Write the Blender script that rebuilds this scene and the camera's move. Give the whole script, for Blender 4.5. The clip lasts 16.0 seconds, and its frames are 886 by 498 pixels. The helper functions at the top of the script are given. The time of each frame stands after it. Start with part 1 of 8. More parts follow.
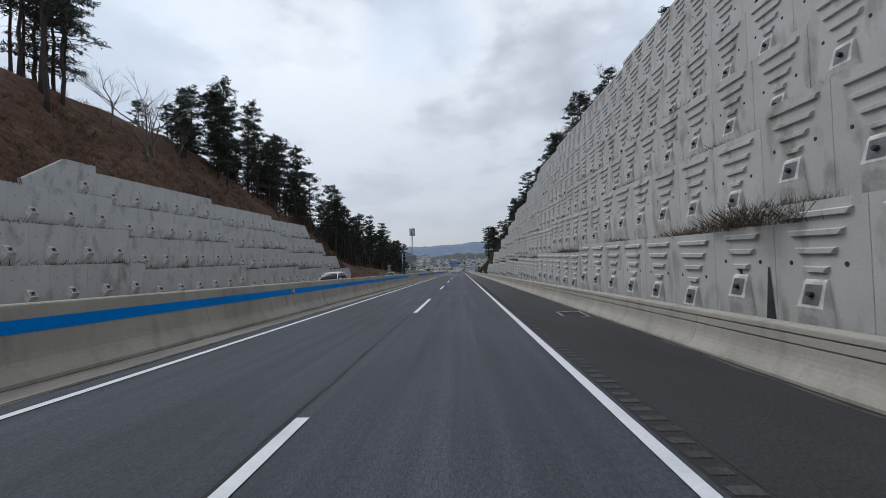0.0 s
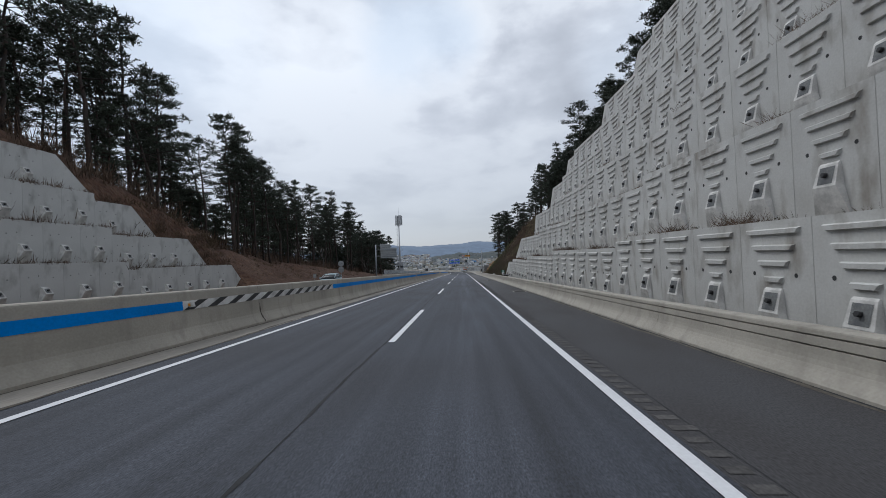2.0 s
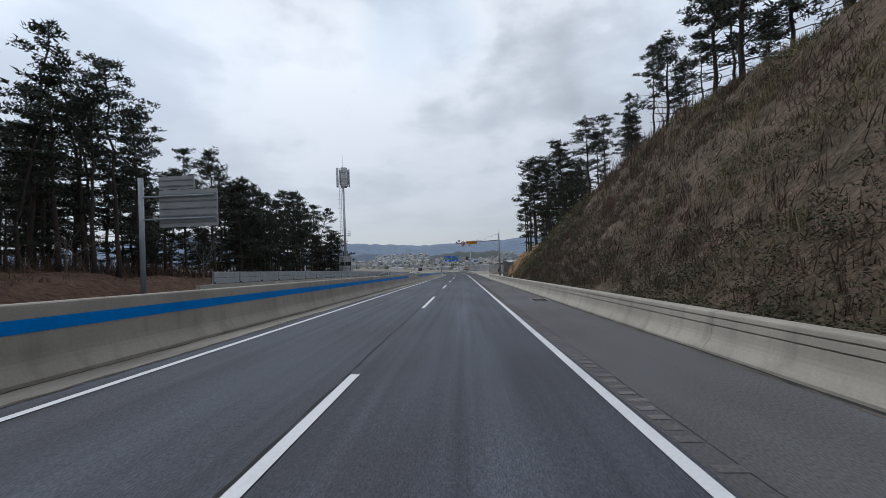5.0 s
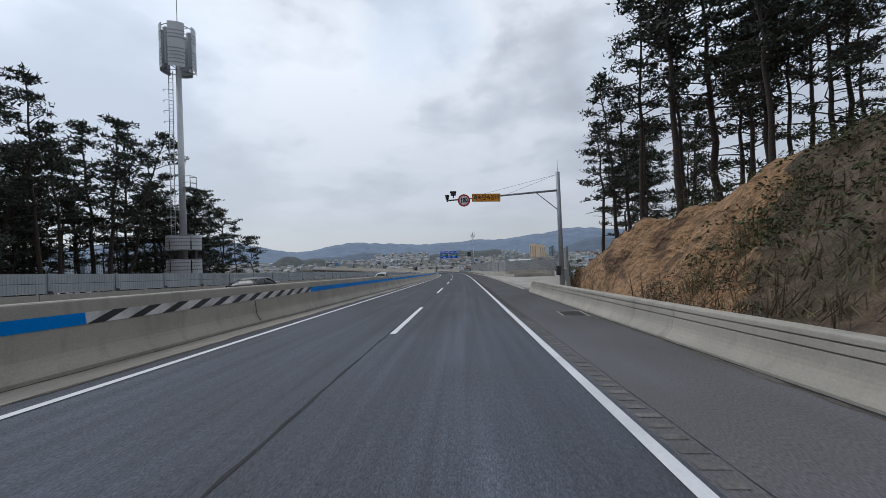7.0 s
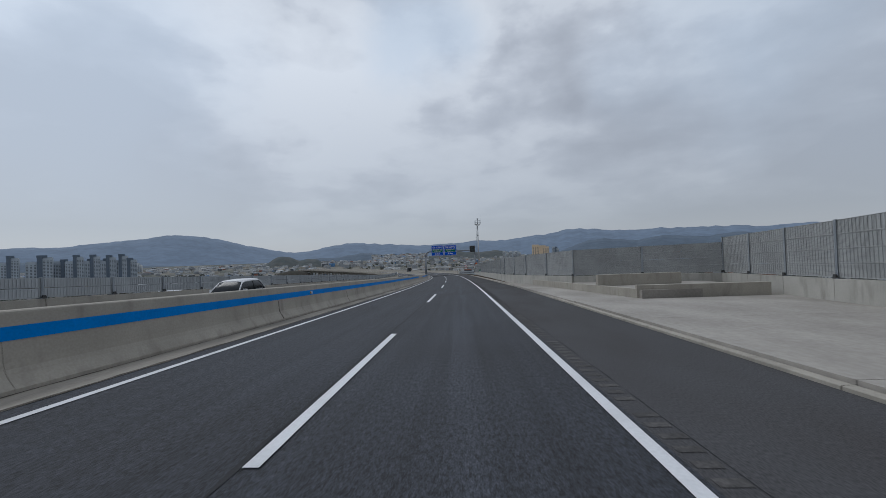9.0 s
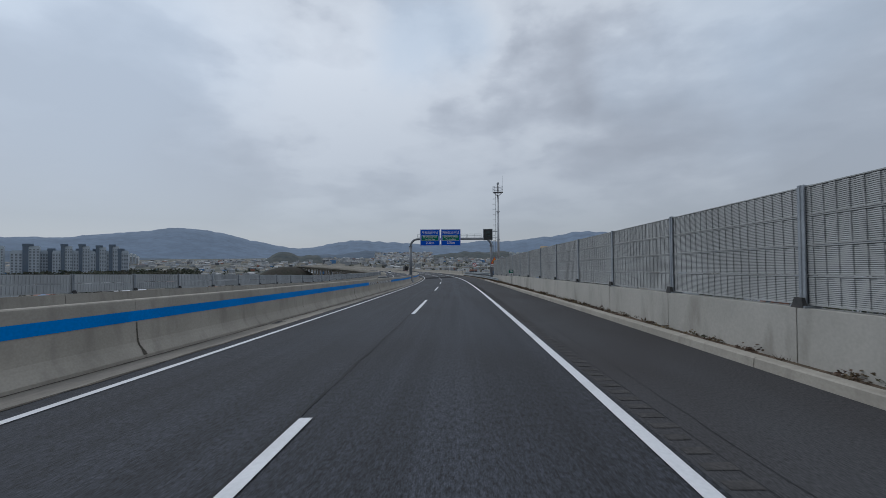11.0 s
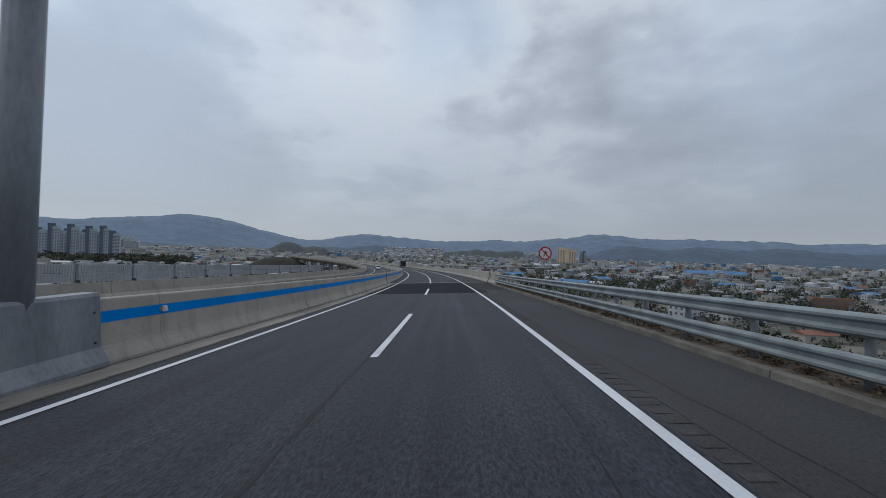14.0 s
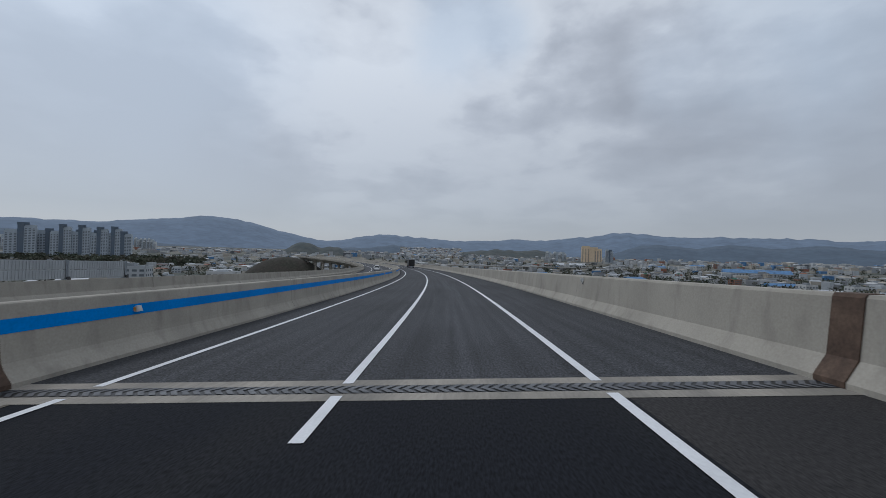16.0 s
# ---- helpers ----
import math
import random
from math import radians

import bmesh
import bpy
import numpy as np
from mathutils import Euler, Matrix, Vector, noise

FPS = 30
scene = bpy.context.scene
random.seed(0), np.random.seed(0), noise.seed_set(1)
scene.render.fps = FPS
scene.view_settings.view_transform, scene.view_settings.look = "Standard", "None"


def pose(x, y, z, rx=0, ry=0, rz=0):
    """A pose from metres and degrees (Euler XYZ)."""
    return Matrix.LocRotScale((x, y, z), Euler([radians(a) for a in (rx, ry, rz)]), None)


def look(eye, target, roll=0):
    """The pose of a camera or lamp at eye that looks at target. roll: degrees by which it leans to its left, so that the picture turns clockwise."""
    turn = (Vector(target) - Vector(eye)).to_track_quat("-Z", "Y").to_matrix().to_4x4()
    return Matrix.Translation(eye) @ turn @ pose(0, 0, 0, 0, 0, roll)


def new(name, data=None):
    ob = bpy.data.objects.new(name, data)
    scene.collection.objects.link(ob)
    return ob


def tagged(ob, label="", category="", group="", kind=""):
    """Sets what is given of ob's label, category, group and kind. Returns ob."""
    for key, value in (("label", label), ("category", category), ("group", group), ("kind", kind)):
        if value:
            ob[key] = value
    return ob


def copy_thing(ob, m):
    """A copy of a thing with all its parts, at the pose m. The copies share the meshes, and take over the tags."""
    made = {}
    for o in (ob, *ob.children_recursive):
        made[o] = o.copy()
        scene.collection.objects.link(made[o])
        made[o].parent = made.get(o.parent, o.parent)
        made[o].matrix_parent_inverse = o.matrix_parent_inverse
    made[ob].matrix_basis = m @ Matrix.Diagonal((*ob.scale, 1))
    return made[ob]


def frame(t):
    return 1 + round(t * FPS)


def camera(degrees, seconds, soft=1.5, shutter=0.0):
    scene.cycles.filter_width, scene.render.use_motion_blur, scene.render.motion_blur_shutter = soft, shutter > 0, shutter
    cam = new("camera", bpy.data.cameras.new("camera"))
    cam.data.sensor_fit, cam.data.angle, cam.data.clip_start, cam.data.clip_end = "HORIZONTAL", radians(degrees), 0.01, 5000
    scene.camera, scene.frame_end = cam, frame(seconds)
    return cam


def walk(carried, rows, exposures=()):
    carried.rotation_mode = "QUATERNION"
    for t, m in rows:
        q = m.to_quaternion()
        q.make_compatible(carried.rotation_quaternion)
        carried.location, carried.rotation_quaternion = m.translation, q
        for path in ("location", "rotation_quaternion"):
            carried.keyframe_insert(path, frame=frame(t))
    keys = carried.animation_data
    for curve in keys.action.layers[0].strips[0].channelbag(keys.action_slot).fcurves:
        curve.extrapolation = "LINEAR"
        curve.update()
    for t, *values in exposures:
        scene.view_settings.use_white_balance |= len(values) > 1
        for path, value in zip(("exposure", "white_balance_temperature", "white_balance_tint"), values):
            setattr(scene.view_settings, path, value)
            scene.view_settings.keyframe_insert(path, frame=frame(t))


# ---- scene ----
cam = camera(92.12, 16.0, soft=0.85, shutter=0.03)
PATH = [
    (0.0, 0.087, 0.059, 1.674, 90.925, 2.301, 2.372),
    (0.5, 0.029, 11.698, 1.282, 90.957, 2.251, 2.419),
    (1.0, -0.029, 23.372, 0.889, 90.99, 2.2, 2.467),
    (1.5, -0.065, 35.133, 0.492, 91.004, 2.209, 2.48),
    (2.0, -0.075, 46.975, 0.092, 90.902, 2.244, 2.514),
    (2.5, -0.061, 58.927, -0.312, 90.933, 2.222, 2.474),
    (3.0, -0.047, 70.878, -0.716, 90.963, 2.199, 2.434),
    (3.5, -0.028, 82.717, -1.117, 91.002, 2.277, 2.365),
    (4.0, -0.03, 94.45, -1.514, 90.98, 2.295, 2.455),
    (4.5, -0.016, 106.221, -1.913, 90.923, 2.272, 2.463),
    (5.0, -0.002, 118.031, -2.317, 90.857, 2.236, 2.471),
    (5.5, 0.011, 129.882, -2.727, 90.792, 2.2, 2.479),
    (6.0, 0.025, 141.775, -3.141, 90.726, 2.163, 2.487),
    (6.5, 0.039, 153.713, -3.561, 90.66, 2.127, 2.495),
    (7.0, 0.118, 165.696, -3.988, 90.763, 2.231, 2.582),
    (7.5, 0.139, 177.539, -4.413, 90.698, 2.139, 2.637),
    (8.0, 0.112, 189.427, -4.841, 90.711, 1.937, 2.456),
    (8.5, 0.121, 201.161, -5.264, 90.764, 1.951, 2.56),
    (9.0, 0.088, 213.233, -5.699, 90.932, 1.969, 2.625),
    (9.5, 0.023, 225.139, -6.128, 90.897, 1.705, 2.691),
    (10.0, -0.072, 236.878, -6.549, 90.893, 1.345, 2.807),
    (10.5, -0.21, 248.48, -6.954, 90.911, 0.919, 3.021),
    (11.0, -0.409, 259.977, -7.344, 90.929, 0.497, 3.333),
    (11.5, -0.686, 271.4, -7.726, 90.896, 0.036, 3.677),
    (12.0, -1.119, 282.745, -8.107, 90.898, -0.427, 4.166),
    (12.5, -1.592, 294.102, -8.488, 90.913, -0.843, 4.537),
    (13.0, -2.173, 305.556, -8.882, 90.826, -1.475, 4.616),
    (13.5, -2.746, 317.378, -9.295, 90.733, -1.957, 4.678),
    (14.0, -3.274, 328.59, -9.685, 90.622, -1.944, 4.813),
    (14.5, -3.875, 339.43, -10.064, 90.604, -1.92, 5.482),
    (15.0, -4.656, 350.613, -10.46, 90.481, -1.808, 6.441),
    (15.5, -5.657, 361.309, -10.837, 90.606, -1.805, 7.122),
    (16.0, -6.736, 372.579, -11.207, 90.578, -1.618, 7.317),
]
walk(cam, [(t, pose(x, y, z, rx, ry, rz)) for t, x, y, z, rx, ry, rz in PATH],
     exposures=[(0, -0.1, 6170, 9.5), (4.0, -0.1, 6170, 9.5), (7.0, -0.13, 6150, 9.5), (8.0, -0.36, 6100, 9), (9.0, -0.46, 6070, 9), (13.5, -0.53, 5950, 8), (16.0, -0.5, 6050, 9)])

# ---- light ----
scene.view_settings.exposure = 0.0
SUN_AZ, SUN_EL = radians(-55), radians(52)
world = bpy.data.worlds.new("overcast_sky")
scene.world = world
world.use_nodes = True


def sky_nodes(w):
    nt = w.node_tree
    nt.nodes.clear()
    N, L = nt.nodes.new, nt.links.new
    out, bg, add_bg, cloud_bg = N("ShaderNodeOutputWorld"), N("ShaderNodeBackground"), N("ShaderNodeAddShader"), N("ShaderNodeBackground")
    sky = N("ShaderNodeTexSky")
    sky.sky_type, sky.sun_disc = "NISHITA", False
    sky.sun_elevation, sky.sun_rotation, sky.dust_density = SUN_EL, SUN_AZ, 0.3
    grey = N("ShaderNodeHueSaturation")
    grey.inputs["Saturation"].default_value = 0.25
    L(sky.outputs[0], grey.inputs["Color"])
    L(grey.outputs[0], bg.inputs[0])
    bg.inputs[1].default_value = 0.05
    tc, sep = N("ShaderNodeTexCoord"), N("ShaderNodeSeparateXYZ")
    L(tc.outputs["Generated"], sep.inputs[0])
    up, low, comb, flat = N("ShaderNodeMath"), N("ShaderNodeMath"), N("ShaderNodeCombineXYZ"), N("ShaderNodeVectorMath")
    up.operation, low.operation, flat.operation = "MAXIMUM", "ADD", "DIVIDE"
    up.inputs[1].default_value, low.inputs[1].default_value = 0.01, 0.20
    L(sep.outputs[2], up.inputs[0])
    L(up.outputs[0], low.inputs[0])
    for i in range(3):
        L(low.outputs[0], comb.inputs[i])
    L(tc.outputs["Generated"], flat.inputs[0])
    L(comb.outputs[0], flat.inputs[1])
    # the cloud layer lies flat overhead, so that it draws together towards the skyline
    plane = N("ShaderNodeMapping")
    plane.inputs["Scale"].default_value = (1.0, 1.0, 0.0)
    plane.inputs["Location"].default_value = CLOUD_SHIFT
    L(flat.outputs[0], plane.inputs[0])
    curl, curl_wide, layer = N("ShaderNodeTexNoise"), N("ShaderNodeVectorMath"), N("ShaderNodeVectorMath")
    curl.inputs["Scale"].default_value, curl.inputs["Detail"].default_value = 1.6, 3.0
    L(plane.outputs[0], curl.inputs["Vector"])
    curl_wide.operation, layer.operation = "MULTIPLY_ADD", "ADD"
    curl_wide.inputs[1].default_value, curl_wide.inputs[2].default_value = (0.5, 0.5, 0.0), (-0.25, -0.25, 0.0)
    L(curl.outputs["Color"], curl_wide.inputs[0])
    L(curl_wide.outputs[0], layer.inputs[0])
    L(plane.outputs[0], layer.inputs[1])
    # the puffs on it keep their own roundness
    puff = N("ShaderNodeMapping")
    puff.inputs["Scale"].default_value = (1.0, 1.0, 2.1)
    L(tc.outputs["Generated"], puff.inputs[0])
    big, small = N("ShaderNodeTexNoise"), N("ShaderNodeTexNoise")
    for n, src, sc, det, ro in ((big, layer, 1.35, 6.0, 0.48), (small, puff, 5.2, 5.0, 0.5)):
        n.inputs["Scale"].default_value, n.inputs["Detail"].default_value, n.inputs["Roughness"].default_value = sc, det, ro
        L(src.outputs[0], n.inputs["Vector"])
    mixn = N("ShaderNodeMix")
    mixn.inputs[0].default_value = 0.45
    L(big.outputs[0], mixn.inputs[2])
    L(small.outputs[0], mixn.inputs[3])
    # ragged cloud banks and gaps, each about one direction of the sky
    warp, wide, rag = N("ShaderNodeTexNoise"), N("ShaderNodeVectorMath"), N("ShaderNodeVectorMath")
    warp.inputs["Scale"].default_value, warp.inputs["Detail"].default_value = 6.0, 7.0
    L(tc.outputs["Generated"], warp.inputs["Vector"])
    wide.operation, rag.operation = "MULTIPLY_ADD", "ADD"
    wide.inputs[1].default_value, wide.inputs[2].default_value = (0.26, 0.26, 0.26), (-0.13, -0.13, -0.13)
    L(warp.outputs["Color"], wide.inputs[0])
    L(wide.outputs[0], rag.inputs[0])
    L(tc.outputs["Generated"], rag.inputs[1])

    def banks(items, start):
        total = start
        for (x, z), size, weight in items:
            d = Vector((x, 755.0, z)).normalized()
            dist, fall, add = N("ShaderNodeVectorMath"), N("ShaderNodeMapRange"), N("ShaderNodeMath")
            dist.operation = "DISTANCE"
            dist.inputs[1].default_value = d
            L(rag.outputs[0], dist.inputs[0])
            fall.interpolation_type = "SMOOTHSTEP"
            fall.inputs["From Min"].default_value, fall.inputs["From Max"].default_value = size, size * 0.25
            fall.inputs["To Max"].default_value = weight
            L(dist.outputs["Value"], fall.inputs[0])
            L(fall.outputs[0], add.inputs[0])
            if total is None:
                add.inputs[1].default_value = 0.0
            else:
                L(total, add.inputs[1])
            total = add.outputs[0]
        return total

    cover = banks(CLOUD_BANKS, mixn.outputs[0])
    gap = banks(CLOUD_GAPS, None)
    # thin edges shine, thick cloud is grey underneath
    ramp = N("ShaderNodeValToRGB")
    cr = ramp.color_ramp
    cr.elements[0].position, cr.elements[0].color = 0.42, (0.79, 0.815, 0.85, 1)
    cr.elements[1].position, cr.elements[1].color = 0.66, (0.34, 0.36, 0.405, 1)
    for at, tone in ((0.475, (0.71, 0.735, 0.775)), (0.515, (0.58, 0.605, 0.655)), (0.57, (0.46, 0.485, 0.535))):
        e = cr.elements.new(at)
        e.color = (*tone, 1)
    L(cover, ramp.inputs[0])
    thin = N("ShaderNodeMix")
    thin.data_type = "RGBA"
    thin.inputs[7].default_value = (0.56, 0.67, 0.80, 1)
    L(gap, thin.inputs[0])
    L(ramp.outputs[0], thin.inputs[6])
    # the layer thins to an even grey towards the skyline
    far = N("ShaderNodeMapRange")
    far.inputs["From Min"].default_value, far.inputs["From Max"].default_value = 0.02, 0.40
    L(up.outputs[0], far.inputs[0])
    blend = N("ShaderNodeMix")
    blend.data_type = "RGBA"
    blend.inputs[6].default_value = (0.235, 0.254, 0.294, 1)
    L(far.outputs[0], blend.inputs[0])
    L(thin.outputs[2], blend.inputs[7])
    L(blend.outputs[2], cloud_bg.inputs[0])
    cloud_bg.inputs[1].default_value = 0.88
    L(bg.outputs[0], add_bg.inputs[0])
    L(cloud_bg.outputs[0], add_bg.inputs[1])
    L(add_bg.outputs[0], out.inputs[0])


CLOUD_SHIFT = (0.3, 0.1, 0.0)
# direction (right, up, for 755 ahead), reach, weight
CLOUD_BANKS = [((140, 335), 0.17, 0.06), ((235, 335), 0.16, 0.05), ((45, 385), 0.10, -0.10), ((-190, 330), 0.22, -0.07), ((-330, 290), 0.22, -0.05), ((-480, 340), 0.2, -0.06), ((-60, 265), 0.2, -0.05), ((-510, 215), 0.3, 0.06), ((-760, 120), 0.5, 0.14), ((480, 190), 0.3, 0.07), ((800, 120), 0.45, 0.12), ((580, 430), 0.3, -0.05)]
CLOUD_GAPS = [((-55, 410), 0.16, 0.6), ((-760, 350), 0.40, 0.5), ((430, 340), 0.26, 0.35), ((650, 300), 0.28, 0.3)]
sky_nodes(world)
sun = new("sun", bpy.data.lights.new("sun", "SUN"))
sun.data.energy, sun.data.angle, sun.data.color = 1.0, radians(25), (1.0, 0.97, 0.93)
sun.matrix_world = look((0, 0, 60), (-60 * math.sin(SUN_AZ), -60 * math.cos(SUN_AZ), 60 - 60 * math.tan(SUN_EL)))

# ---- the road's line: bend, fall and crossfall along the way ----
NODE_S = [-60, 100, 180, 230, 260, 290, 320, 350, 380, 420, 480, 560, 700, 1000]
BEND = [0, 0, 0, 0.00022, 0.00062, 0.00048, 0.00059, 0.00115, 0.00121, 0.00115, 0.0011, 0.0011, 0.0010, 0.0006]
FALL = [-0.0337, -0.0339, -0.0361, -0.0361, -0.0334, -0.0331, -0.0351, -0.0356, -0.0308, -0.030, -0.026, -0.020, -0.008, 0.002]
CROSS = [0.0186, 0.0196, 0.0169, 0.0005, -0.0169, -0.0362, -0.0585, -0.0524, -0.0453, -0.045, -0.045, -0.045, -0.03, -0.02]
FS = np.arange(-60, 1000.1, 1.0)


def summed(v):
    c = np.concatenate([[0], np.cumsum((v[1:] + v[:-1]) / 2)])
    return c - c[60]


HEAD = summed(np.interp(FS, NODE_S, BEND))
LINE_X, LINE_Y, LINE_Z = summed(-np.sin(HEAD)), summed(np.cos(HEAD)), summed(np.interp(FS, NODE_S, FALL))


def heading(s):
    return float(np.interp(s, FS, HEAD))


def road(s, x, h=0.0):
    """The place s metres along the road, x to its right and h over its surface."""
    a = heading(s)
    return Vector((float(np.interp(s, FS, LINE_X)) + x * math.cos(a), float(np.interp(s, FS, LINE_Y)) + x * math.sin(a),
                   float(np.interp(s, FS, LINE_Z)) - x * float(np.interp(s, NODE_S, CROSS)) + h))


def stand(s, x, h=0.0, turn=0.0):
    """Upright pose at a place of the road; y along it."""
    p = road(s, x, h)
    return pose(p.x, p.y, p.z, 0, 0, math.degrees(heading(s)) + turn)


# ---- materials ----
def material(name, color, rough=0.8, vary=0.15, size=4.0, fine=60.0, bump=0.2, depth=0.01, metal=0.0, second=None, amount=0.5, sharp=0.12, coat=0.0, island=0.0, coords="Object", stretch=(1, 1, 1)):
    """Two scales of noise over a base colour, with a second tone in patches and a fine relief."""
    m = bpy.data.materials.new(name)
    m.use_nodes = True
    nt = m.node_tree
    N, L = nt.nodes.new, nt.links.new
    b = nt.nodes["Principled BSDF"]
    b.inputs["Roughness"].default_value, b.inputs["Metallic"].default_value = rough, metal
    b.inputs["Coat Weight"].default_value = coat
    tc, mp = N("ShaderNodeTexCoord"), N("ShaderNodeMapping")
    mp.inputs["Scale"].default_value = stretch
    L(tc.outputs[coords], mp.inputs[0])
    a, f = N("ShaderNodeTexNoise"), N("ShaderNodeTexNoise")
    a.inputs["Scale"].default_value, a.inputs["Detail"].default_value = 1.0 / size, 5.0
    f.inputs["Scale"].default_value, f.inputs["Detail"].default_value = fine, 3.0
    for n in (a, f):
        L(mp.outputs[0], n.inputs["Vector"])
    col = N("ShaderNodeMix")
    col.data_type = "RGBA"
    col.inputs[6].default_value = (*color, 1)
    col.inputs[7].default_value = (*(second or [c * 0.6 for c in color]), 1)
    mr = N("ShaderNodeMapRange")
    mr.inputs["From Min"].default_value, mr.inputs["From Max"].default_value = 1 - amount - sharp, 1 - amount + sharp
    L(a.outputs[0], mr.inputs[0])
    L(mr.outputs[0], col.inputs[0])
    val = N("ShaderNodeMapRange")
    val.inputs["To Min"].default_value, val.inputs["To Max"].default_value = 1 - vary, 1 + vary
    val.inputs["From Min"].default_value, val.inputs["From Max"].default_value = 0.25, 0.75
    L(f.outputs[0], val.inputs[0])
    hsv = N("ShaderNodeHueSaturation")
    L(col.outputs[2], hsv.inputs["Color"])
    L(val.outputs[0], hsv.inputs["Value"])
    src = hsv.outputs[0]
    if island:
        info, geo, both, ir, h2 = N("ShaderNodeObjectInfo"), N("ShaderNodeNewGeometry"), N("ShaderNodeMath"), N("ShaderNodeMapRange"), N("ShaderNodeHueSaturation")
        both.operation = "ADD"
        L(info.outputs["Random"], both.inputs[0])
        L(geo.outputs["Random Per Island"], both.inputs[1])
        ir.inputs["From Max"].default_value = 2.0
        ir.inputs["To Min"].default_value, ir.inputs["To Max"].default_value = 1 - island, 1 + island
        L(both.outputs[0], ir.inputs[0])
        L(src, h2.inputs["Color"])
        L(ir.outputs[0], h2.inputs["Value"])
        src = h2.outputs[0]
    L(src, b.inputs["Base Color"])
    if bump:
        bp = N("ShaderNodeBump")
        bp.inputs["Strength"].default_value, bp.inputs["Distance"].default_value = bump, depth
        L(f.outputs[0], bp.inputs["Height"])
        L(bp.outputs[0], b.inputs["Normal"])
    return m


def with_streaks(m, tone, amount=0.5, width=0.5, length=6.0):
    """Adds dark weathering streaks that run down a wall."""
    nt = m.node_tree
    N, L = nt.nodes.new, nt.links.new
    b = nt.nodes["Principled BSDF"]
    src = b.inputs["Base Color"].links[0].from_socket
    tc, mp, n, mr, mx = N("ShaderNodeNewGeometry"), N("ShaderNodeMapping"), N("ShaderNodeTexNoise"), N("ShaderNodeMapRange"), N("ShaderNodeMix")
    mp.inputs["Scale"].default_value = (1 / width, 1 / width, 1 / length)
    L(tc.outputs["Position"], mp.inputs[0])
    L(mp.outputs[0], n.inputs["Vector"])
    n.inputs["Scale"].default_value, n.inputs["Detail"].default_value = 1.0, 6.0
    mr.inputs["From Min"].default_value, mr.inputs["From Max"].default_value = 0.53, 0.74
    mr.inputs["To Max"].default_value = amount
    L(n.outputs[0], mr.inputs[0])
    mx.data_type = "RGBA"
    mx.inputs[7].default_value = (*tone, 1)
    L(mr.outputs[0], mx.inputs[0])
    L(src, mx.inputs[6])
    L(mx.outputs[2], b.inputs["Base Color"])
    return m


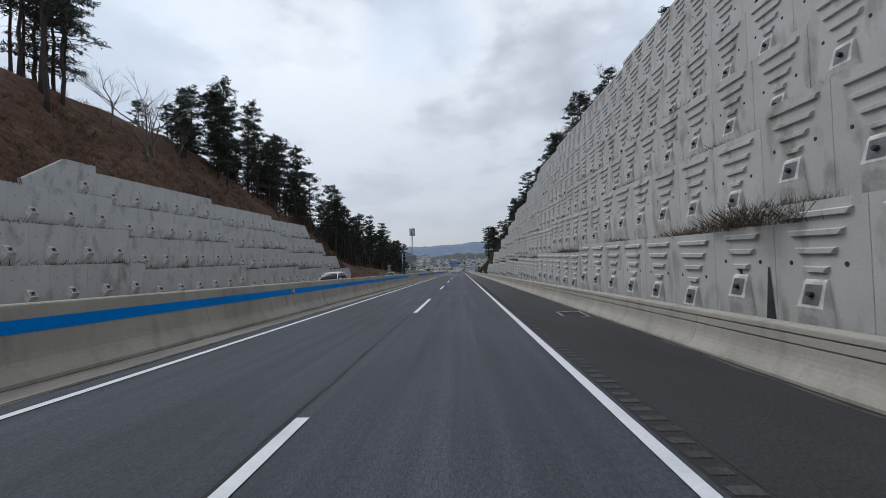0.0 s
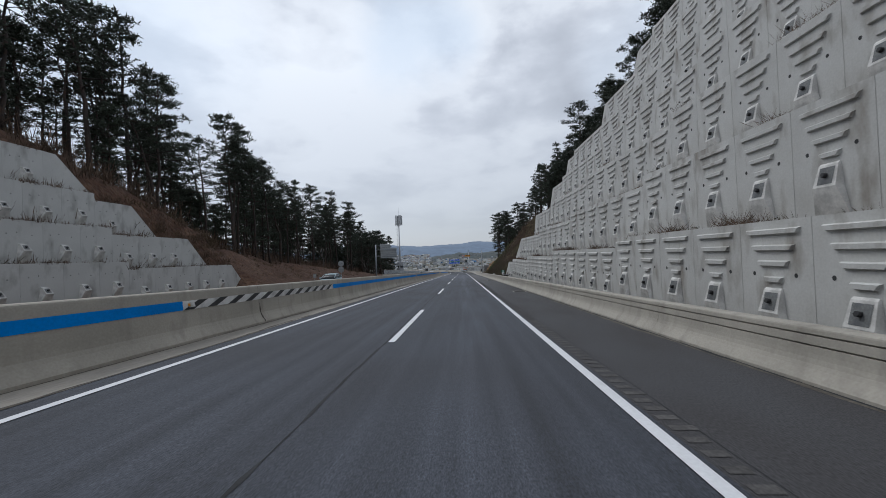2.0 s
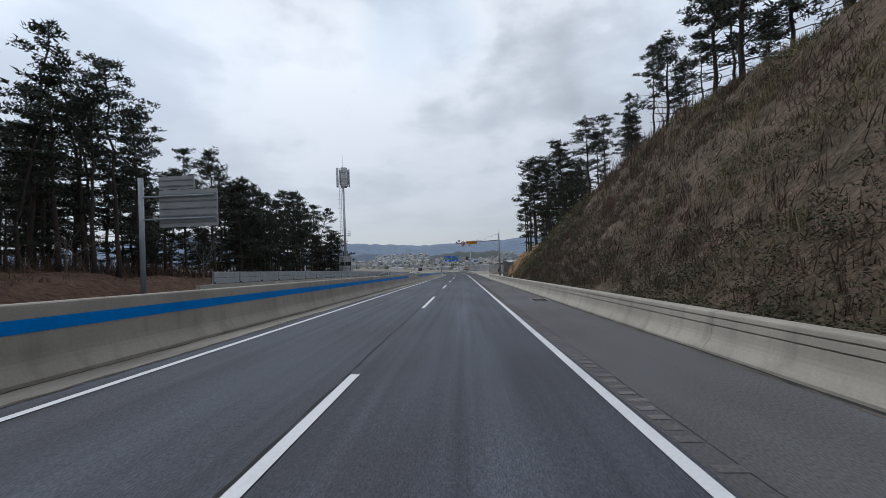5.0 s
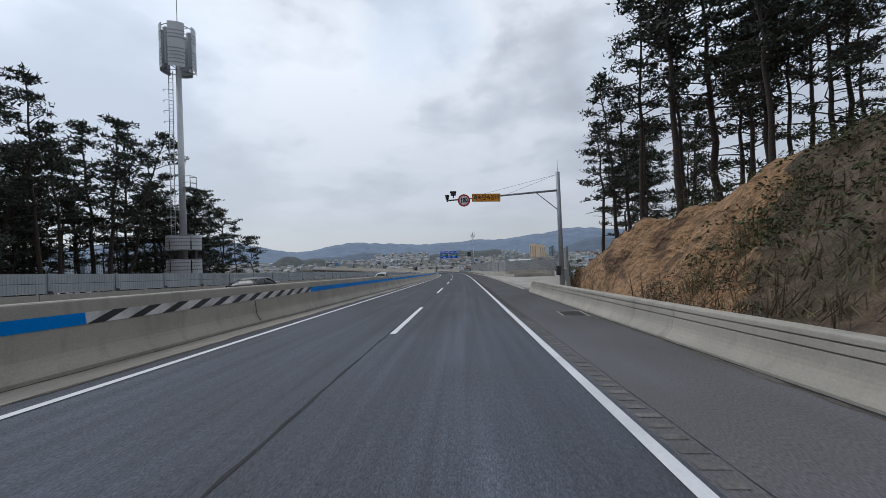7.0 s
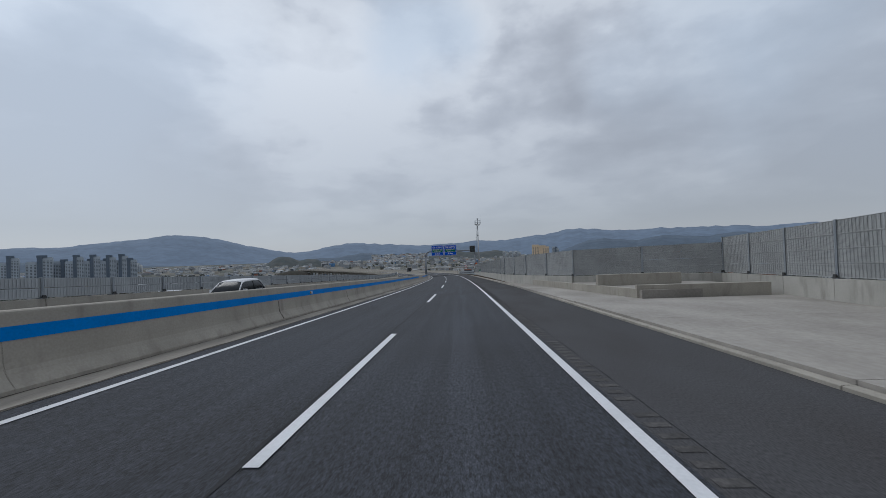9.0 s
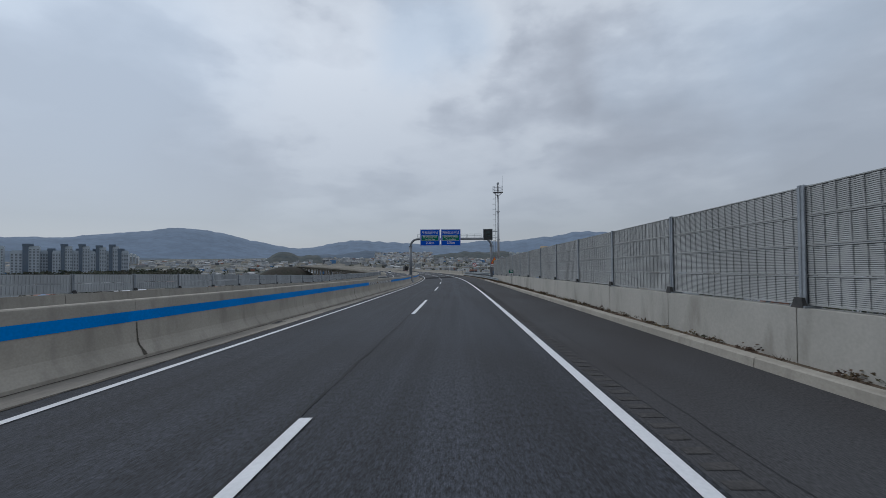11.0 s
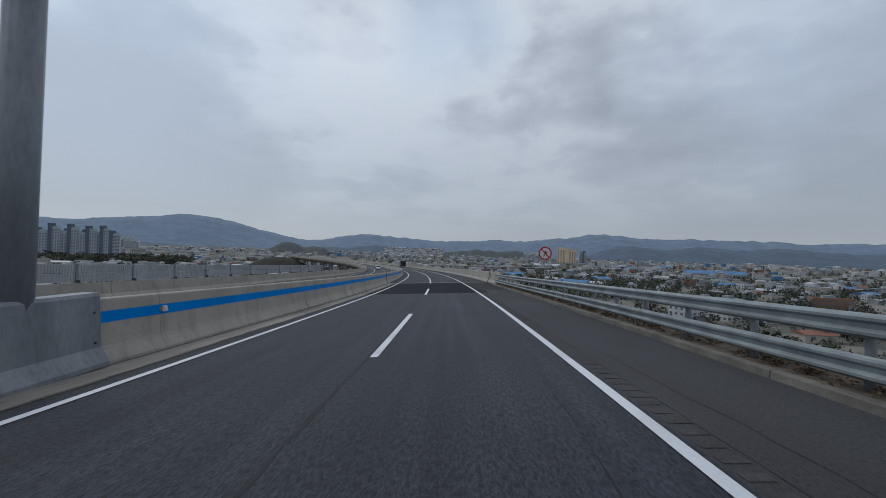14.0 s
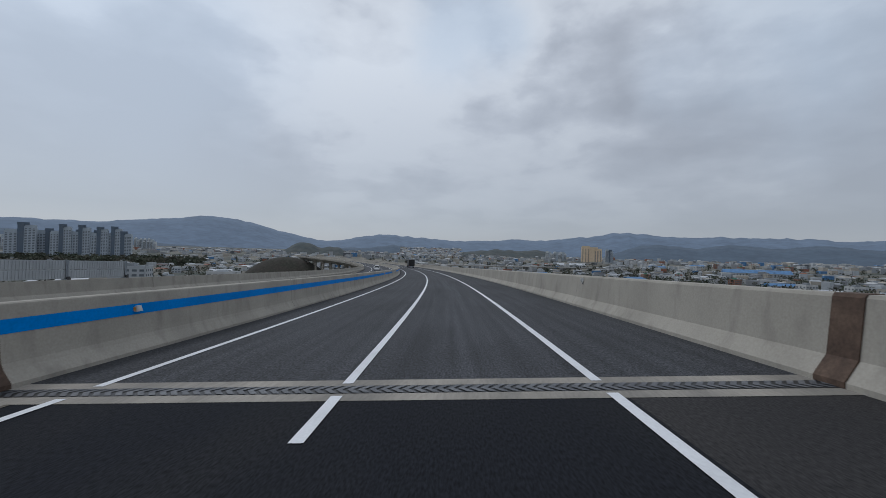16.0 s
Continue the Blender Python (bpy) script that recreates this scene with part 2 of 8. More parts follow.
def worn_lane(m, gain=1.3, centres=(0.1, -12.6)):
    """Polishes a paler band along each lane, broken by stretched noise, and streaks the rest."""
    nt = m.node_tree
    N, L = nt.nodes.new, nt.links.new
    b = nt.nodes["Principled BSDF"]
    src = b.inputs["Base Color"].links[0].from_socket
    uv, sep = N("ShaderNodeUVMap"), N("ShaderNodeSeparateXYZ")
    uv.uv_map = "along"
    L(uv.outputs[0], sep.inputs[0])
    total = None
    for c in centres:
        d, q, mr = N("ShaderNodeMath"), N("ShaderNodeMath"), N("ShaderNodeMapRange")
        d.operation, q.operation = "SUBTRACT", "ABSOLUTE"
        d.inputs[1].default_value = c
        L(sep.outputs[0], d.inputs[0])
        L(d.outputs[0], q.inputs[0])
        mr.interpolation_type = "SMOOTHSTEP"
        mr.inputs["From Min"].default_value, mr.inputs["From Max"].default_value = 0.65, 0.05
        L(q.outputs[0], mr.inputs[0])
        if total is None:
            total = mr.outputs[0]
        else:
            s = N("ShaderNodeMath")
            L(total, s.inputs[0])
            L(mr.outputs[0], s.inputs[1])
            total = s.outputs[0]
    mp, n, k = N("ShaderNodeMapping"), N("ShaderNodeTexNoise"), N("ShaderNodeMath")
    mp.inputs["Scale"].default_value = (3.5, 0.07, 1)
    L(uv.outputs[0], mp.inputs[0])
    L(mp.outputs[0], n.inputs["Vector"])
    n.inputs["Scale"].default_value, n.inputs["Detail"].default_value = 1.0, 5.0
    k.operation = "MULTIPLY"
    L(total, k.inputs[0])
    L(n.outputs[0], k.inputs[1])
    streak, gainr, mul, hsv = N("ShaderNodeMapRange"), N("ShaderNodeMapRange"), N("ShaderNodeMath"), N("ShaderNodeHueSaturation")
    streak.inputs["From Min"].default_value, streak.inputs["From Max"].default_value = 0.3, 0.7
    streak.inputs["To Min"].default_value, streak.inputs["To Max"].default_value = 0.72, 1.24
    L(n.outputs[0], streak.inputs[0])
    gainr.inputs["From Max"].default_value = 0.6
    gainr.inputs["To Min"].default_value, gainr.inputs["To Max"].default_value = 1.0, gain
    L(k.outputs[0], gainr.inputs[0])
    mul.operation = "MULTIPLY"
    L(streak.outputs[0], mul.inputs[0])
    L(gainr.outputs[0], mul.inputs[1])
    # stone chippings, coarser and barer from the lay-by on
    cm, cn, cr, amp, cx, one, all_ = N("ShaderNodeMapping"), N("ShaderNodeTexNoise"), N("ShaderNodeMapRange"), N("ShaderNodeMapRange"), N("ShaderNodeMath"), N("ShaderNodeMath"), N("ShaderNodeMath")
    cm.inputs["Scale"].default_value = (1.0, 0.32, 1.0)
    L(uv.outputs[0], cm.inputs[0])
    L(cm.outputs[0], cn.inputs["Vector"])
    cn.inputs["Scale"].default_value, cn.inputs["Detail"].default_value, cn.inputs["Roughness"].default_value = 26.0, 4.0, 0.8
    cr.inputs["From Min"].default_value, cr.inputs["From Max"].default_value = 0.36, 0.64
    cr.inputs["To Min"].default_value, cr.inputs["To Max"].default_value = -0.75, 0.85
    L(cn.outputs[0], cr.inputs[0])
    amp.inputs["From Min"].default_value, amp.inputs["From Max"].default_value = 170.0, 215.0
    amp.inputs["To Min"].default_value, amp.inputs["To Max"].default_value = 0.35, 1.0
    L(sep.outputs[1], amp.inputs[0])
    for node, op, p, q in ((cx, "MULTIPLY", cr.outputs[0], amp.outputs[0]), (one, "ADD", cx.outputs[0], None), (all_, "MULTIPLY", one.outputs[0], mul.outputs[0])):
        node.operation = op
        L(p, node.inputs[0])
        if q is None:
            node.inputs[1].default_value = 1.0
        else:
            L(q, node.inputs[1])
    L(src, hsv.inputs["Color"])
    L(all_.outputs[0], hsv.inputs["Value"])
    L(hsv.outputs[0], b.inputs["Base Color"])
    return m


def along_brightness(m, stops):
    """Scales road colour along the way, painting in brightness: stops of (s, factor)."""
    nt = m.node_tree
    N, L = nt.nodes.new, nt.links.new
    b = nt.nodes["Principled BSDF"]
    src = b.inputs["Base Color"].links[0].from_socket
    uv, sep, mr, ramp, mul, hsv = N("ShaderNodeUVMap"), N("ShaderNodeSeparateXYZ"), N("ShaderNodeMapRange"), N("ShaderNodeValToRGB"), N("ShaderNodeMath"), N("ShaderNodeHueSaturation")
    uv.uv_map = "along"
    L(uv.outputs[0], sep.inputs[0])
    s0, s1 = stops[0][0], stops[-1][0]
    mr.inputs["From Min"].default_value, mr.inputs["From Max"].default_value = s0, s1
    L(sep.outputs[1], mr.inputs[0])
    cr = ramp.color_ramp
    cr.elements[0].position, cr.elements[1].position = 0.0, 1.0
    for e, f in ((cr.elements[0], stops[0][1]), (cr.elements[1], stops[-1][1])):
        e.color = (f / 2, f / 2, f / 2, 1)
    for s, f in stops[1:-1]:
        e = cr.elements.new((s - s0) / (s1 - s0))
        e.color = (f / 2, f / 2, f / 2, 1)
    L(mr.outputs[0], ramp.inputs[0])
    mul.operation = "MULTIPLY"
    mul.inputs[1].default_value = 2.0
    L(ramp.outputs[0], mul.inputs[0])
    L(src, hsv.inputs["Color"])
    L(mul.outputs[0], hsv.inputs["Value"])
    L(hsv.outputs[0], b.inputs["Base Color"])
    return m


M = {}
M["asphalt"] = worn_lane(material("asphalt", (0.048, 0.054, 0.069), 0.82, 0.6, 2.6, 60, 0.8, 0.014, second=(0.037, 0.040, 0.050), amount=0.45, coords="UV", stretch=(1, 0.45, 1)))
M["asphalt_dark"] = worn_lane(material("darker asphalt", (0.045, 0.047, 0.053), 0.85, 0.7, 2.4, 42, 0.6, 0.012, second=(0.034, 0.0355, 0.040), amount=0.45, coords="UV", stretch=(1, 0.45, 1)))
M["asphalt_new"] = material("fresh asphalt", (0.014, 0.0155, 0.020), 0.88, 0.6, 2.0, 42, 0.6, 0.012, second=(0.019, 0.020, 0.023), amount=0.4, coords="UV", stretch=(1, 0.3, 1))
M["asphalt_mid"] = material("recent dark asphalt", (0.030, 0.029, 0.030), 0.88, 0.6, 2.0, 42, 0.6, 0.012, second=(0.038, 0.036, 0.036), amount=0.4, coords="UV", stretch=(1, 0.3, 1))
M["shoulder"] = material("shoulder asphalt", (0.074, 0.075, 0.080), 0.85, 0.45, 1.7, 60, 0.45, 0.012, second=(0.056, 0.053, 0.054), amount=0.5, sharp=0.2, coords="UV", stretch=(1, 0.3, 1))
for key in ("asphalt", "asphalt_dark", "asphalt_new", "asphalt_mid", "shoulder"):
    M[key].node_tree.nodes["Principled BSDF"].inputs["Specular IOR Level"].default_value = {"asphalt": 0.5, "asphalt_dark": 0.32, "asphalt_new": 0.1}.get(key, 0.2)
M["seam"] = material("tarred seam", (0.028, 0.029, 0.032), 0.9, 0.3, 0.8, 30, 0.2)
# brightness from cutting to open sky is painted in, beside the asphalt's own tone
along_brightness(M["asphalt"], [(-40, 1.0), (100, 1.0), (140, 1.6), (172, 1.55), (186, 1.05), (215, 0.66), (270, 0.58), (360, 0.6)])
along_brightness(M["shoulder"], [(-40, 0.62), (12, 0.62), (45, 0.95), (85, 1.15), (115, 1.6), (140, 1.95), (172, 1.95), (190, 1.25), (230, 1.0), (275, 0.9), (300, 0.95), (362, 0.95)])
M["kerb_dirty"] = material("dirty kerb concrete", (0.19, 0.175, 0.148), 0.9, 0.2, 0.8, 20, 0.3, second=(0.11, 0.10, 0.085), amount=0.5, sharp=0.15)
M["groove_dark"] = material("faint milled groove", (0.058, 0.055, 0.054), 0.85, 0.5, 0.5, 30, 0.2)
M["dirt"] = material("damp road dirt", (0.075, 0.066, 0.054), 0.95, 0.4, 0.5, 18, 0.4, second=(0.12, 0.105, 0.085))
M["groove"] = material("dusty milled groove", (0.085, 0.081, 0.079), 0.85, 0.5, 0.5, 30, 0.2)
M["groove_pale"] = material("pale dusty milled groove", (0.165, 0.158, 0.155), 0.85, 0.4, 0.5, 30, 0.2)
M["noise_pale"] = material("pale ribbed sheet metal", (0.46, 0.485, 0.50), 0.5, 0.05, 1.5, 22, 0.1, 0.003, metal=0.2, second=(0.40, 0.42, 0.435), island=0.12)
M["line"] = material("white road paint", (0.72, 0.73, 0.75), 0.55, 0.08, 1.2, 25, 0.3, 0.004, second=(0.58, 0.59, 0.6), amount=0.35)
M["concrete"] = with_streaks(material("barrier concrete", (0.41, 0.382, 0.33), 0.88, 0.10, 1.6, 25, 0.25, 0.006, second=(0.33, 0.308, 0.265), amount=0.5, sharp=0.16), (0.19, 0.175, 0.15), 0.5, 0.4, 1.2)
M["gutter"] = material("gutter concrete", (0.36, 0.33, 0.285), 0.9, 0.14, 1.0, 25, 0.3, 0.006, second=(0.22, 0.205, 0.18), amount=0.5, stretch=(1, 0.2, 1))
M["blue"] = material("blue stripe paint", (0.0, 0.225, 0.70), 0.6, 0.1, 1.5, 20, 0.15, 0.004, second=(0.0, 0.19, 0.60), amount=0.45)
M["blue"].node_tree.nodes["Principled BSDF"].inputs["Specular IOR Level"].default_value = 0.1
M["plinth"] = with_streaks(material("pale plinth concrete", (0.47, 0.455, 0.415), 0.9, 0.08, 1.6, 20, 0.2, 0.006, second=(0.38, 0.37, 0.335), amount=0.45, sharp=0.2), (0.2, 0.185, 0.155), 0.6, 0.5, 1.6)
M["black"] = material("black paint", (0.02, 0.02, 0.022), 0.5, 0.1, 0.6, 30, 0.1)
M["white"] = material("white paint", (0.72, 0.72, 0.7), 0.5, 0.06, 0.6, 30, 0.1)
M["panel"] = with_streaks(material("grey panel concrete", (0.565, 0.565, 0.545), 0.88, 0.07, 1.1, 18, 0.2, 0.006, second=(0.48, 0.475, 0.45), amount=0.45, sharp=0.2, island=0.09), (0.19, 0.16, 0.125), 0.72, 0.6, 1.5)
M["panel_left"] = with_streaks(material("pale panel concrete", (0.53, 0.535, 0.52), 0.88, 0.06, 2.2, 18, 0.2, 0.006, second=(0.44, 0.445, 0.435), amount=0.5, sharp=0.25, island=0.025), (0.12, 0.11, 0.095), 0.55, 0.8, 1.5)
M["anchor"] = material("pale anchor block", (0.70, 0.69, 0.66), 0.85, 0.1, 0.5, 20, 0.2)
M["plate"] = material("dark anchor plate", (0.085, 0.09, 0.095), 0.6, 0.25, 0.3, 25, 0.2, second=(0.15, 0.155, 0.15), island=0.3)
M["hole"] = material("dark drain hole", (0.05, 0.05, 0.052), 0.9, 0.1, 0.3, 20, 0.0)
M["soil"] = material("bare brown soil", (0.125, 0.078, 0.048), 0.95, 0.45, 1.6, 2.6, 1.0, 0.35, second=(0.25, 0.165, 0.10), amount=0.42, sharp=0.1)
M["scrub"] = material("dry scrub slope", (0.112, 0.080, 0.055), 0.95, 0.4, 1.6, 3.0, 0.8, 0.3, second=(0.068, 0.056, 0.034), amount=0.45, sharp=0.1)
M["soil_red"] = material("reddish brown soil", (0.078, 0.038, 0.022), 0.95, 0.45, 1.4, 2.6, 1.0, 0.35, second=(0.115, 0.066, 0.039), amount=0.4, sharp=0.12)
M["soil_orange"] = material("orange weathered soil", (0.31, 0.185, 0.095), 0.95, 0.45, 1.3, 3.0, 1.0, 0.6, second=(0.12, 0.07, 0.04), amount=0.42, sharp=0.06)
M["steel"] = material("galvanized steel", (0.30, 0.335, 0.345), 0.5, 0.12, 0.6, 30, 0.1, 0.002, metal=0.5, second=(0.22, 0.245, 0.255))
M["steel_gantry"] = material("weathered gantry steel", (0.20, 0.215, 0.235), 0.55, 0.15, 0.7, 14, 0.1, 0.002, metal=0.3, second=(0.27, 0.29, 0.31), amount=0.4, stretch=(1, 1, 0.3))
M["steel_dull"] = material("dull painted steel", (0.36, 0.39, 0.42), 0.55, 0.1, 0.8, 25, 0.1, 0.002, metal=0.35, second=(0.28, 0.31, 0.34))
M["noise"] = with_streaks(material("grey noise barrier panel", (0.42, 0.43, 0.425), 0.6, 0.06, 1.5, 22, 0.1, 0.003, metal=0.1, second=(0.36, 0.37, 0.365), island=0.04), (0.26, 0.27, 0.26), 0.5, 0.8, 3.0)
# shade in the gaps between louvres is put into this darker backing colour
M["noise_shade"] = material("noise barrier recess", (0.20, 0.205, 0.205), 0.7, 0.1, 0.5, 22, 0.0)
M["bark"] = material("pine bark", (0.042, 0.035, 0.031), 0.95, 0.4, 0.5, 12, 0.8, 0.03, second=(0.07, 0.042, 0.029), amount=0.4)
M["needles"] = material("pine needles", (0.030, 0.040, 0.028), 0.8, 0.3, 1.2, 4.0, 0.0, second=(0.035, 0.046, 0.029), amount=0.5, island=0.45)
M["twig"] = material("bare grey twigs", (0.17, 0.15, 0.135), 0.9, 0.25, 0.5, 12, 0.3, second=(0.11, 0.095, 0.085))
M["grass_tan"] = material("tan and olive dead grass", (0.20, 0.155, 0.092), 0.95, 0.3, 2.2, 6.0, 0.0, second=(0.115, 0.105, 0.052), island=0.35)
M["grass_red"] = material("matted reddish dead grass", (0.132, 0.085, 0.063), 0.95, 0.3, 2.2, 6.0, 0.0, second=(0.080, 0.054, 0.038), island=0.35)
M["grass_dark"] = material("dull brown grass", (0.115, 0.08, 0.047), 0.95, 0.35, 1.0, 6.0, 0.0, second=(0.07, 0.05, 0.03), island=0.5)
M["grass"] = material("dry brown grass", (0.22, 0.165, 0.095), 0.95, 0.35, 1.0, 6.0, 0.0, second=(0.12, 0.09, 0.055), island=0.4)
M["thicket"] = material("dark green thicket leaves", (0.060, 0.072, 0.038), 0.85, 0.3, 1.0, 6.0, 0.0, second=(0.062, 0.050, 0.028), island=0.55)
M["bush"] = material("spring green leaves", (0.075, 0.095, 0.03), 0.8, 0.3, 1.0, 6.0, 0.0, second=(0.05, 0.06, 0.022), island=0.5)
M["sign_blue"] = material("blue sign sheeting", (0.003, 0.085, 0.56), 0.4, 0.03, 1.0, 10, 0.0, second=(0.004, 0.095, 0.60))
M["sign_green"] = material("green sign sheeting", (0.006, 0.16, 0.10), 0.4, 0.03, 1.0, 10, 0.0, second=(0.008, 0.175, 0.11))
for key in ("sign_blue", "sign_green"):
    M[key].node_tree.nodes["Principled BSDF"].inputs["Specular IOR Level"].default_value = 0.15
M["sign_white"] = material("white sign sheeting", (0.78, 0.79, 0.80), 0.4, 0.03, 1.0, 10, 0.0, second=(0.74, 0.75, 0.76))
M["sign_red"] = material("red sign sheeting", (0.55, 0.02, 0.018), 0.4, 0.05, 1.0, 10, 0.0, second=(0.5, 0.02, 0.02))
M["sign_orange"] = material("orange sign sheeting", (0.80, 0.33, 0.012), 0.4, 0.04, 1.0, 10, 0.0, second=(0.76, 0.30, 0.012))
M["sign_back"] = material("grey sign back", (0.42, 0.44, 0.45), 0.5, 0.06, 1.0, 15, 0.0, metal=0.4, second=(0.36, 0.38, 0.39))
M["dark"] = material("dark housing", (0.035, 0.037, 0.04), 0.5, 0.1, 0.5, 20, 0.05)
M["mast"] = material("light grey mast coating", (0.50, 0.52, 0.54), 0.45, 0.06, 1.5, 15, 0.05, metal=0.25, second=(0.44, 0.46, 0.48))
M["grate"] = material("dark cast iron", (0.06, 0.062, 0.063), 0.7, 0.25, 0.3, 20, 0.2, metal=0.4, second=(0.09, 0.085, 0.08))
M["rust"] = material("rusty steel", (0.075, 0.047, 0.033), 0.85, 0.25, 0.3, 20, 0.3, second=(0.12, 0.078, 0.054))
M["rubber"] = material("worn joint rubber", (0.075, 0.08, 0.09), 0.6, 0.25, 0.3, 30, 0.3, second=(0.14, 0.145, 0.155))
M["plaza"] = material("pale paved concrete", (0.385, 0.36, 0.325), 0.9, 0.12, 2.0, 9, 0.3, second=(0.285, 0.265, 0.237), amount=0.5, sharp=0.16, stretch=(1, 0.5, 1))
M["glass"] = material("dark car glass", (0.03, 0.035, 0.04), 0.2, 0.02, 1.0, 5, 0.0, coat=0.0)
M["glass"].node_tree.nodes["Principled BSDF"].inputs["Specular IOR Level"].default_value = 0.2
M["brush"] = material("dark leafless brush", (0.095, 0.066, 0.048), 0.95, 0.3, 1.0, 6.0, 0.0, second=(0.15, 0.10, 0.070), island=0.4)
M["tyre"] = material("tyre rubber", (0.02, 0.02, 0.021), 0.85, 0.1, 0.4, 20, 0.1)
for key, c in (("car_white", (0.72, 0.73, 0.74)), ("car_dark", (0.03, 0.032, 0.036)), ("car_silver", (0.33, 0.43, 0.47)), ("truck_black", (0.018, 0.019, 0.02))):
    M[key] = material(key.replace("_", " ") + " lacquer", c, 0.42, 0.02, 2.0, 8, 0.0, coat=0.1, second=[v * 0.95 for v in c])
M["car_dark"].node_tree.nodes["Principled BSDF"].inputs["Specular IOR Level"].default_value = 0.25
M["car_dark"].node_tree.nodes["Principled BSDF"].inputs["Roughness"].default_value = 0.3


# ---- building helpers ----
def part(name, bm, mats, parent=None, label="", smooth=False):
    """Links a bmesh, or a ready mesh, as one object, under parent where given."""
    if isinstance(bm, bmesh.types.BMesh):
        me = bpy.data.meshes.new(name)
        bm.normal_update()
        bm.to_mesh(me)
        bm.free()
    else:
        me = bm
    if not me.materials:
        for mt in mats if isinstance(mats, (list, tuple)) else [mats]:
            me.materials.append(mt)
    if smooth:
        me.polygons.foreach_set("use_smooth", [True] * len(me.polygons))
    ob = new(name, me)
    if parent:
        ob.parent = parent
    if label:
        tagged(ob, label)
    return ob


def thing(name, m, label, category, group="", kind=""):
    """An Empty at a thing's base that carries its parts."""
    ob = new(name)
    ob.empty_display_size = 0.2
    ob.matrix_world = m
    return tagged(ob, label, category, group, kind)


def mesh(name, verts, faces, slots=None):
    me = bpy.data.meshes.new(name)
    me.from_pydata([tuple(v) for v in verts], [], faces)
    if slots is not None:
        me.polygons.foreach_set("material_index", slots)
    return me


def box(bm, x0, y0, z0, x1, y1, z1, slot=0, m=None, top=(1, 1)):
    """A block; top: how far its upper face shrinks in x and y."""
    cx, cy = (x0 + x1) / 2, (y0 + y1) / 2
    vs = []
    for z, fx, fy in ((z0, 1, 1), (z1, *top)):
        for x, y in ((x0, y0), (x1, y0), (x1, y1), (x0, y1)):
            v = Vector((cx + (x - cx) * fx, cy + (y - cy) * fy, z))
            vs.append(bm.verts.new(m @ v if m else v))
    for q in ((0, 3, 2, 1), (4, 5, 6, 7), (0, 1, 5, 4), (1, 2, 6, 5), (2, 3, 7, 6), (3, 0, 4, 7)):
        bm.faces.new([vs[i] for i in q]).material_index = slot
    return vs


def tube(bm, points, radii, n=8, slot=0, caps=True):
    """A round bar through points, with a radius at each."""
    rings = []
    pts = [Vector(p) for p in points]
    if not isinstance(radii, (list, tuple)):
        radii = [radii] * len(pts)
    for i, p in enumerate(pts):
        d = (pts[min(i + 1, len(pts) - 1)] - pts[max(i - 1, 0)]).normalized()
        a = d.orthogonal().normalized() if abs(d.z) > 0.99 else d.cross(Vector((0, 0, 1))).normalized()
        b = d.cross(a)
        rings.append([bm.verts.new(p + (a * math.cos(2 * math.pi * k / n) + b * math.sin(2 * math.pi * k / n)) * radii[i]) for k in range(n)])
    for r, q in zip(rings, rings[1:]):
        for k in range(n):
            f = bm.faces.new((r[k], r[(k + 1) % n], q[(k + 1) % n], q[k]))
            f.material_index, f.smooth = slot, True
    if caps:
        bm.faces.new(rings[0][::-1]).material_index = slot
        bm.faces.new(rings[-1]).material_index = slot


def ngon(bm, pts, slot=0):
    f = bm.faces.new([bm.verts.new(p) for p in pts])
    f.material_index = slot
    return f


def steps(s0, s1, step):
    n = max(1, int(round((s1 - s0) / step)))
    return [s0 + (s1 - s0) * i / n for i in range(n + 1)]


def loft(name, profile, s0, s1, step, mat, parent=None, label="", closed=True, uv=False, shift=None):
    """A cross-section (x, h) drawn along the road. shift(s): adds to x and h."""
    ss = steps(s0, s1, step)
    n = len(profile)
    verts = []
    for s in ss:
        dx, dh = shift(s) if shift else (0, 0)
        verts += [road(s, x + dx, h + dh) for x, h in profile]
    faces = []
    for i in range(len(ss) - 1):
        for k in range(n if closed else n - 1):
            a, b = i * n + k, i * n + (k + 1) % n
            faces.append((a, a + n, b + n, b))
    if closed:
        faces.append(tuple(range(n)))
        faces.append(tuple(range(len(verts) - 1, len(verts) - 1 - n, -1)))
    me = mesh(name, verts, faces)
    if uv:
        lay = me.uv_layers.new(name="along")
        co = [(profile[i % n][0], ss[i // n]) for i in range(len(verts))]
        for lp in me.loops:
            lay.data[lp.index].uv = co[lp.vertex_index]
    return part(name, me, mat, parent, label)


def flat_strip(x0, x1, h=0.0):
    return [(x1, h), (x0, h)]


def deck(name, x0, x1, s0, s1, mat, h=0.0, label="", step=4.0, parent=None):
    return loft(name, flat_strip(x0, x1, h), s0, s1, step, mat, parent, label, closed=False, uv=True)


END = 985.0     # far end of the viaduct that still shows
JOINT = 378.75   # expansion joint at the bridge's abutment
PATCH = 358.4   # where the fresh asphalt begins

# ---- carriageways ----
own = thing("road", pose(0, 0, 0), "dark asphalt motorway with two lanes and a paved shoulder", "road", kind="structure")
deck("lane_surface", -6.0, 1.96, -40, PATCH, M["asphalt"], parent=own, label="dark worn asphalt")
deck("lane_surface", -6.0, 1.96, PATCH, JOINT - 0.45, M["asphalt_new"], parent=own, label="fresh black asphalt patch")
deck("lane_surface", -6.8, 4.95, JOINT + 0.45, END, M["asphalt_dark"], parent=own)
# shoulder's pale and dark stretches hold painted brightness, beside its own wear
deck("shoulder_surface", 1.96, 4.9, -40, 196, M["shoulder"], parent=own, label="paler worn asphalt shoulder")
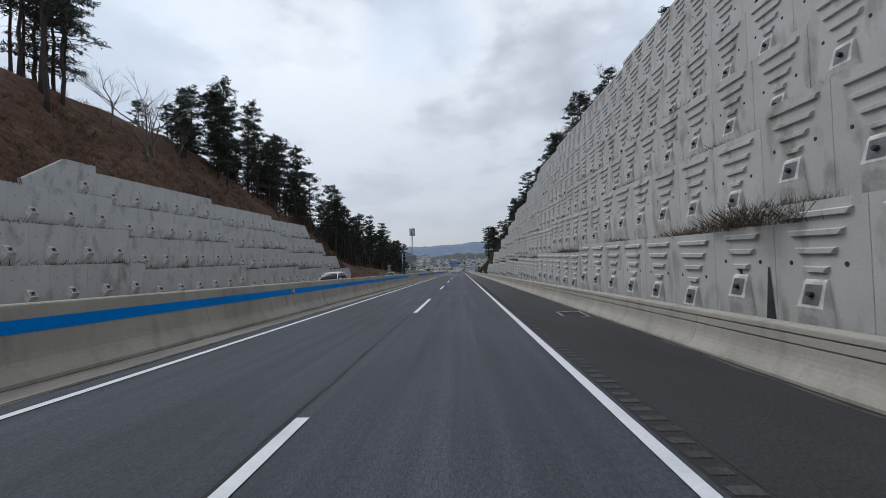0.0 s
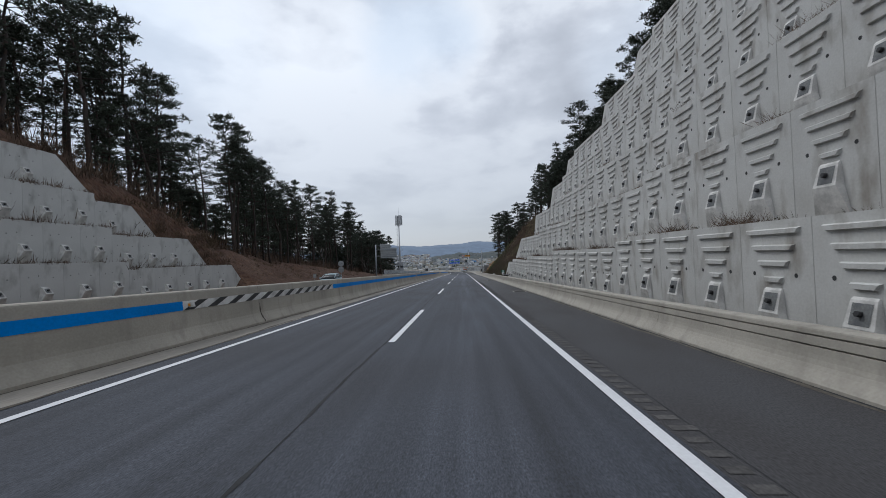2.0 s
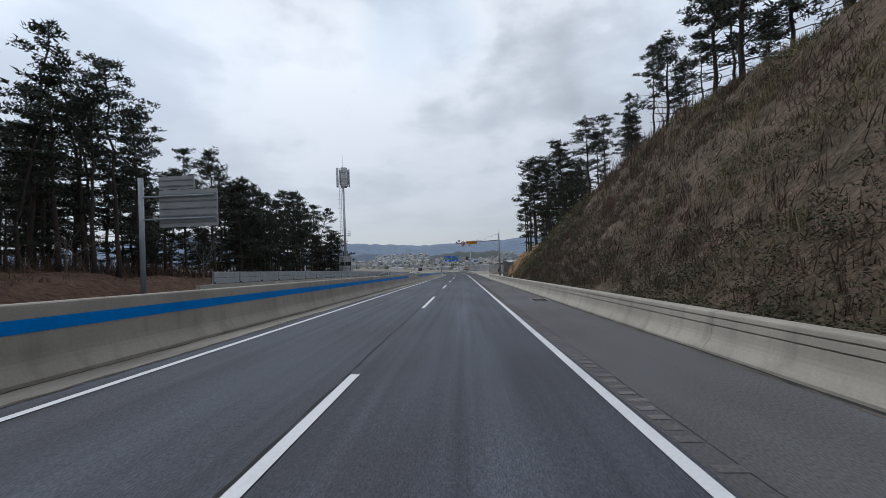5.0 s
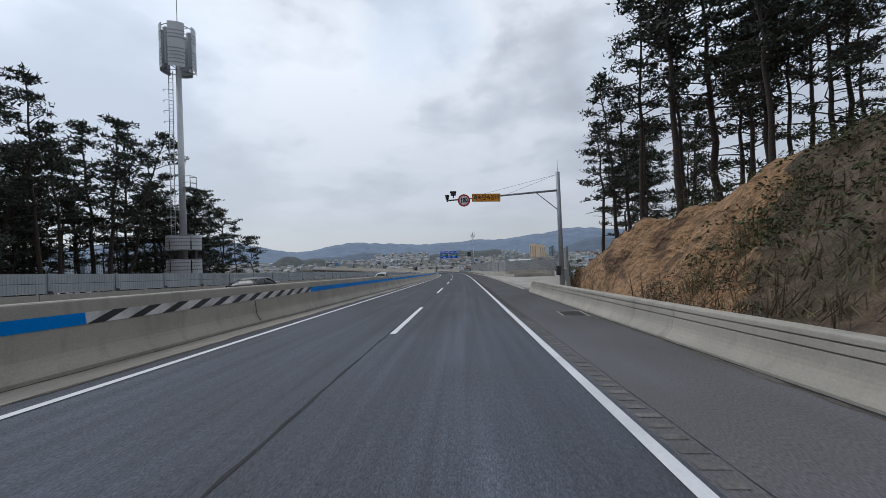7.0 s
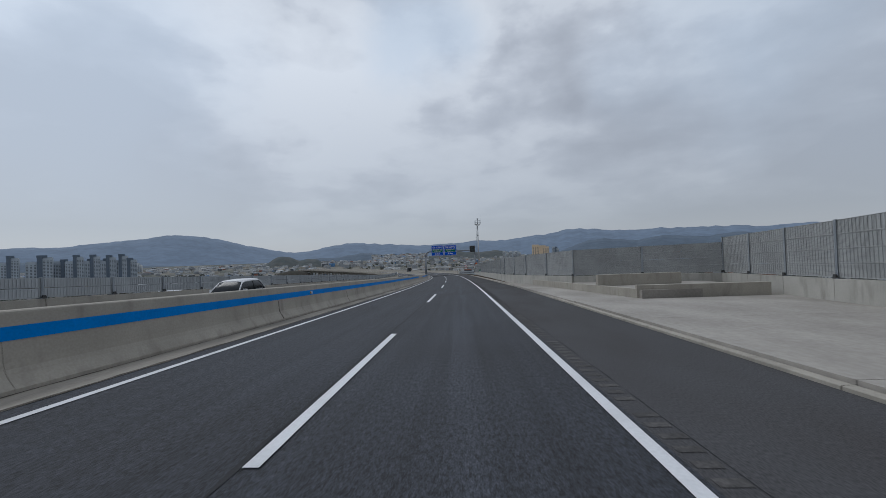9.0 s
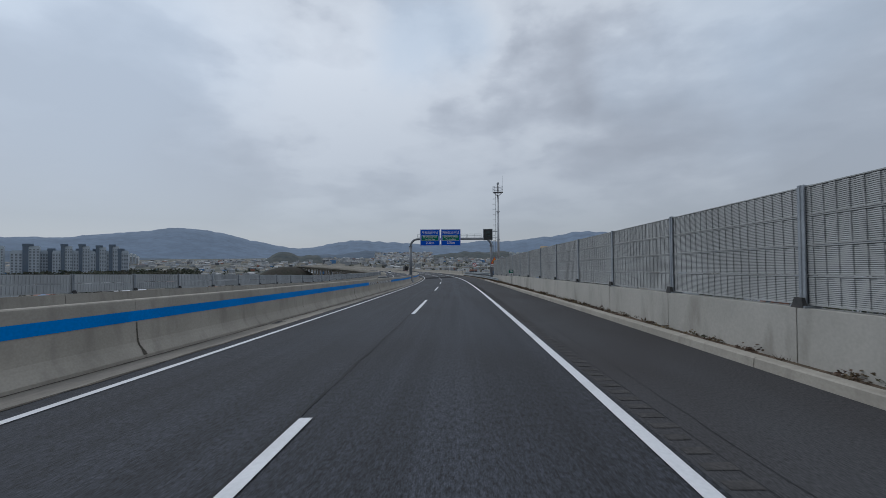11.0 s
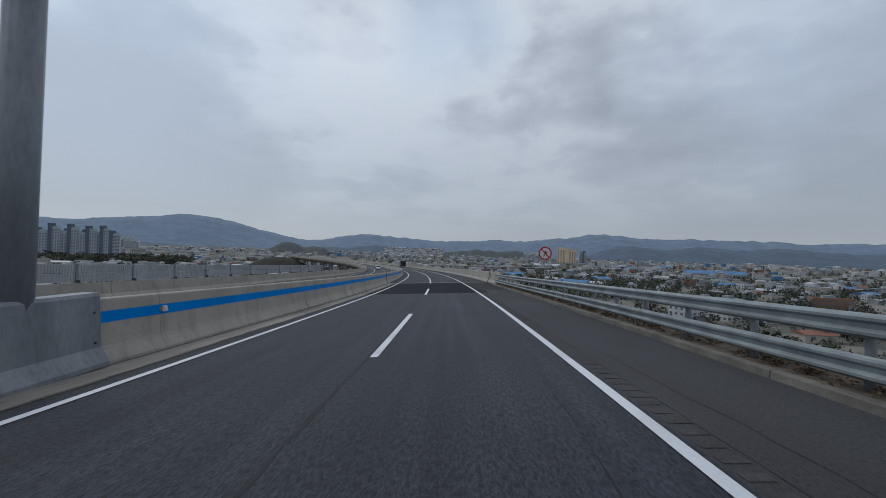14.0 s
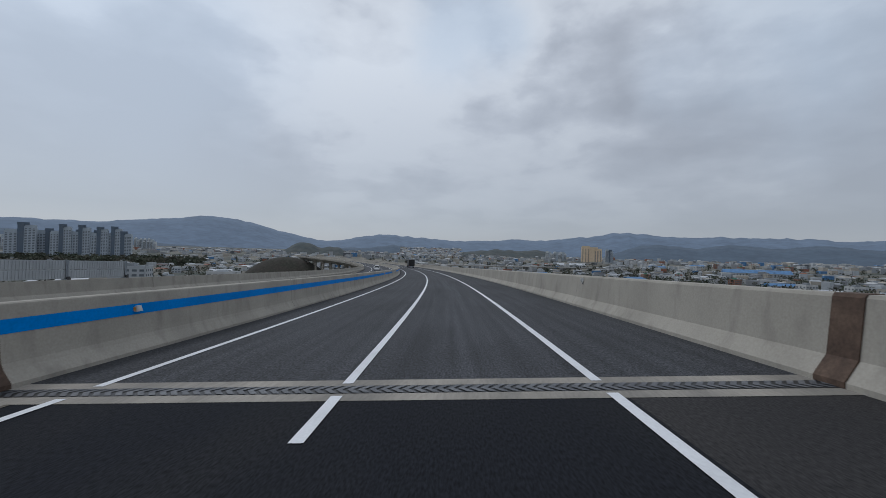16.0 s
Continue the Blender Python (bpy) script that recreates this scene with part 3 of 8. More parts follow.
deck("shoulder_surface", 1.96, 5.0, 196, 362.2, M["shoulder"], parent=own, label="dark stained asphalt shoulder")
deck("shoulder_surface", 1.96, 4.95, 362.2, JOINT - 0.45, M["asphalt_mid"], parent=own, label="newer dark brown asphalt")
deck("gutter", -6.8, -6.0, -40, JOINT - 0.45, M["gutter"], parent=own, label="concrete gutter strip under the median barrier", h=0.004)


def ribbon(name, s0, s1, x, w, mat, seed, label="", wander=0.0, rag=0.35, step=0.7, h=0.004):
    """A ragged thin strip along the road; x and w at its two ends."""
    rng = random.Random(seed)
    verts, faces = [], []
    n = int((s1 - s0) / step)
    drift = 0.0
    for i in range(n + 1):
        f = i / n
        drift = drift * 0.9 + rng.gauss(0, wander)
        c = x[0] + (x[1] - x[0]) * f + drift
        ww = (w[0] + (w[1] - w[0]) * f) / 2
        s = s0 + (s1 - s0) * f
        verts += [road(s, c - ww * (1 + rng.uniform(-rag, rag)), h), road(s, c + ww * (1 + rng.uniform(-rag, rag)), h)]
        if i:
            b = 2 * i
            faces.append((b - 2, b - 1, b + 1, b))
    return part(name, mesh(name, verts, faces), mat, own, label)


ribbon("seam", -40, 200, (-1.925, -1.925), (0.042, 0.042), M["seam"], 1, "dark tarred joint beside the lane line", 0.006, 0.8, 0.4)
ribbon("seam", 200, PATCH, (-1.925, -1.925), (0.045, 0.045), M["seam"], 2, "dark tarred joint beside the lane line", 0.007, 0.8, 0.4)
ribbon("seam", -40, PATCH, (2.27, 2.27), (0.012, 0.012), M["seam"], 3, "dark joint between lane and shoulder", 0.006, 0.9, 0.4)
ribbon("patch_edge", PATCH + 0.1, 362.2, (2.2, 2.06), (0.84, 0.4), M["asphalt_new"], 55, "uneven edge of the fresh asphalt", 0.005, 0.05, 0.3)
for k, (a, b, x0, x1) in enumerate(((331, 341.5, 0.95, 1.35), (341.5, 352, 0.62, 0.4), (180, 196, 2.95, 2.6), (262, 300, 2.55, 2.75), (318, 344, 2.9, 2.6))):
    ribbon("crack", a, b, (x0, x1), (0.012, 0.007), M["seam"], 30 + k, "thin wandering crack", 0.02, 0.7, 0.35)
other = thing("opposite_road", pose(0, 0, 0), "grey asphalt carriageway behind the median barrier", "road", kind="structure")
deck("lane_surface", -18.6, -7.2, -40, END, M["asphalt"], parent=other)

# ---- painted lines ----
def line(x, s0, s1, w, name="lane_line", label=""):
    return loft(name, flat_strip(x - w / 2, x + w / 2, 0.012), s0, s1, 4.0, M["line"], own, label, closed=False)


line(1.815, -40, JOINT - 0.3, 0.155, "edge_line", "solid white edge line")
line(1.815, JOINT + 0.3, END, 0.155, "edge_line")
line(-5.5, -40, JOINT - 0.3, 0.15, "edge_line", "solid white edge line")
line(-5.5, JOINT + 0.3, END, 0.15, "edge_line")
for k in range(-2, 19):
    line(-1.8, 20 * k - 3.07, 20 * k + 4.93, 0.155, "lane_dash")
line(-1.8, 20 * 19 - 3.07, JOINT - 0.3, 0.155, "lane_line", "solid white lane line on the bridge")
line(-1.8, JOINT + 0.3, END, 0.155, "lane_line")
for x in (-8.5, -15.6):
    loft("edge_line", flat_strip(x - 0.08, x + 0.08, 0.012), -40, END, 6.0, M["line"], other, closed=False)
for k in range(-2, 38):
    loft("lane_dash", flat_strip(-12.13, -11.97, 0.012), 20 * k, 20 * k + 8, 4.0, M["line"], other, closed=False)

# ---- rumble strip beside the edge line ----
def rumble(s0, s1):
    verts, faces = [], []
    s = s0
    rng = random.Random(5)
    while s < s1:
        if rng.random() < 0.03:
            s += 0.3
            continue
        w = 0.25 + rng.uniform(-0.05, 0.02)
        base = len(verts)
        verts += [road(s, 2.0, 0.006), road(s, 2.0 + w, 0.006), road(s + 0.14, 2.0 + w, 0.006), road(s + 0.14, 2.0, 0.006)]
        faces.append((base, base + 1, base + 2, base + 3))
        s += 0.31
    return mesh("rumble_strip", verts, faces)


# groove tones follow the brightness painted into the shoulder
for a, b, key in ((-15, 40, "groove_dark"), (40, 112, "groove"), (112, 180, "groove_pale"), (180, 236, "groove"), (236, 356, "groove_dark")):
    tagged(part("rumble_strip", rumble(a, b), M[key], own, "row of dusty milled grooves beside the edge line"), kind="stuff")

# ---- median barrier ----
MEDIAN = [(-6.76, 0), (-6.76, 0.07), (-6.795, 0.125), (-6.845, 0.20), (-6.89, 0.275), (-6.925, 0.36), (-6.94, 0.46), (-7.0, 1.21), (-7.008, 1.245), (-7.03, 1.265), (-7.06, 1.27), (-7.19, 1.27), (-7.22, 1.265), (-7.25, 1.22), (-7.32, 0.33), (-7.5, 0.07), (-7.5, 0)]
median = thing("median_barrier", pose(0, 0, 0), "weathered concrete median barrier with a blue painted stripe", "barrier", kind="structure")
cuts = [-40] + [-28 + 9.9 * i for i in range(41)] + [JOINT - 0.2]
cuts = sorted(c for c in cuts if c <= JOINT - 0.2)
for a, b in zip(cuts, cuts[1:]):
    if b - a > 0.5:
        loft("barrier_block", MEDIAN, a + 0.005, b - 0.005, 3.3, M["concrete"], median)
cuts = [JOINT + 0.2 + 12 * i for i in range(50)]
for a, b in zip(cuts, cuts[1:]):
    loft("barrier_block", MEDIAN, a + 0.012, b - 0.012, 4.0, M["concrete"], median)


def joint_stain(s, seed):
    """A dark ragged crack down the foot of the barrier's joint."""
    r = random.Random(seed)
    face = [(x, h) for x, h in MEDIAN[1:8] if h < 0.6] + [(-6.955, 0.62), (-6.968, r.uniform(0.66, 0.79))]
    verts, faces, drift = [], [], 0.0
    for i, (x, h) in enumerate(face):
        w = r.uniform(0.02, 0.045) * (1.5 - h)
        drift += r.gauss(0, 0.012)
        verts += [road(s + drift - w, x + 0.005, h + 0.003), road(s + drift + w, x + 0.005, h + 0.003)]
        if i:
            faces.append((2 * i - 2, 2 * i - 1, 2 * i + 1, 2 * i))
    part("joint_stain", mesh("joint_stain", verts, faces), M["dirt"], median, "dark stain down a joint of the barrier")


for i, s in enumerate(-28 + 9.9 * k for k in range(3, 41)):
    if i % 3 != 1:
        joint_stain(s, 300 + i)


def stripe_face(h, out=0.008):
    """The barrier's face at height h, a hair proud of it."""
    return -6.93 - 0.07 * (h - 0.33) / 0.89 + out


HATCHES = [(57.2, 69.4), (173.4, 185.2), (294.1, 306.5), (437, 449)]


def band(name, s0, s1, mat, label=""):
    return loft(name, [(stripe_face(0.80), 0.80), (stripe_face(1.02), 1.02)], s0, s1, 3.0, mat, median, label, closed=False)


edges = [-40] + [e for h in HATCHES for e in h] + [620]
for a, b in zip(edges[::2], edges[1::2]):
    band("blue_stripe", a, b, M["blue"], "bright blue painted stripe")
for a, b in HATCHES:
    band("hatch_ground", a, b, M["white"], "black and white slanted hazard stripes")
    s = a
    while s < b - 0.3:
        vs = [road(s + u, stripe_face(h, 0.012), h) for u, h in ((0, 0.80), (0.42, 0.80), (1.05, 1.02), (0.63, 1.02))]
        part("hatch_bar", mesh("hatch_bar", vs, [(0, 1, 2, 3)]), M["black"], median)
        s += 1.0

ribbon("dirt_line", -40, JOINT - 0.5, (-6.725, -6.725), (0.07, 0.07), M["dirt"], 77, "line of dirt along the median barrier's foot", 0.006, 0.75, 0.6, 0.009)
ribbon("dirt_line", -40, JOINT - 0.5, (-6.01, -6.01), (0.08, 0.08), M["dirt"], 78, "ragged dirty edge of the gutter", 0.012, 0.8, 0.5, 0.009)

# ---- outer barrier of the opposite carriageway ----
outer = thing("outer_barrier", pose(0, 0, 0), "grey concrete barrier along the opposite carriageway", "barrier", kind="structure")
for a, b in zip(range(148, 968, 12), range(160, 980, 12)):
    loft("barrier_block", [(-18.6, -0.3), (-18.6, 0.07), (-18.8, 0.3), (-18.87, 0.92), (-19.2, 0.92), (-19.2, -0.3)], a + 0.02, b - 0.02, 4.0, M["concrete"], outer, shift=lambda s: (0, float(np.interp(s, [200, 288, 400], [0.0, 0.34, 0.44]))))

# ---- verge barrier with two long grooves ----
VERGE = [(4.62, 0), (4.62, 0.05), (4.65, 0.095), (4.695, 0.15), (4.74, 0.205), (4.777, 0.265), (4.802, 0.335), (4.815, 0.40), (4.828, 0.497), (4.87, 0.50), (4.87, 0.522), (4.832, 0.525), (4.846, 0.643), (4.89, 0.646), (4.89, 0.668), (4.85, 0.671), (4.858, 0.73), (4.866, 0.751), (4.884, 0.765), (4.91, 0.77), (5.15, 0.77), (5.2, 0.0)]
verge = thing("verge_barrier", pose(0, 0, 0), "pale concrete verge barrier with two long dark grooves", "barrier", kind="structure")
for i in range(24):
    a, b = -40 + 9.8 * i, min(-40 + 9.8 * (i + 1), 196.5)
    if a < 196:
        loft("barrier_block", VERGE, a + 0.005, b - 0.005, 3.3, M["concrete"], verge)


def nose():
    """The barrier's end, falling in a rounded slope to the kerb."""
    base = [(4.62, 0), (4.62, 0.05), (4.65, 0.095), (4.695, 0.15), (4.74, 0.205), (4.777, 0.265), (4.802, 0.335), (4.828, 0.51), (4.846, 0.66), (4.858, 0.73), (4.884, 0.765), (4.91, 0.77), (5.15, 0.77), (5.2, 0.0)]
    verts, faces = [], []
    k, n = 12, len(base)
    for i in range(k + 1):
        u = i / k
        f = 0.08 + 0.92 * (1 - u ** 1.3) ** 0.8
        out = 0.42 * u ** 2.2
        verts += [road(195.2 + 1.75 * u, min(5.2, max(x, 4.62 + (x - 4.62) * 0.7 + out)), h * f) for x, h in base]
    for i in range(k):
        for q in range(n - 1):
            a = i * n + q
            faces.append((a, a + n, a + n + 1, a + 1))
    faces.append(tuple(range(n)))
    faces.append(tuple(range(len(verts) - 1, len(verts) - 1 - n, -1)))
    return part("barrier_end", mesh("barrier_end", verts, faces), M["concrete"], verge, "sloping end of the barrier")


nose()
ribbon("dirt_line", -40, 196, (4.60, 4.60), (0.07, 0.07), M["seam"], 79, "dark ragged dirt line along the verge barrier's foot", 0.008, 0.85, 0.35, 0.007)
ribbon("dirt_line", -40, 196, (4.54, 4.54), (0.12, 0.12), M["dirt"], 80, "grey dirt washed against the verge barrier's foot", 0.015, 0.9, 0.5, 0.005)

# ---- kerb from the lay-by on ----
kerb = thing("kerb", pose(0, 0, 0), "pale concrete kerb along the shoulder", "kerb", kind="structure")
def kerb_x(s):
    return float(np.interp(s, [196, 206, 222, 250, 262, 290, 310, 372], [4.72, 4.8, 5.0, 5.1, 4.75, 4.35, 4.3, 4.35]))


for a in range(199, 371, 4):
    loft("kerb_stone", [(0, -0.05), (0.005, 0.05), (0.02, 0.06), (0.17, 0.065), (0.17, -0.05)] if a < 259 else [(0, -0.05), (0.02, 0.14), (0.05, 0.16), (0.22, 0.16), (0.22, -0.05)] if a < 303 else [(0, -0.05), (0.015, 0.11), (0.035, 0.125), (0.15, 0.125), (0.15, -0.05)], a + 0.01, min(a + 4, 371.5) - 0.01, 2.0, M["kerb_dirty" if a > 318 else "concrete"], kerb, shift=lambda s: (kerb_x(s), 0))

# ---- bridge parapet on the right ----
PARAPET = [(4.87, 0), (4.87, 0.08), (5.05, 0.36), (5.12, 1.18), (5.15, 1.23), (5.38, 1.23), (5.42, 0)]
parapet = thing("bridge_parapet", pose(0, 0, 0), "smooth pale concrete bridge parapet", "barrier", kind="structure")
pc = [371.3, JOINT - 0.22, JOINT + 0.22] + [JOINT + 12 * i for i in range(1, 50)]
for a, b in zip(pc, pc[1:]):
    if b - a > 1:
        loft("parapet_block", PARAPET, a + 0.012, b - 0.012, 3.5, M["concrete"], parapet)
loft("bridge_deck", [(-19.6, -0.08), (5.5, -0.08), (5.5, -0.5), (2, -1.0), (1, -2.6), (-15, -2.6), (-16, -1.0), (-19.6, -0.5)], JOINT - 1, END, 8.0, M["gutter"], own, "concrete deck of the long viaduct")

# ---- expansion joint ----
joint = thing("expansion_joint", pose(0, 0, 0), "steel and rubber finger joint across the road between concrete strips", "expansion joint", kind="structure")
for a, b in ((-0.5, -0.19), (0.19, 0.5)):
    loft("header_strip", flat_strip(-6.75, 4.9, 0.006), JOINT + a, JOINT + b, 1.0, M["gutter"], joint, "pale concrete header strip", closed=False)
loft("joint_bed", flat_strip(-6.75, 4.9, 0.002), JOINT - 0.2, JOINT + 0.2, 1.0, M["black"], joint, closed=False)


def chevrons():
    verts, faces = [], []
    x = -6.7
    while x < 4.8:
        for sgn in (-1, 1):
            b = len(verts)
            p = [(0, 0.012), (0.17, 0.012)]
            verts += [road(JOINT, x, 0.014), road(JOINT, x + 0.09, 0.014), road(JOINT + sgn * 0.17, x + 0.21, 0.014), road(JOINT + sgn * 0.17, x + 0.12, 0.014)]
            faces.append((b, b + 1, b + 2, b + 3) if sgn < 0 else (b + 3, b + 2, b + 1, b))
        x += 0.155
    return mesh("joint_finger", verts, faces)


tagged(part("joint_finger", chevrons(), M["rubber"], joint, "grey interlocking joint fingers"), kind="stuff")
for prof, nm in ((PARAPET, "joint_cover"), (MEDIAN, "joint_cover")):
    sgn = -1 if prof is PARAPET else 1
    pr = [(x + sgn * 0.02, h + 0.01) for x, h in prof]
    loft(nm, pr, JOINT - 0.24, JOINT + 0.24, 0.5, M["rust"], joint, "brown rusty steel cover plate over the gap")


# ---- ground: one sheet from the cutting to the horizon ----
VALLEY = -46.0


def along(px, py):
    """Way along the road and distance to its right, for a place of the plan."""
    s = np.clip(py, -59, 999)
    for _ in range(6):
        a = np.interp(s, FS, HEAD)
        s = np.clip(s + (px - np.interp(s, FS, LINE_X)) * -np.sin(a) + (py - np.interp(s, FS, LINE_Y)) * np.cos(a), -59, 999)
    a = np.interp(s, FS, HEAD)
    return s, (px - np.interp(s, FS, LINE_X)) * np.cos(a) + (py - np.interp(s, FS, LINE_Y)) * np.sin(a)


def crest(s):
    """Height of the hill's shoulder on the right, over the road."""
    return np.interp(s, [-60, 60, 80, 90, 100, 106, 112, 120, 130, 140, 150, 160, 165, 170, 175, 180, 185, 190, 194, 197.5, 202, 206], [21.4, 21.2, 20.2, 18.6, 16.4, 14.8, 13.4, 12.8, 12.6, 12.9, 13.3, 13.3, 11.8, 9.8, 7.7, 5.3, 4.3, 3.5, 3.0, 1.6, 0.2, -0.4])


def left_crest(s):
    return np.interp(s, [-60, 20, 45, 55, 62, 73, 83, 92, 100, 110, 125, 133, 150, 170, 200], [16.3, 16.3, 17.1, 16.6, 15.2, 12.7, 9.4, 6.6, 4.6, 3.2, 3.2, 2.6, 1.9, 1.2, -0.3])


def land(px, py):
    px, py = np.asarray(px, float), np.asarray(py, float)
    s, x = along(px, py)
    rz = np.interp(s, FS, LINE_Z) - x * np.interp(s, NODE_S, CROSS)
    # right: steep cut, then the hill goes on
    c = crest(s)
    foot = 5.3
    wall = s < 114.5
    # the earth lies behind as many rows as still stand, and leans back above them
    rows_top = np.interp(s, [84, 89, 98, 101, 106, 110, 114.5], [21.5, 18.5, 14.4, 11.4, 8.5, 5.5, 2.6])
    behind = -1.4 + (x - 7.28) * 2.05
    behind = np.minimum(behind, rows_top + (x - 7.28 - (rows_top + 1.4) / 2.05) * 1.2)
    cut = np.where(wall, behind, np.where(x < 7.2, 0.25, 0.25 + (x - 7.2) * np.interp(s, [114, 120, 172, 178], [1.35, 1.2, 1.2, 1.05])))
    top = c + np.clip(x - np.interp(s, [60, 120, 170, 190], [20, 19, 15, 12]), 0, 60) * 0.28
    right = np.minimum(cut, top)
    drop_r = np.where(x < 8.3, np.interp(s, [186, 192], [0, 1]), np.interp(s, [196, 204], [0, 1]))
    bank_r = np.where(x < 17, -0.7, -0.7 - (x - 17) * 0.55)
    bank_r = np.where(s > 262, np.where(x < 6.6, -0.15, -0.15 - (x - 6.6) * 0.55), bank_r)
    right = right * (1 - drop_r) + bank_r * drop_r
    # left: wall terraces, then a mound that dies away
    lc = left_crest(s)
    lx = -x
    lw = np.where(s < 92, np.where(lx < 28.2, -0.6 + (lx - 23.6) * 2.016, 8.67 + (lx - 28.2) * np.interp(s, [56, 78], [1.4, 0.95])), (lx - 20.5) * 0.55)
    ltop = lc + np.clip(lx - 30, 0, 50) * np.interp(s, [0, 80, 130, 180], [0.32, 0.25, 0.06, -0.1]) + np.minimum(lx - 30, 0) * np.interp(s, [60, 95, 130], [0.62, 0.42, 0.12])
    left = np.minimum(np.where(s < 92, np.where(lx < 23.4, -0.3, lw), np.where(lx < 20.5, -0.3, lw)), ltop)
    bank_l = np.where(lx < 20.5, -0.4, -0.4 - (lx - 20.5) * 0.5)
    drop_l = np.interp(s, [185, 215], [0, 1])
    left = left * (1 - drop_l) + bank_l * drop_l
    near = np.where(x > foot, right, np.where(x < -19.3, left, -0.35))
    z = rz + near
    away = np.hypot(px, py - 150)
    floor = VALLEY + 2.0 * np.sin(px * 0.004 + 1) * np.sin(py * 0.003) + 20 * np.clip((away - 1100) / 450, 0, 1) + 12 * np.clip((away - 1600) / 900, 0, 1)
    # beyond the abutment, and far from the road, the valley floor
    fade = np.clip((s - 372) / 22, 0, 1)
    z = z * (1 - fade) + floor * fade
    far = np.clip((np.hypot(px, np.maximum(py - 150, 0)) - 260) / 200, 0, 1)
    z = z * (1 - far) + floor * far
    return np.maximum(z, np.where(s > 190, floor, -1e9))


def spaced(lo, hi, step, reach, grow=1.22):
    c = list(np.arange(lo, hi + 1e-6, step))
    d = step
    while c[-1] < reach:
        d *= grow
        c.append(c[-1] + d)
    d = step
    while c[0] > -reach:
        d *= grow
        c.insert(0, c[0] - d)
    return np.array(c)


gx, gy = spaced(-40, 34, 1.0, 4600), spaced(-60, 400, 2.0, 4700)
gy = gy[gy > -400]
# closer mesh where the bare cutting is gullied
gx = np.sort(np.concatenate([gx, np.arange(6.5, 18, 1.0)]))
gy = np.sort(np.concatenate([gy[(gy < 170) | (gy > 202)], np.arange(170, 202.1, 0.5)]))
PX, PY = np.meshgrid(gx, gy)
PZ = land(PX, PY)
rough = np.array([noise.noise(Vector((x * 0.35, y * 0.35, 0.0))) * 0.7 + noise.noise(Vector((x * 1.1, y * 1.1, 3.0))) * 0.4 for x, y in zip(PX.ravel(), PY.ravel())]).reshape(PX.shape)
GS, GX = along(PX, PY)
loose = ((GX > 8.5) & (GS > 114.5) | (GX < -22.5) & (GS > 94) | (GX > 18.5) | (GX < -29.5)) & (GS < 372)
PZ = PZ + np.where(loose, rough, 0)
gully = np.array([(0.28 - abs(noise.noise(Vector((s * 0.42 + x * 0.12, x * 0.13, 4.0))))) * 1.5 + noise.noise(Vector((s * 1.3, x * 0.8, 8.0))) * 0.3 if 172 < s < 206 and 7.6 < x < 22 else 0.0 for s, x in zip(GS.ravel(), GX.ravel())]).reshape(PX.shape)
PZ = PZ + gully * np.interp(GX, [7.6, 8.6], [0, 1]) * np.interp(GS, [172, 177], [0, 1])
nx, ny = len(gx), len(gy)
idx = np.arange(nx * ny).reshape(ny, nx)
quads = np.stack([idx[:-1, :-1], idx[:-1, 1:], idx[1:, 1:], idx[1:, :-1]], -1).reshape(-1, 4)
ground_mesh = mesh("ground", np.stack([PX.ravel(), PY.ravel(), PZ.ravel()], -1).tolist(), quads.tolist())
qs, qx = GS[:-1, :-1].ravel(), GX[:-1, :-1].ravel()
wob = np.array([noise.noise(Vector((x * 0.13, y * 0.13, 2.0))) for x, y in zip(PX[:-1, :-1].ravel(), PY[:-1, :-1].ravel())])
slot = np.where((qs > 395) | (np.abs(qx) + 30 * wob > 80), 1, np.where(qx < 0, 3, np.where(qs + 8 * wob > 215, 0, np.where(qs + 9 * wob > 177.5, 4, 2))))
ground_mesh.polygons.foreach_set("material_index", slot.astype(np.int32))
M["plain"] = material("valley floor", (0.060, 0.070, 0.058), 0.95, 0.3, 60, 0.05, 0.0, second=(0.17, 0.16, 0.135), amount=0.5, sharp=0.06)
ground = part("ground", ground_mesh, [M["soil"], M["plain"], M["scrub"], M["soil_red"], M["soil_orange"]], smooth=True)
tagged(ground, "brown earth slopes of the cutting and the wide valley beyond", "ground", kind="structure")


def land_z(s, x):
    p = road(s, x)
    return float(land(p.x, p.y))


# ---- anchored retaining wall on the right: seven set-back rows of concrete panels ----
def trapezoid(bm, y, z, w0, w1, h, out, slot=0, slope=0.03):
    """A bar on a panel's face at x = 0, standing out to -x: w0 wide at its foot, w1 at its head."""
    a = [(0, y - w1 / 2, z), (0, y + w1 / 2, z), (0, y + w0 / 2, z + h), (0, y - w0 / 2, z + h)]
    b = [(-out, y - w1 / 2 + slope, z + slope * 0.5), (-out, y + w1 / 2 - slope, z + slope * 0.5), (-out, y + w0 / 2 - slope, z + h - slope), (-out, y - w0 / 2 + slope, z + h - slope)]
    va, vb = [bm.verts.new(p) for p in a], [bm.verts.new(p) for p in b]
    bm.faces.new(vb[::-1]).material_index = slot
    for i in range(4):
        bm.faces.new((va[i], va[(i + 1) % 4], vb[(i + 1) % 4], vb[i])).material_index = slot


def disc(bm, y, z, r, x=-0.004, slot=3, n=8):
    ngon(bm, [(x, y + r * math.cos(-2 * math.pi * k / n), z + r * math.sin(-2 * math.pi * k / n)) for k in range(n)], slot)


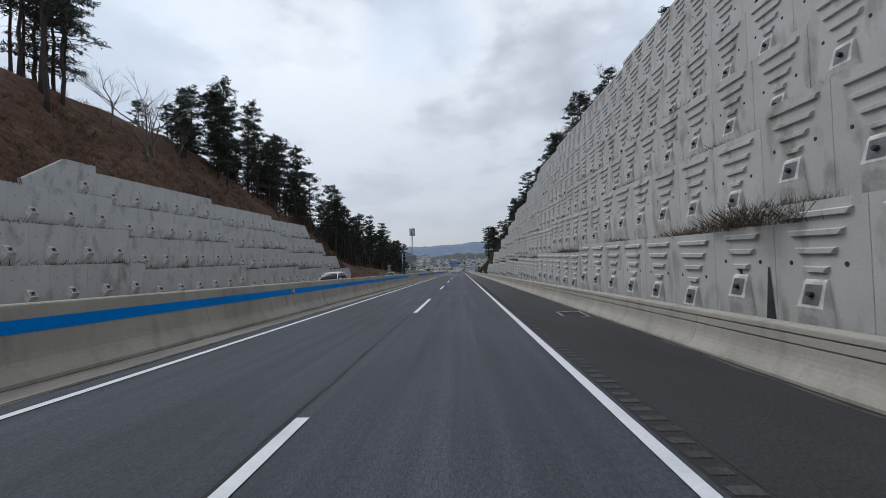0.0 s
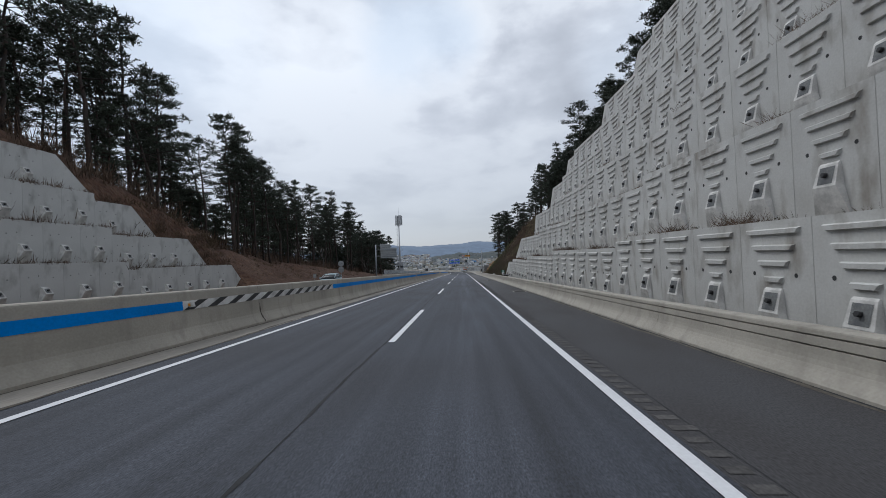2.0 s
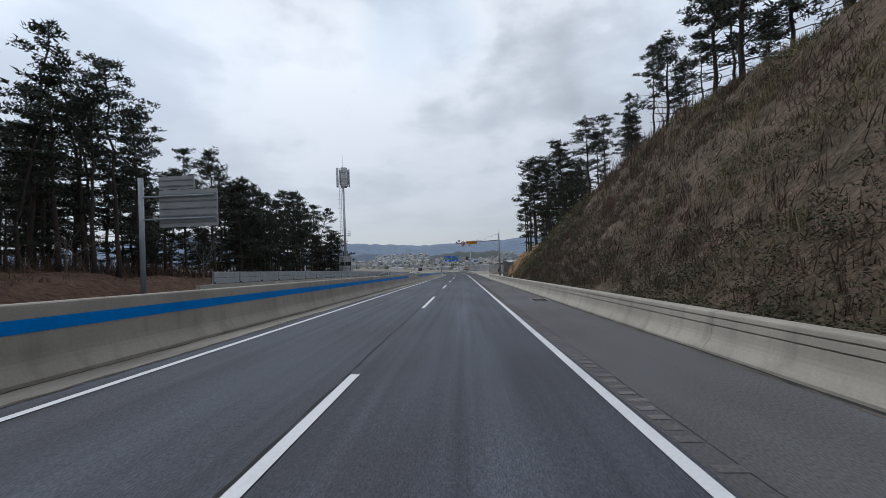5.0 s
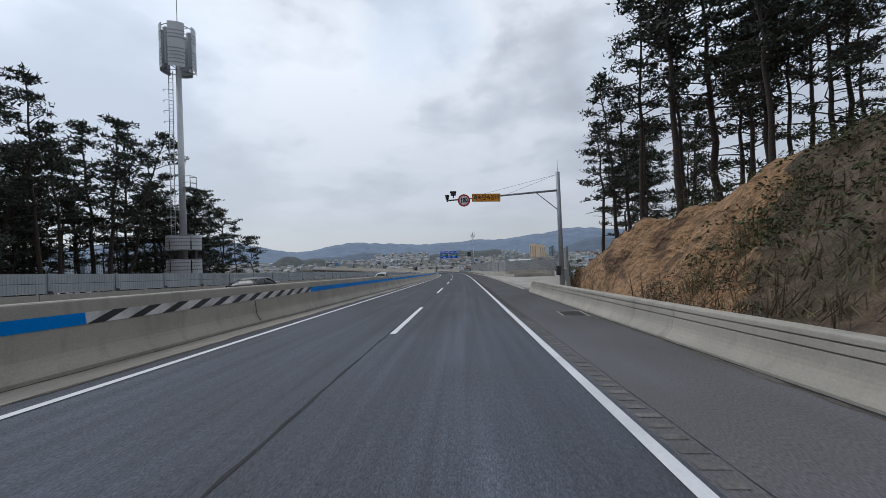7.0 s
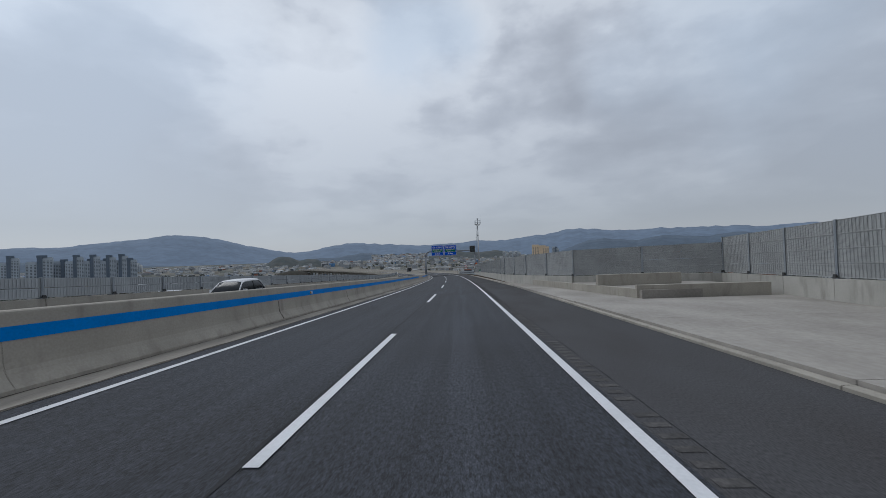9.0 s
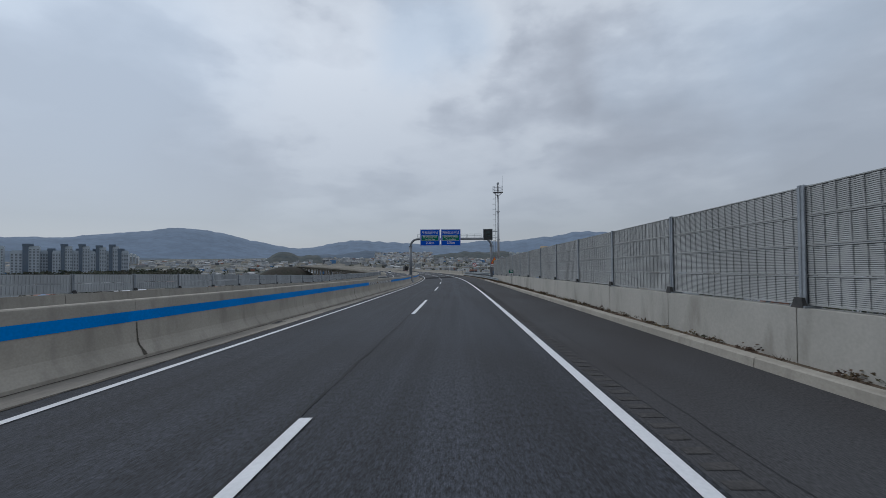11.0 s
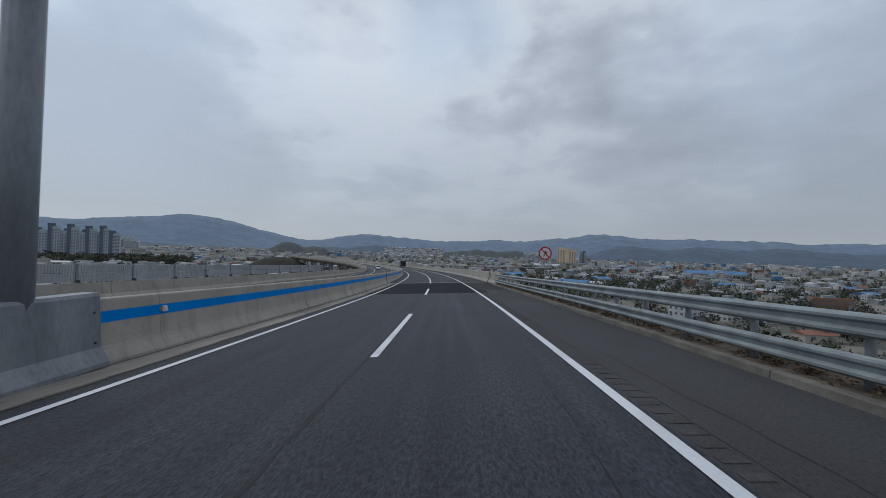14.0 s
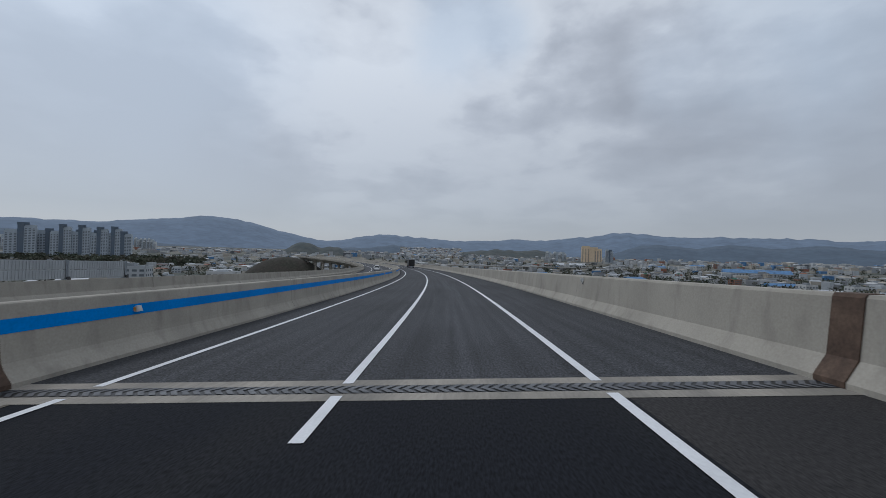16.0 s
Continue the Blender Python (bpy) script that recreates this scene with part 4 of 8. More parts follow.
def anchor(bm, z, size=0.36, foot=0.72, out=0.16, base=0.0):
    """Pale wedge-shaped block: its upper face leans back and carries a dark bearing plate with a nut."""
    h = size / 2
    rows = [(0.02, size * 0.62, z + size * 0.74), (out * 0.45, size * 0.64, z + size * 0.62), (out * 1.35, size * 0.76, z - size * 0.62), (0.02, foot / 2, base)]
    left = [bm.verts.new((-x, -w, q)) for x, w, q in rows]
    right = [bm.verts.new((-x, w, q)) for x, w, q in rows]
    for i in range(3):
        bm.faces.new((left[i], left[i + 1], right[i + 1], right[i])).material_index = 1
    for side, turn in ((left, 1), (right, -1)):
        w = side[0].co.y
        wall = [bm.verts.new((0.03, v.co.y, v.co.z)) for v in side]
        for i in range(3):
            q = (side[i], wall[i], wall[i + 1], side[i + 1])
            bm.faces.new(q[::turn]).material_index = 1
    # plate on the leaning face
    (x0, _, z0), (x1, _, z1) = rows[1], rows[2]
    d = Vector((-(x1 - x0), 0, z1 - z0)).normalized()
    n = Vector((d.z, 0, -d.x))
    c = Vector((-(x0 + x1) / 2, 0, (z0 + z1) / 2)) + n * 0.006
    y = Vector((0, 1, 0))
    ngon(bm, [c - d * h - y * h, c + d * h - y * h, c + d * h + y * h, c - d * h + y * h], 2)
    tube(bm, [c, c + n * 0.09], 0.06, 6, 3)


PW, PH = 2.305, 2.92


def panel_mesh():
    bm = bmesh.new()
    box(bm, 0, -PW / 2 + 0.007, -1.0, 0.22, PW / 2 - 0.007, PH - 0.02)
    for w, z in ((1.74, 2.57), (1.38, 2.19), (1.02, 1.82), (0.62, 1.44)):
        trapezoid(bm, 0, z, w, w - 0.16, 0.14, 0.07)
    anchor(bm, 1.0, 0.42, 1.0, 0.15)
    for y, z in ((-0.67, 1.63), (0.67, 1.63)):
        disc(bm, y, z, 0.055)
    me = bpy.data.meshes.new("panel")
    bm.normal_update()
    bm.to_mesh(me)
    bm.free()
    for k in ("panel", "anchor", "plate", "hole"):
        me.materials.append(M[k])
    return me


ROW_X = [7.28 + 1.43 * k for k in range(7)]
ROW_LAST = [31, 29, 27, 25, 24, 20, 18]     # number of the last full panel in each row
ROW_SLOPE = [7.6, 8.4, 2.6, 3.0, 2.6, 2.6, 2.6]   # length of the sloping end
FIRST = 41.27     # middle of panel 0; every sixth panel begins a level block
wall_r = thing("retaining_wall", pose(0, 0, 0), "tall stepped retaining wall of grey concrete panels with soil anchors", "retaining wall", kind="structure")
PANEL = panel_mesh()
rest_r = []
LIP_R, LIP_L = [], []     # (row, s, height of the row's top) for each panel
ROW_END = []
count = 0
for k in range(7):
    for i in range(-31, ROW_LAST[k] + 1):
        mid = FIRST + PW * i
        s = mid - PW / 2
        ref = FIRST + PW * (i - i % 6)
        top = road(ref, ROW_X[k]).z + 2.64 + 2.93 * k
        p = road(mid, ROW_X[k])
        m = pose(p.x, p.y, top - PH, 0, 0, math.degrees(heading(s)))
        LIP_R.append((k, s, top))
        if s > -2 and (k < 5 or s > 14) and count < 300:
            ob = part("panel", PANEL, None, wall_r)
            ob.matrix_world = m
            count += 1
        else:
            rest_r.append(m)
    ROW_END.append(s + PW)


def joined(name, src, mats, parent, label="", kind="stuff"):
    """Copies of one mesh joined into one object."""
    vs = np.array([v.co[:] for v in src.vertices])
    polys = [tuple(p.vertices) for p in src.polygons]
    sl = [p.material_index for p in src.polygons]
    verts, faces, slots = [], [], []
    for m in mats:
        b = len(verts)
        a = np.array(m)
        verts += (vs @ a[:3, :3].T + a[:3, 3]).tolist()
        faces += [tuple(i + b for i in f) for f in polys]
        slots += sl
    me = mesh(name, verts, faces, slots)
    for mt in src.materials:
        me.materials.append(mt)
    return tagged(part(name, me, None, parent, label), kind=kind)


def top_at(k):
    return [z for r, q, z in LIP_R if r == k][-1]


joined("panel_rest", PANEL, rest_r, wall_r, "further panels of the wall")
for k in range(7):
    loft("berm", [(ROW_X[k] + 1.3, 2.32 + 2.93 * k), (ROW_X[k] + 0.1, 2.19 + 2.93 * k)], -30, ROW_END[k], 3.0, M["scrub"], wall_r, "narrow ledge with dry weeds", closed=False)
    e, g, z = ROW_END[k], ROW_SLOPE[k], top_at(k)
    foot = road(e, ROW_X[k]).z + 2.93 * k - 0.4
    a, b, c = road(e, ROW_X[k]), road(e + 0.5, ROW_X[k]), road(e + g, ROW_X[k])
    front = [(a.x, a.y, foot), (c.x, c.y, foot), (c.x, c.y, foot + 0.35), (b.x, b.y, z - 0.03), (a.x, a.y, z - 0.02)]
    vs = front + [(x + 1.3, y, h) for x, y, h in front]
    part("end_panel", mesh("end_panel", vs, [(4, 3, 2, 1, 0), (5, 6, 7, 8, 9), (3, 4, 9, 8), (2, 3, 8, 7), (1, 2, 7, 6), (0, 5, 9, 4), (0, 1, 6, 5)]), M["panel"], wall_r, "sloping end panel")
    bm = bmesh.new()
    anchor(bm, 0.86, 0.34, 0.6, 0.12, 0.3)
    for w, h in ((0.8, 1.62), (0.5, 1.34)):
        trapezoid(bm, -0.3, h, w, w - 0.14, 0.1, 0.05)
    ob = part("end_anchor", bm, [M["panel"], M["anchor"], M["plate"], M["hole"]], wall_r, "anchor block on the sloping end panel")
    p = road(e + 1.1, ROW_X[k] - 0.002)
    ob.matrix_world = pose(p.x, p.y, z - PH)

# ---- retaining wall on the left ----
LW_, LH_ = 2.5, 2.45


def left_panel():
    bm = bmesh.new()
    box(bm, 0, -LW_ / 2 + 0.004, -1.0, 0.2, LW_ / 2 - 0.004, LH_)
    anchor(bm, 0.9, 0.30, 0.78, 0.3)
    for y, z in ((-0.6, 1.62), (0.8, 1.68), (0.25, 1.75)):
        disc(bm, y, z, 0.035)
    me = bpy.data.meshes.new("panel")
    bm.normal_update()
    bm.to_mesh(me)
    bm.free()
    for k in ("panel_left", "anchor", "plate", "hole"):
        me.materials.append(M[k])
    return me


wall_l = thing("retaining_wall", pose(0, 0, 0), "pale stepped retaining wall of stained concrete panels with soil anchors", "retaining wall", kind="structure")
LEFT = left_panel()
L_X = [-23.6 - 1.22 * k for k in range(4)]
L_LAST = [22, 20, 18, 16]
L_FIRST = [-17, -17, -17, -1]


for k in range(4):
    for i in range(L_FIRST[k], L_LAST[k] + 1):
        mid = 32.46 + LW_ * i
        top = road(32.46 + LW_ * (i - i % 6), L_X[k]).z + 2.2 + 2.46 * k
        p = road(mid, L_X[k])
        LIP_L.append((k, mid - LW_ / 2, top))
        ob = part("panel", LEFT, None, wall_l)
        ob.matrix_world = pose(p.x, p.y, top - LH_, 0, 0, math.degrees(heading(mid)) + 180)
    s = mid + LW_ / 2
    start = 32.46 + LW_ * (L_FIRST[k] - 0.5)
    e, t0 = s, top - road(s, L_X[k]).z
    vs = [road(e, L_X[k], t0 - LH_ - 0.3), road(e + 4.2, L_X[k], t0 - LH_ - 0.3), road(e, L_X[k], t0), road(e + 0.9, L_X[k], t0)]
    vs += [v + Vector((-0.3, 0, 0)) for v in vs]
    part("end_panel", mesh("end_panel", vs, [(0, 1, 3, 2), (4, 6, 7, 5), (2, 3, 7, 6), (1, 5, 7, 3), (0, 2, 6, 4), (0, 4, 5, 1)]), M["panel_left"], wall_l, "sloping end panel")
    loft("berm", [(L_X[k] - 0.08, (2.3 + 2.46 * k) - 0.45), (L_X[k] - 1.3, (2.3 + 2.46 * k) - 0.35)], start, s, 3.0, M["scrub"], wall_l, "dirty ledge between the rows", closed=False)

s0, z0 = 32.46 + LW_ * (L_FIRST[3] - 0.5), [z for r, q, z in LIP_L if r == 3][0]
vs = [road(s0, L_X[3]), road(s0 - 3.0, L_X[3])]
front = [(vs[0].x, vs[0].y, z0), (vs[0].x, vs[0].y, z0 - LH_), (vs[1].x, vs[1].y, z0 - LH_), (vs[1].x, vs[1].y, z0 - 1.9)]
part("end_panel", mesh("end_panel", front + [(x - 0.3, y, z) for x, y, z in front], [(0, 1, 2, 3), (7, 6, 5, 4), (0, 3, 7, 4), (3, 2, 6, 7), (1, 0, 4, 5), (2, 1, 5, 6)]), M["panel_left"], wall_l, "sloping first panel of the upper row")

# ---- lay-by paved with concrete ----
def sheet(name, outline, h, mat, parent=None, label="", thick=0.0):
    """A flat polygon laid out in road coordinates, with a skirt where it is thick."""
    top = [road(s, x, h) for s, x in outline]
    n = len(top)
    verts, faces = list(top), [tuple(range(n))]
    if thick:
        verts += [p - Vector((0, 0, thick)) for p in top]
        faces += [(i, i + n, (i + 1) % n + n, (i + 1) % n) for i in range(n)]
    me = mesh(name, verts, faces)
    bm = bmesh.new()
    bm.from_mesh(me)
    bmesh.ops.recalc_face_normals(bm, faces=bm.faces)
    bm.to_mesh(me)
    bm.free()
    return part(name, me, mat, parent, label)


layby = thing("lay_by", pose(0, 0, 0), "pale concrete paved lay-by between kerb and noise barrier", "pavement", kind="structure")
NB_A = [(196.6, 7.6), (205, 9.1), (214, 10.8), (226, 13.2), (240, 16.2)]
slabs = [186.0, 193.0, 199, 205, 212, 219, 226, 233]
for a, b in zip(slabs, slabs[1:]):
    fx = [float(np.interp(v, [q[0] for q in NB_A], [q[1] for q in NB_A])) for v in (a, b)]
    sheet("slab", [(a + 0.01, max(5.2, kerb_x(a) + 0.2) if a < 199 else kerb_x(a) + 0.2), (b - 0.01, kerb_x(b) + 0.2), (b - 0.01, fx[1]), (a + 0.01, fx[0])], 0.13, M["plaza"], layby, thick=0.3)
sheet("slab", [(233, 5.2), (262, 5.0), (262, 5.6), (246, 8.4), (233, 8.4)], 0.12, M["plaza"], layby, thick=0.3)


def wall_run(points, h0, h1, thick, name, mat, parent, label=""):
    for (s0, x0), (s1, x1) in zip(points, points[1:]):
        a, b = road(s0, x0), road(s1, x1)
        d = Vector((b.x - a.x, b.y - a.y, 0)).normalized()
        n = Vector((d.y, -d.x, 0)) * thick
        vs = [a + Vector((0, 0, h0)), b + Vector((0, 0, h0)), b + Vector((0, 0, h1)), a + Vector((0, 0, h1))]
        vs += [v + n for v in vs]
        me = mesh(name, vs, [(0, 3, 2, 1), (4, 5, 6, 7), (3, 7, 6, 2), (0, 1, 5, 4), (0, 4, 7, 3), (1, 2, 6, 5)])
        bm = bmesh.new()
        bm.from_mesh(me)
        bmesh.ops.recalc_face_normals(bm, faces=bm.faces)
        bm.to_mesh(me)
        bm.free()
        part(name, me, mat, parent, label)


low = thing("low_wall", pose(0, 0, 0), "stepped low concrete walls closing the lay-by", "wall", kind="structure")
wall_run([(233.0, 14.0), (233.6, 8.3), (262, 5.3)][:2], 0.0, 0.72, 0.3, "wall_face", M["concrete"], low)
wall_run([(233.6, 8.3), (252, 6.6)], 0.0, 0.55, 0.3, "wall_face", M["concrete"], low)
wall_run([(238.0, 12.6), (238.0, 7.9)], 0.3, 1.15, 0.3, "wall_face", M["concrete"], low)
sheet("fill", [(233.3, 8.4), (233.3, 14.0), (240, 15.0), (246, 8.2)], 0.5, M["plaza"], low, "pale fill behind the low wall", thick=0.5)


# ---- noise barriers ----
def slotted_panel(length, rows=4, height=0.53, cols=18):
    """One bay: cassettes of fine level louvres, each folded into shallow upright flutes."""
    bm = bmesh.new()
    cw = (length - 0.14) / (2 * cols)
    for r in range(rows):
        z = r * height
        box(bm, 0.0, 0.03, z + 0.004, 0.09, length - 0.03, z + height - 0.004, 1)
        box(bm, -0.026, 0.03, z + 0.004, 0.0, length - 0.03, z + 0.022, 0)
        box(bm, -0.026, 0.03, z + height - 0.022, 0.0, length - 0.03, z + height - 0.004, 0)
        n = 15
        pitch = (height - 0.05) / n
        for k in range(n):
            zz = z + 0.025 + k * pitch
            edge = []
            for c in range(2 * cols):
                out = 0.026 if c % 2 else 0.013
                for y in (0.07 + c * cw, 0.07 + (c + 1) * cw):
                    edge.append((bm.verts.new((-out, y, zz)), bm.verts.new((-out + 0.005, y, zz + pitch * 0.72))))
            for (p, q), (t, u) in zip(edge, edge[1:]):
                bm.faces.new((p, q, u, t)).material_index = 0
    me = bpy.data.meshes.new("sound_panel")
    bm.normal_update()
    bm.to_mesh(me)
    bm.free()
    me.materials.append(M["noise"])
    me.materials.append(M["noise_shade"])
    return me


def ribbed_panel(length, rows=2, height=0.45, cols=24):
    """One bay of pale sheet metal with upright ribs."""
    bm = bmesh.new()
    for r in range(rows):
        z = r * height
        box(bm, 0.0, 0.03, z + 0.01, 0.08, length - 0.03, z + height - 0.01, 0)
        for c in range(cols):
            y = 0.06 + (length - 0.12) * (c + 0.5) / cols
            box(bm, -0.02, y - 0.045, z + 0.05, -0.001, y + 0.02, z + height - 0.05, 0)
    me = bpy.data.meshes.new("sound_panel")
    bm.normal_update()
    bm.to_mesh(me)
    bm.free()
    me.materials.append(M["noise_pale"])
    return me


def post_mesh(h, w=0.13):
    bm = bmesh.new()
    box(bm, -w / 2, -0.065, 0, -w / 2 + 0.02, 0.065, h)
    box(bm, w / 2 - 0.02, -0.065, 0, w / 2, 0.065, h)
    box(bm, -w / 2, -0.01, 0, w / 2, 0.01, h)
    box(bm, -w / 2 - 0.08, -0.14, 0, w / 2 + 0.06, 0.14, 0.04)
    box(bm, -w / 2 - 0.05, -0.07, 0.04, -w / 2, 0.07, 0.12)
    box(bm, -w / 2 - 0.09, -0.12, 0, -w / 2 - 0.004, 0.12, 0.16, 1, top=(0.6, 0.6))
    me = bpy.data.meshes.new("post")
    bm.normal_update()
    bm.to_mesh(me)
    bm.free()
    me.materials.append(M["steel_dull"])
    me.materials.append(M["grate"])
    return me


def fence_line(points, bay, base_lo, base_hi, rows, parent, facing, row_h=0.53, cols=18, plinth=True, base=None, ribbed=False):
    """A noise barrier along a line of (s, x): posts, slotted bays and, under them, a concrete plinth."""
    places = []
    for (s0, x0), (s1, x1) in zip(points, points[1:]):
        L = (road(s1, x1) - road(s0, x0)).length
        n = max(1, round(L / bay))
        places += [(s0 + (s1 - s0) * i / n, x0 + (x1 - x0) * i / n) for i in range(n)]
    places.append(points[-1])
    pm = post_mesh(rows * row_h + 0.06)
    cache = {}
    bay_mesh = ribbed_panel if ribbed else slotted_panel
    for i, (s, x) in enumerate(places):
        lift = base(s) if base else 0.0
        p = road(s, x, base_hi + lift)
        q = road(*places[i + 1], base_hi + lift) if i + 1 < len(places) else None
        if q is not None:
            d = q - p
            turn = math.degrees(math.atan2(-d.x, d.y))
        ob = part("post", pm, None, parent)
        ob.matrix_world = pose(p.x, p.y, p.z, 0, 0, turn + (0 if facing > 0 else 180))
        if q is None:
            break
        L = round(math.hypot(d.x, d.y), 1)
        if L not in cache:
            cache[L] = bay_mesh(L, rows, row_h, cols)
        pan = part("sound_panel", cache[L], None, parent)
        o = p if facing > 0 else q
        tilt = math.degrees(math.atan2(d.z, math.hypot(d.x, d.y)))
        pan.matrix_world = pose(o.x, o.y, o.z + 0.04, 0, 0, turn + (0 if facing > 0 else 180)) @ pose(0, 0, 0, tilt * (1 if facing > 0 else -1), 0, 0)
        if plinth:
            nrm = Vector((math.cos(radians(turn)), math.sin(radians(turn)), 0)) * 0.16
            lo = base_lo - base_hi
            e = d.normalized() * 0.012
            vs = [p - nrm + Vector((0, 0, lo)) + e, q - nrm + Vector((0, 0, lo)) - e, q - nrm - e, p - nrm + e, p + nrm + Vector((0, 0, lo)) + e, q + nrm + Vector((0, 0, lo)) - e, q + nrm - e, p + nrm + e]
            part("plinth", mesh("plinth", vs, [(0, 3, 2, 1), (4, 5, 6, 7), (3, 7, 6, 2), (0, 1, 5, 4), (0, 4, 7, 3), (1, 2, 6, 5)]), M["plinth"], parent)


nb_right = thing("noise_barrier", pose(0, 0, 0), "grey slotted metal noise barrier on a stained concrete plinth", "noise barrier", kind="structure")
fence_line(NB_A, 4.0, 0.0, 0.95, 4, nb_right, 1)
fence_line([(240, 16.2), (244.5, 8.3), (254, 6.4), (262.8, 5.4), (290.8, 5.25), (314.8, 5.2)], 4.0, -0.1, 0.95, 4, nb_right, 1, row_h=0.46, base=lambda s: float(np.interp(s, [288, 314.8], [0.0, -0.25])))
nb_left = thing("noise_barrier", pose(0, 0, 0), "low pale metal noise barrier beside the opposite carriageway", "noise barrier", kind="structure")
fence_line([(150, -19.05), (200, -19.05), (260, -19.05), (330, -19.05), (397.8, -19.05)], 4.0, 0, 0.93, 2, nb_left, -1, row_h=0.46, cols=24, plinth=False, base=lambda s: float(np.interp(s, [200, 288, 400], [0.0, 0.34, 0.44])), ribbed=True)

planter = thing("verge_strip", pose(0, 0, 0), "strip of bare soil with dead weeds behind the kerb", "verge", kind="structure")
loft("soil_strip", flat_strip(0, 1.0, 0.10), 262, 371, 3.0, M["scrub"], planter, closed=False, shift=lambda s: (kerb_x(s) + 0.2, 0))

# two dark wedge-shaped gaps at the foot of the wall
for s_, w_ in ((10.35, 0.16), (11.35, 0.2)):
    vs_ = [road(s_ - w_, ROW_X[0] - 0.012, 0.3), road(s_ + w_, ROW_X[0] - 0.012, 0.3), road(s_ + 0.03, ROW_X[0] - 0.012, 1.6), road(s_ - 0.03, ROW_X[0] - 0.012, 1.6)]
    part("open_joint", mesh("open_joint", vs_, [(0, 3, 2, 1)]), M["hole"], wall_r, "dark wedge-shaped open joint")


# ---- trees ----
def pine_meshes(seed, height=13.0, bare=0.32, spread=2.6, lean=0.25, dense=0.6):
    """Trunk with limbs, and a crown of flat, ragged layers of small needle tufts with gaps between them."""
    rng = random.Random(seed)
    bm = bmesh.new()
    n = 10
    ang, bow = rng.uniform(0, 6.28), rng.uniform(-lean, lean)
    trunk = []
    for i in range(n + 1):
        f = i / n
        trunk.append(Vector((math.cos(ang) * bow * height * 0.25 * f * f + rng.gauss(0, 0.07), math.sin(ang) * bow * height * 0.25 * f * f + rng.gauss(0, 0.07), f * height)))
    tube(bm, trunk, [0.17 * (1 - 0.88 * i / n) + 0.012 for i in range(n + 1)], 7)
    tv, tf = [], []

    def tuft(c, size, count):
        for _ in range(count):
            a, e = rng.uniform(0, 6.283), rng.gauss(0.35, 0.5)
            d = Vector((math.cos(a) * math.cos(e), math.sin(a) * math.cos(e), math.sin(e)))
            w = d.cross(Vector((rng.uniform(-1, 1), rng.uniform(-1, 1), rng.uniform(-0.3, 1)))).normalized() * size * rng.uniform(0.14, 0.23)
            b = len(tv)
            o = c + Vector((rng.gauss(0, 0.13), rng.gauss(0, 0.13), rng.gauss(0, 0.05)))
            tv.extend([o - w, o + w, o + d * size * rng.uniform(0.7, 1.3)])
            tf.append((b, b + 1, b + 2))

    def at(f):
        g = f * n
        i = min(int(g), n - 1)
        return trunk[i].lerp(trunk[i + 1], g - i)

    def bough(p, a, reach, rise, droop, r, leafy):
        pts = [p]
        segs = 3
        kink = rng.uniform(-0.5, 0.5)
        for k in range(1, segs + 1):
            q = k / segs
            aa = a + kink * q
            pts.append(p + Vector((math.cos(aa) * reach * q + rng.uniform(-0.07, 0.07), math.sin(aa) * reach * q + rng.uniform(-0.07, 0.07), reach * q * rise - droop * reach * q * q + rng.uniform(-0.06, 0.06))))
        tube(bm, pts, [r * (1 - 0.8 * k / segs) + 0.007 for k in range(segs + 1)], 3, caps=False)
        if not leafy:
            return
        # side sprays, each a small flat pad of tufts
        for k in range(int(3 + 3.6 * reach * dense)):
            q = rng.uniform(0.35, 1.0) ** 0.75
            i = min(int(q * segs), segs - 1)
            c = pts[i].lerp(pts[i + 1], q * segs - i)
            side = rng.choice((-1, 1)) * rng.uniform(0.05, 0.42) * reach * (1.15 - 0.75 * q)
            c = c + Vector((-math.sin(a) * side, math.cos(a) * side, rng.uniform(-0.05, 0.16) + abs(side) * 0.12))
            for _ in range(3):
                tuft(c + Vector((rng.gauss(0, 0.22), rng.gauss(0, 0.22), rng.gauss(0.05, 0.08))), rng.uniform(0.22, 0.36), 5)

    f = bare
    while f < 0.97:
        u = (f - bare) / (1 - bare)
        base = rng.uniform(0, 6.283)
        whorl = rng.choice((2, 2, 3, 3))
        lean_out = rng.uniform(0.75, 1.15)
        for w in range(whorl):
            a = base + 6.283 * w / whorl + rng.gauss(0, 0.35)
            reach = spread * (0.5 + 0.5 * math.sin(min(1.0, 0.3 + u * 0.7) * math.pi) ** 0.7) * rng.uniform(0.4, 1.3) * (1 - 0.5 * u * u) * lean_out
            bough(at(f), a, reach, rng.uniform(-0.02, 0.25) + 0.45 * u, 0.16 * (1 - u), 0.055 * (1 - u * 0.6), not (u < 0.2 and rng.random() < 0.55))
        f += rng.uniform(0.036, 0.085) * (1 - 0.4 * u)
    # a few dead stubs under the crown
    for _ in range(4):
        bough(at(rng.uniform(bare * 0.55, bare)), rng.uniform(0, 6.283), rng.uniform(0.4, 1.3), rng.uniform(-0.2, 0.3), 0.1, 0.025, False)
    for _ in range(int(16 * dense)):
        tuft(trunk[-1] + Vector((rng.gauss(0, 0.28), rng.gauss(0, 0.28), rng.uniform(-0.8, 0.2))), 0.36, 12)
    me = bpy.data.meshes.new("trunk")
    bm.to_mesh(me)
    bm.free()
    me.materials.append(M["bark"])
    cr = mesh("crown", tv, tf)
    cr.materials.append(M["needles"])
    return me, cr


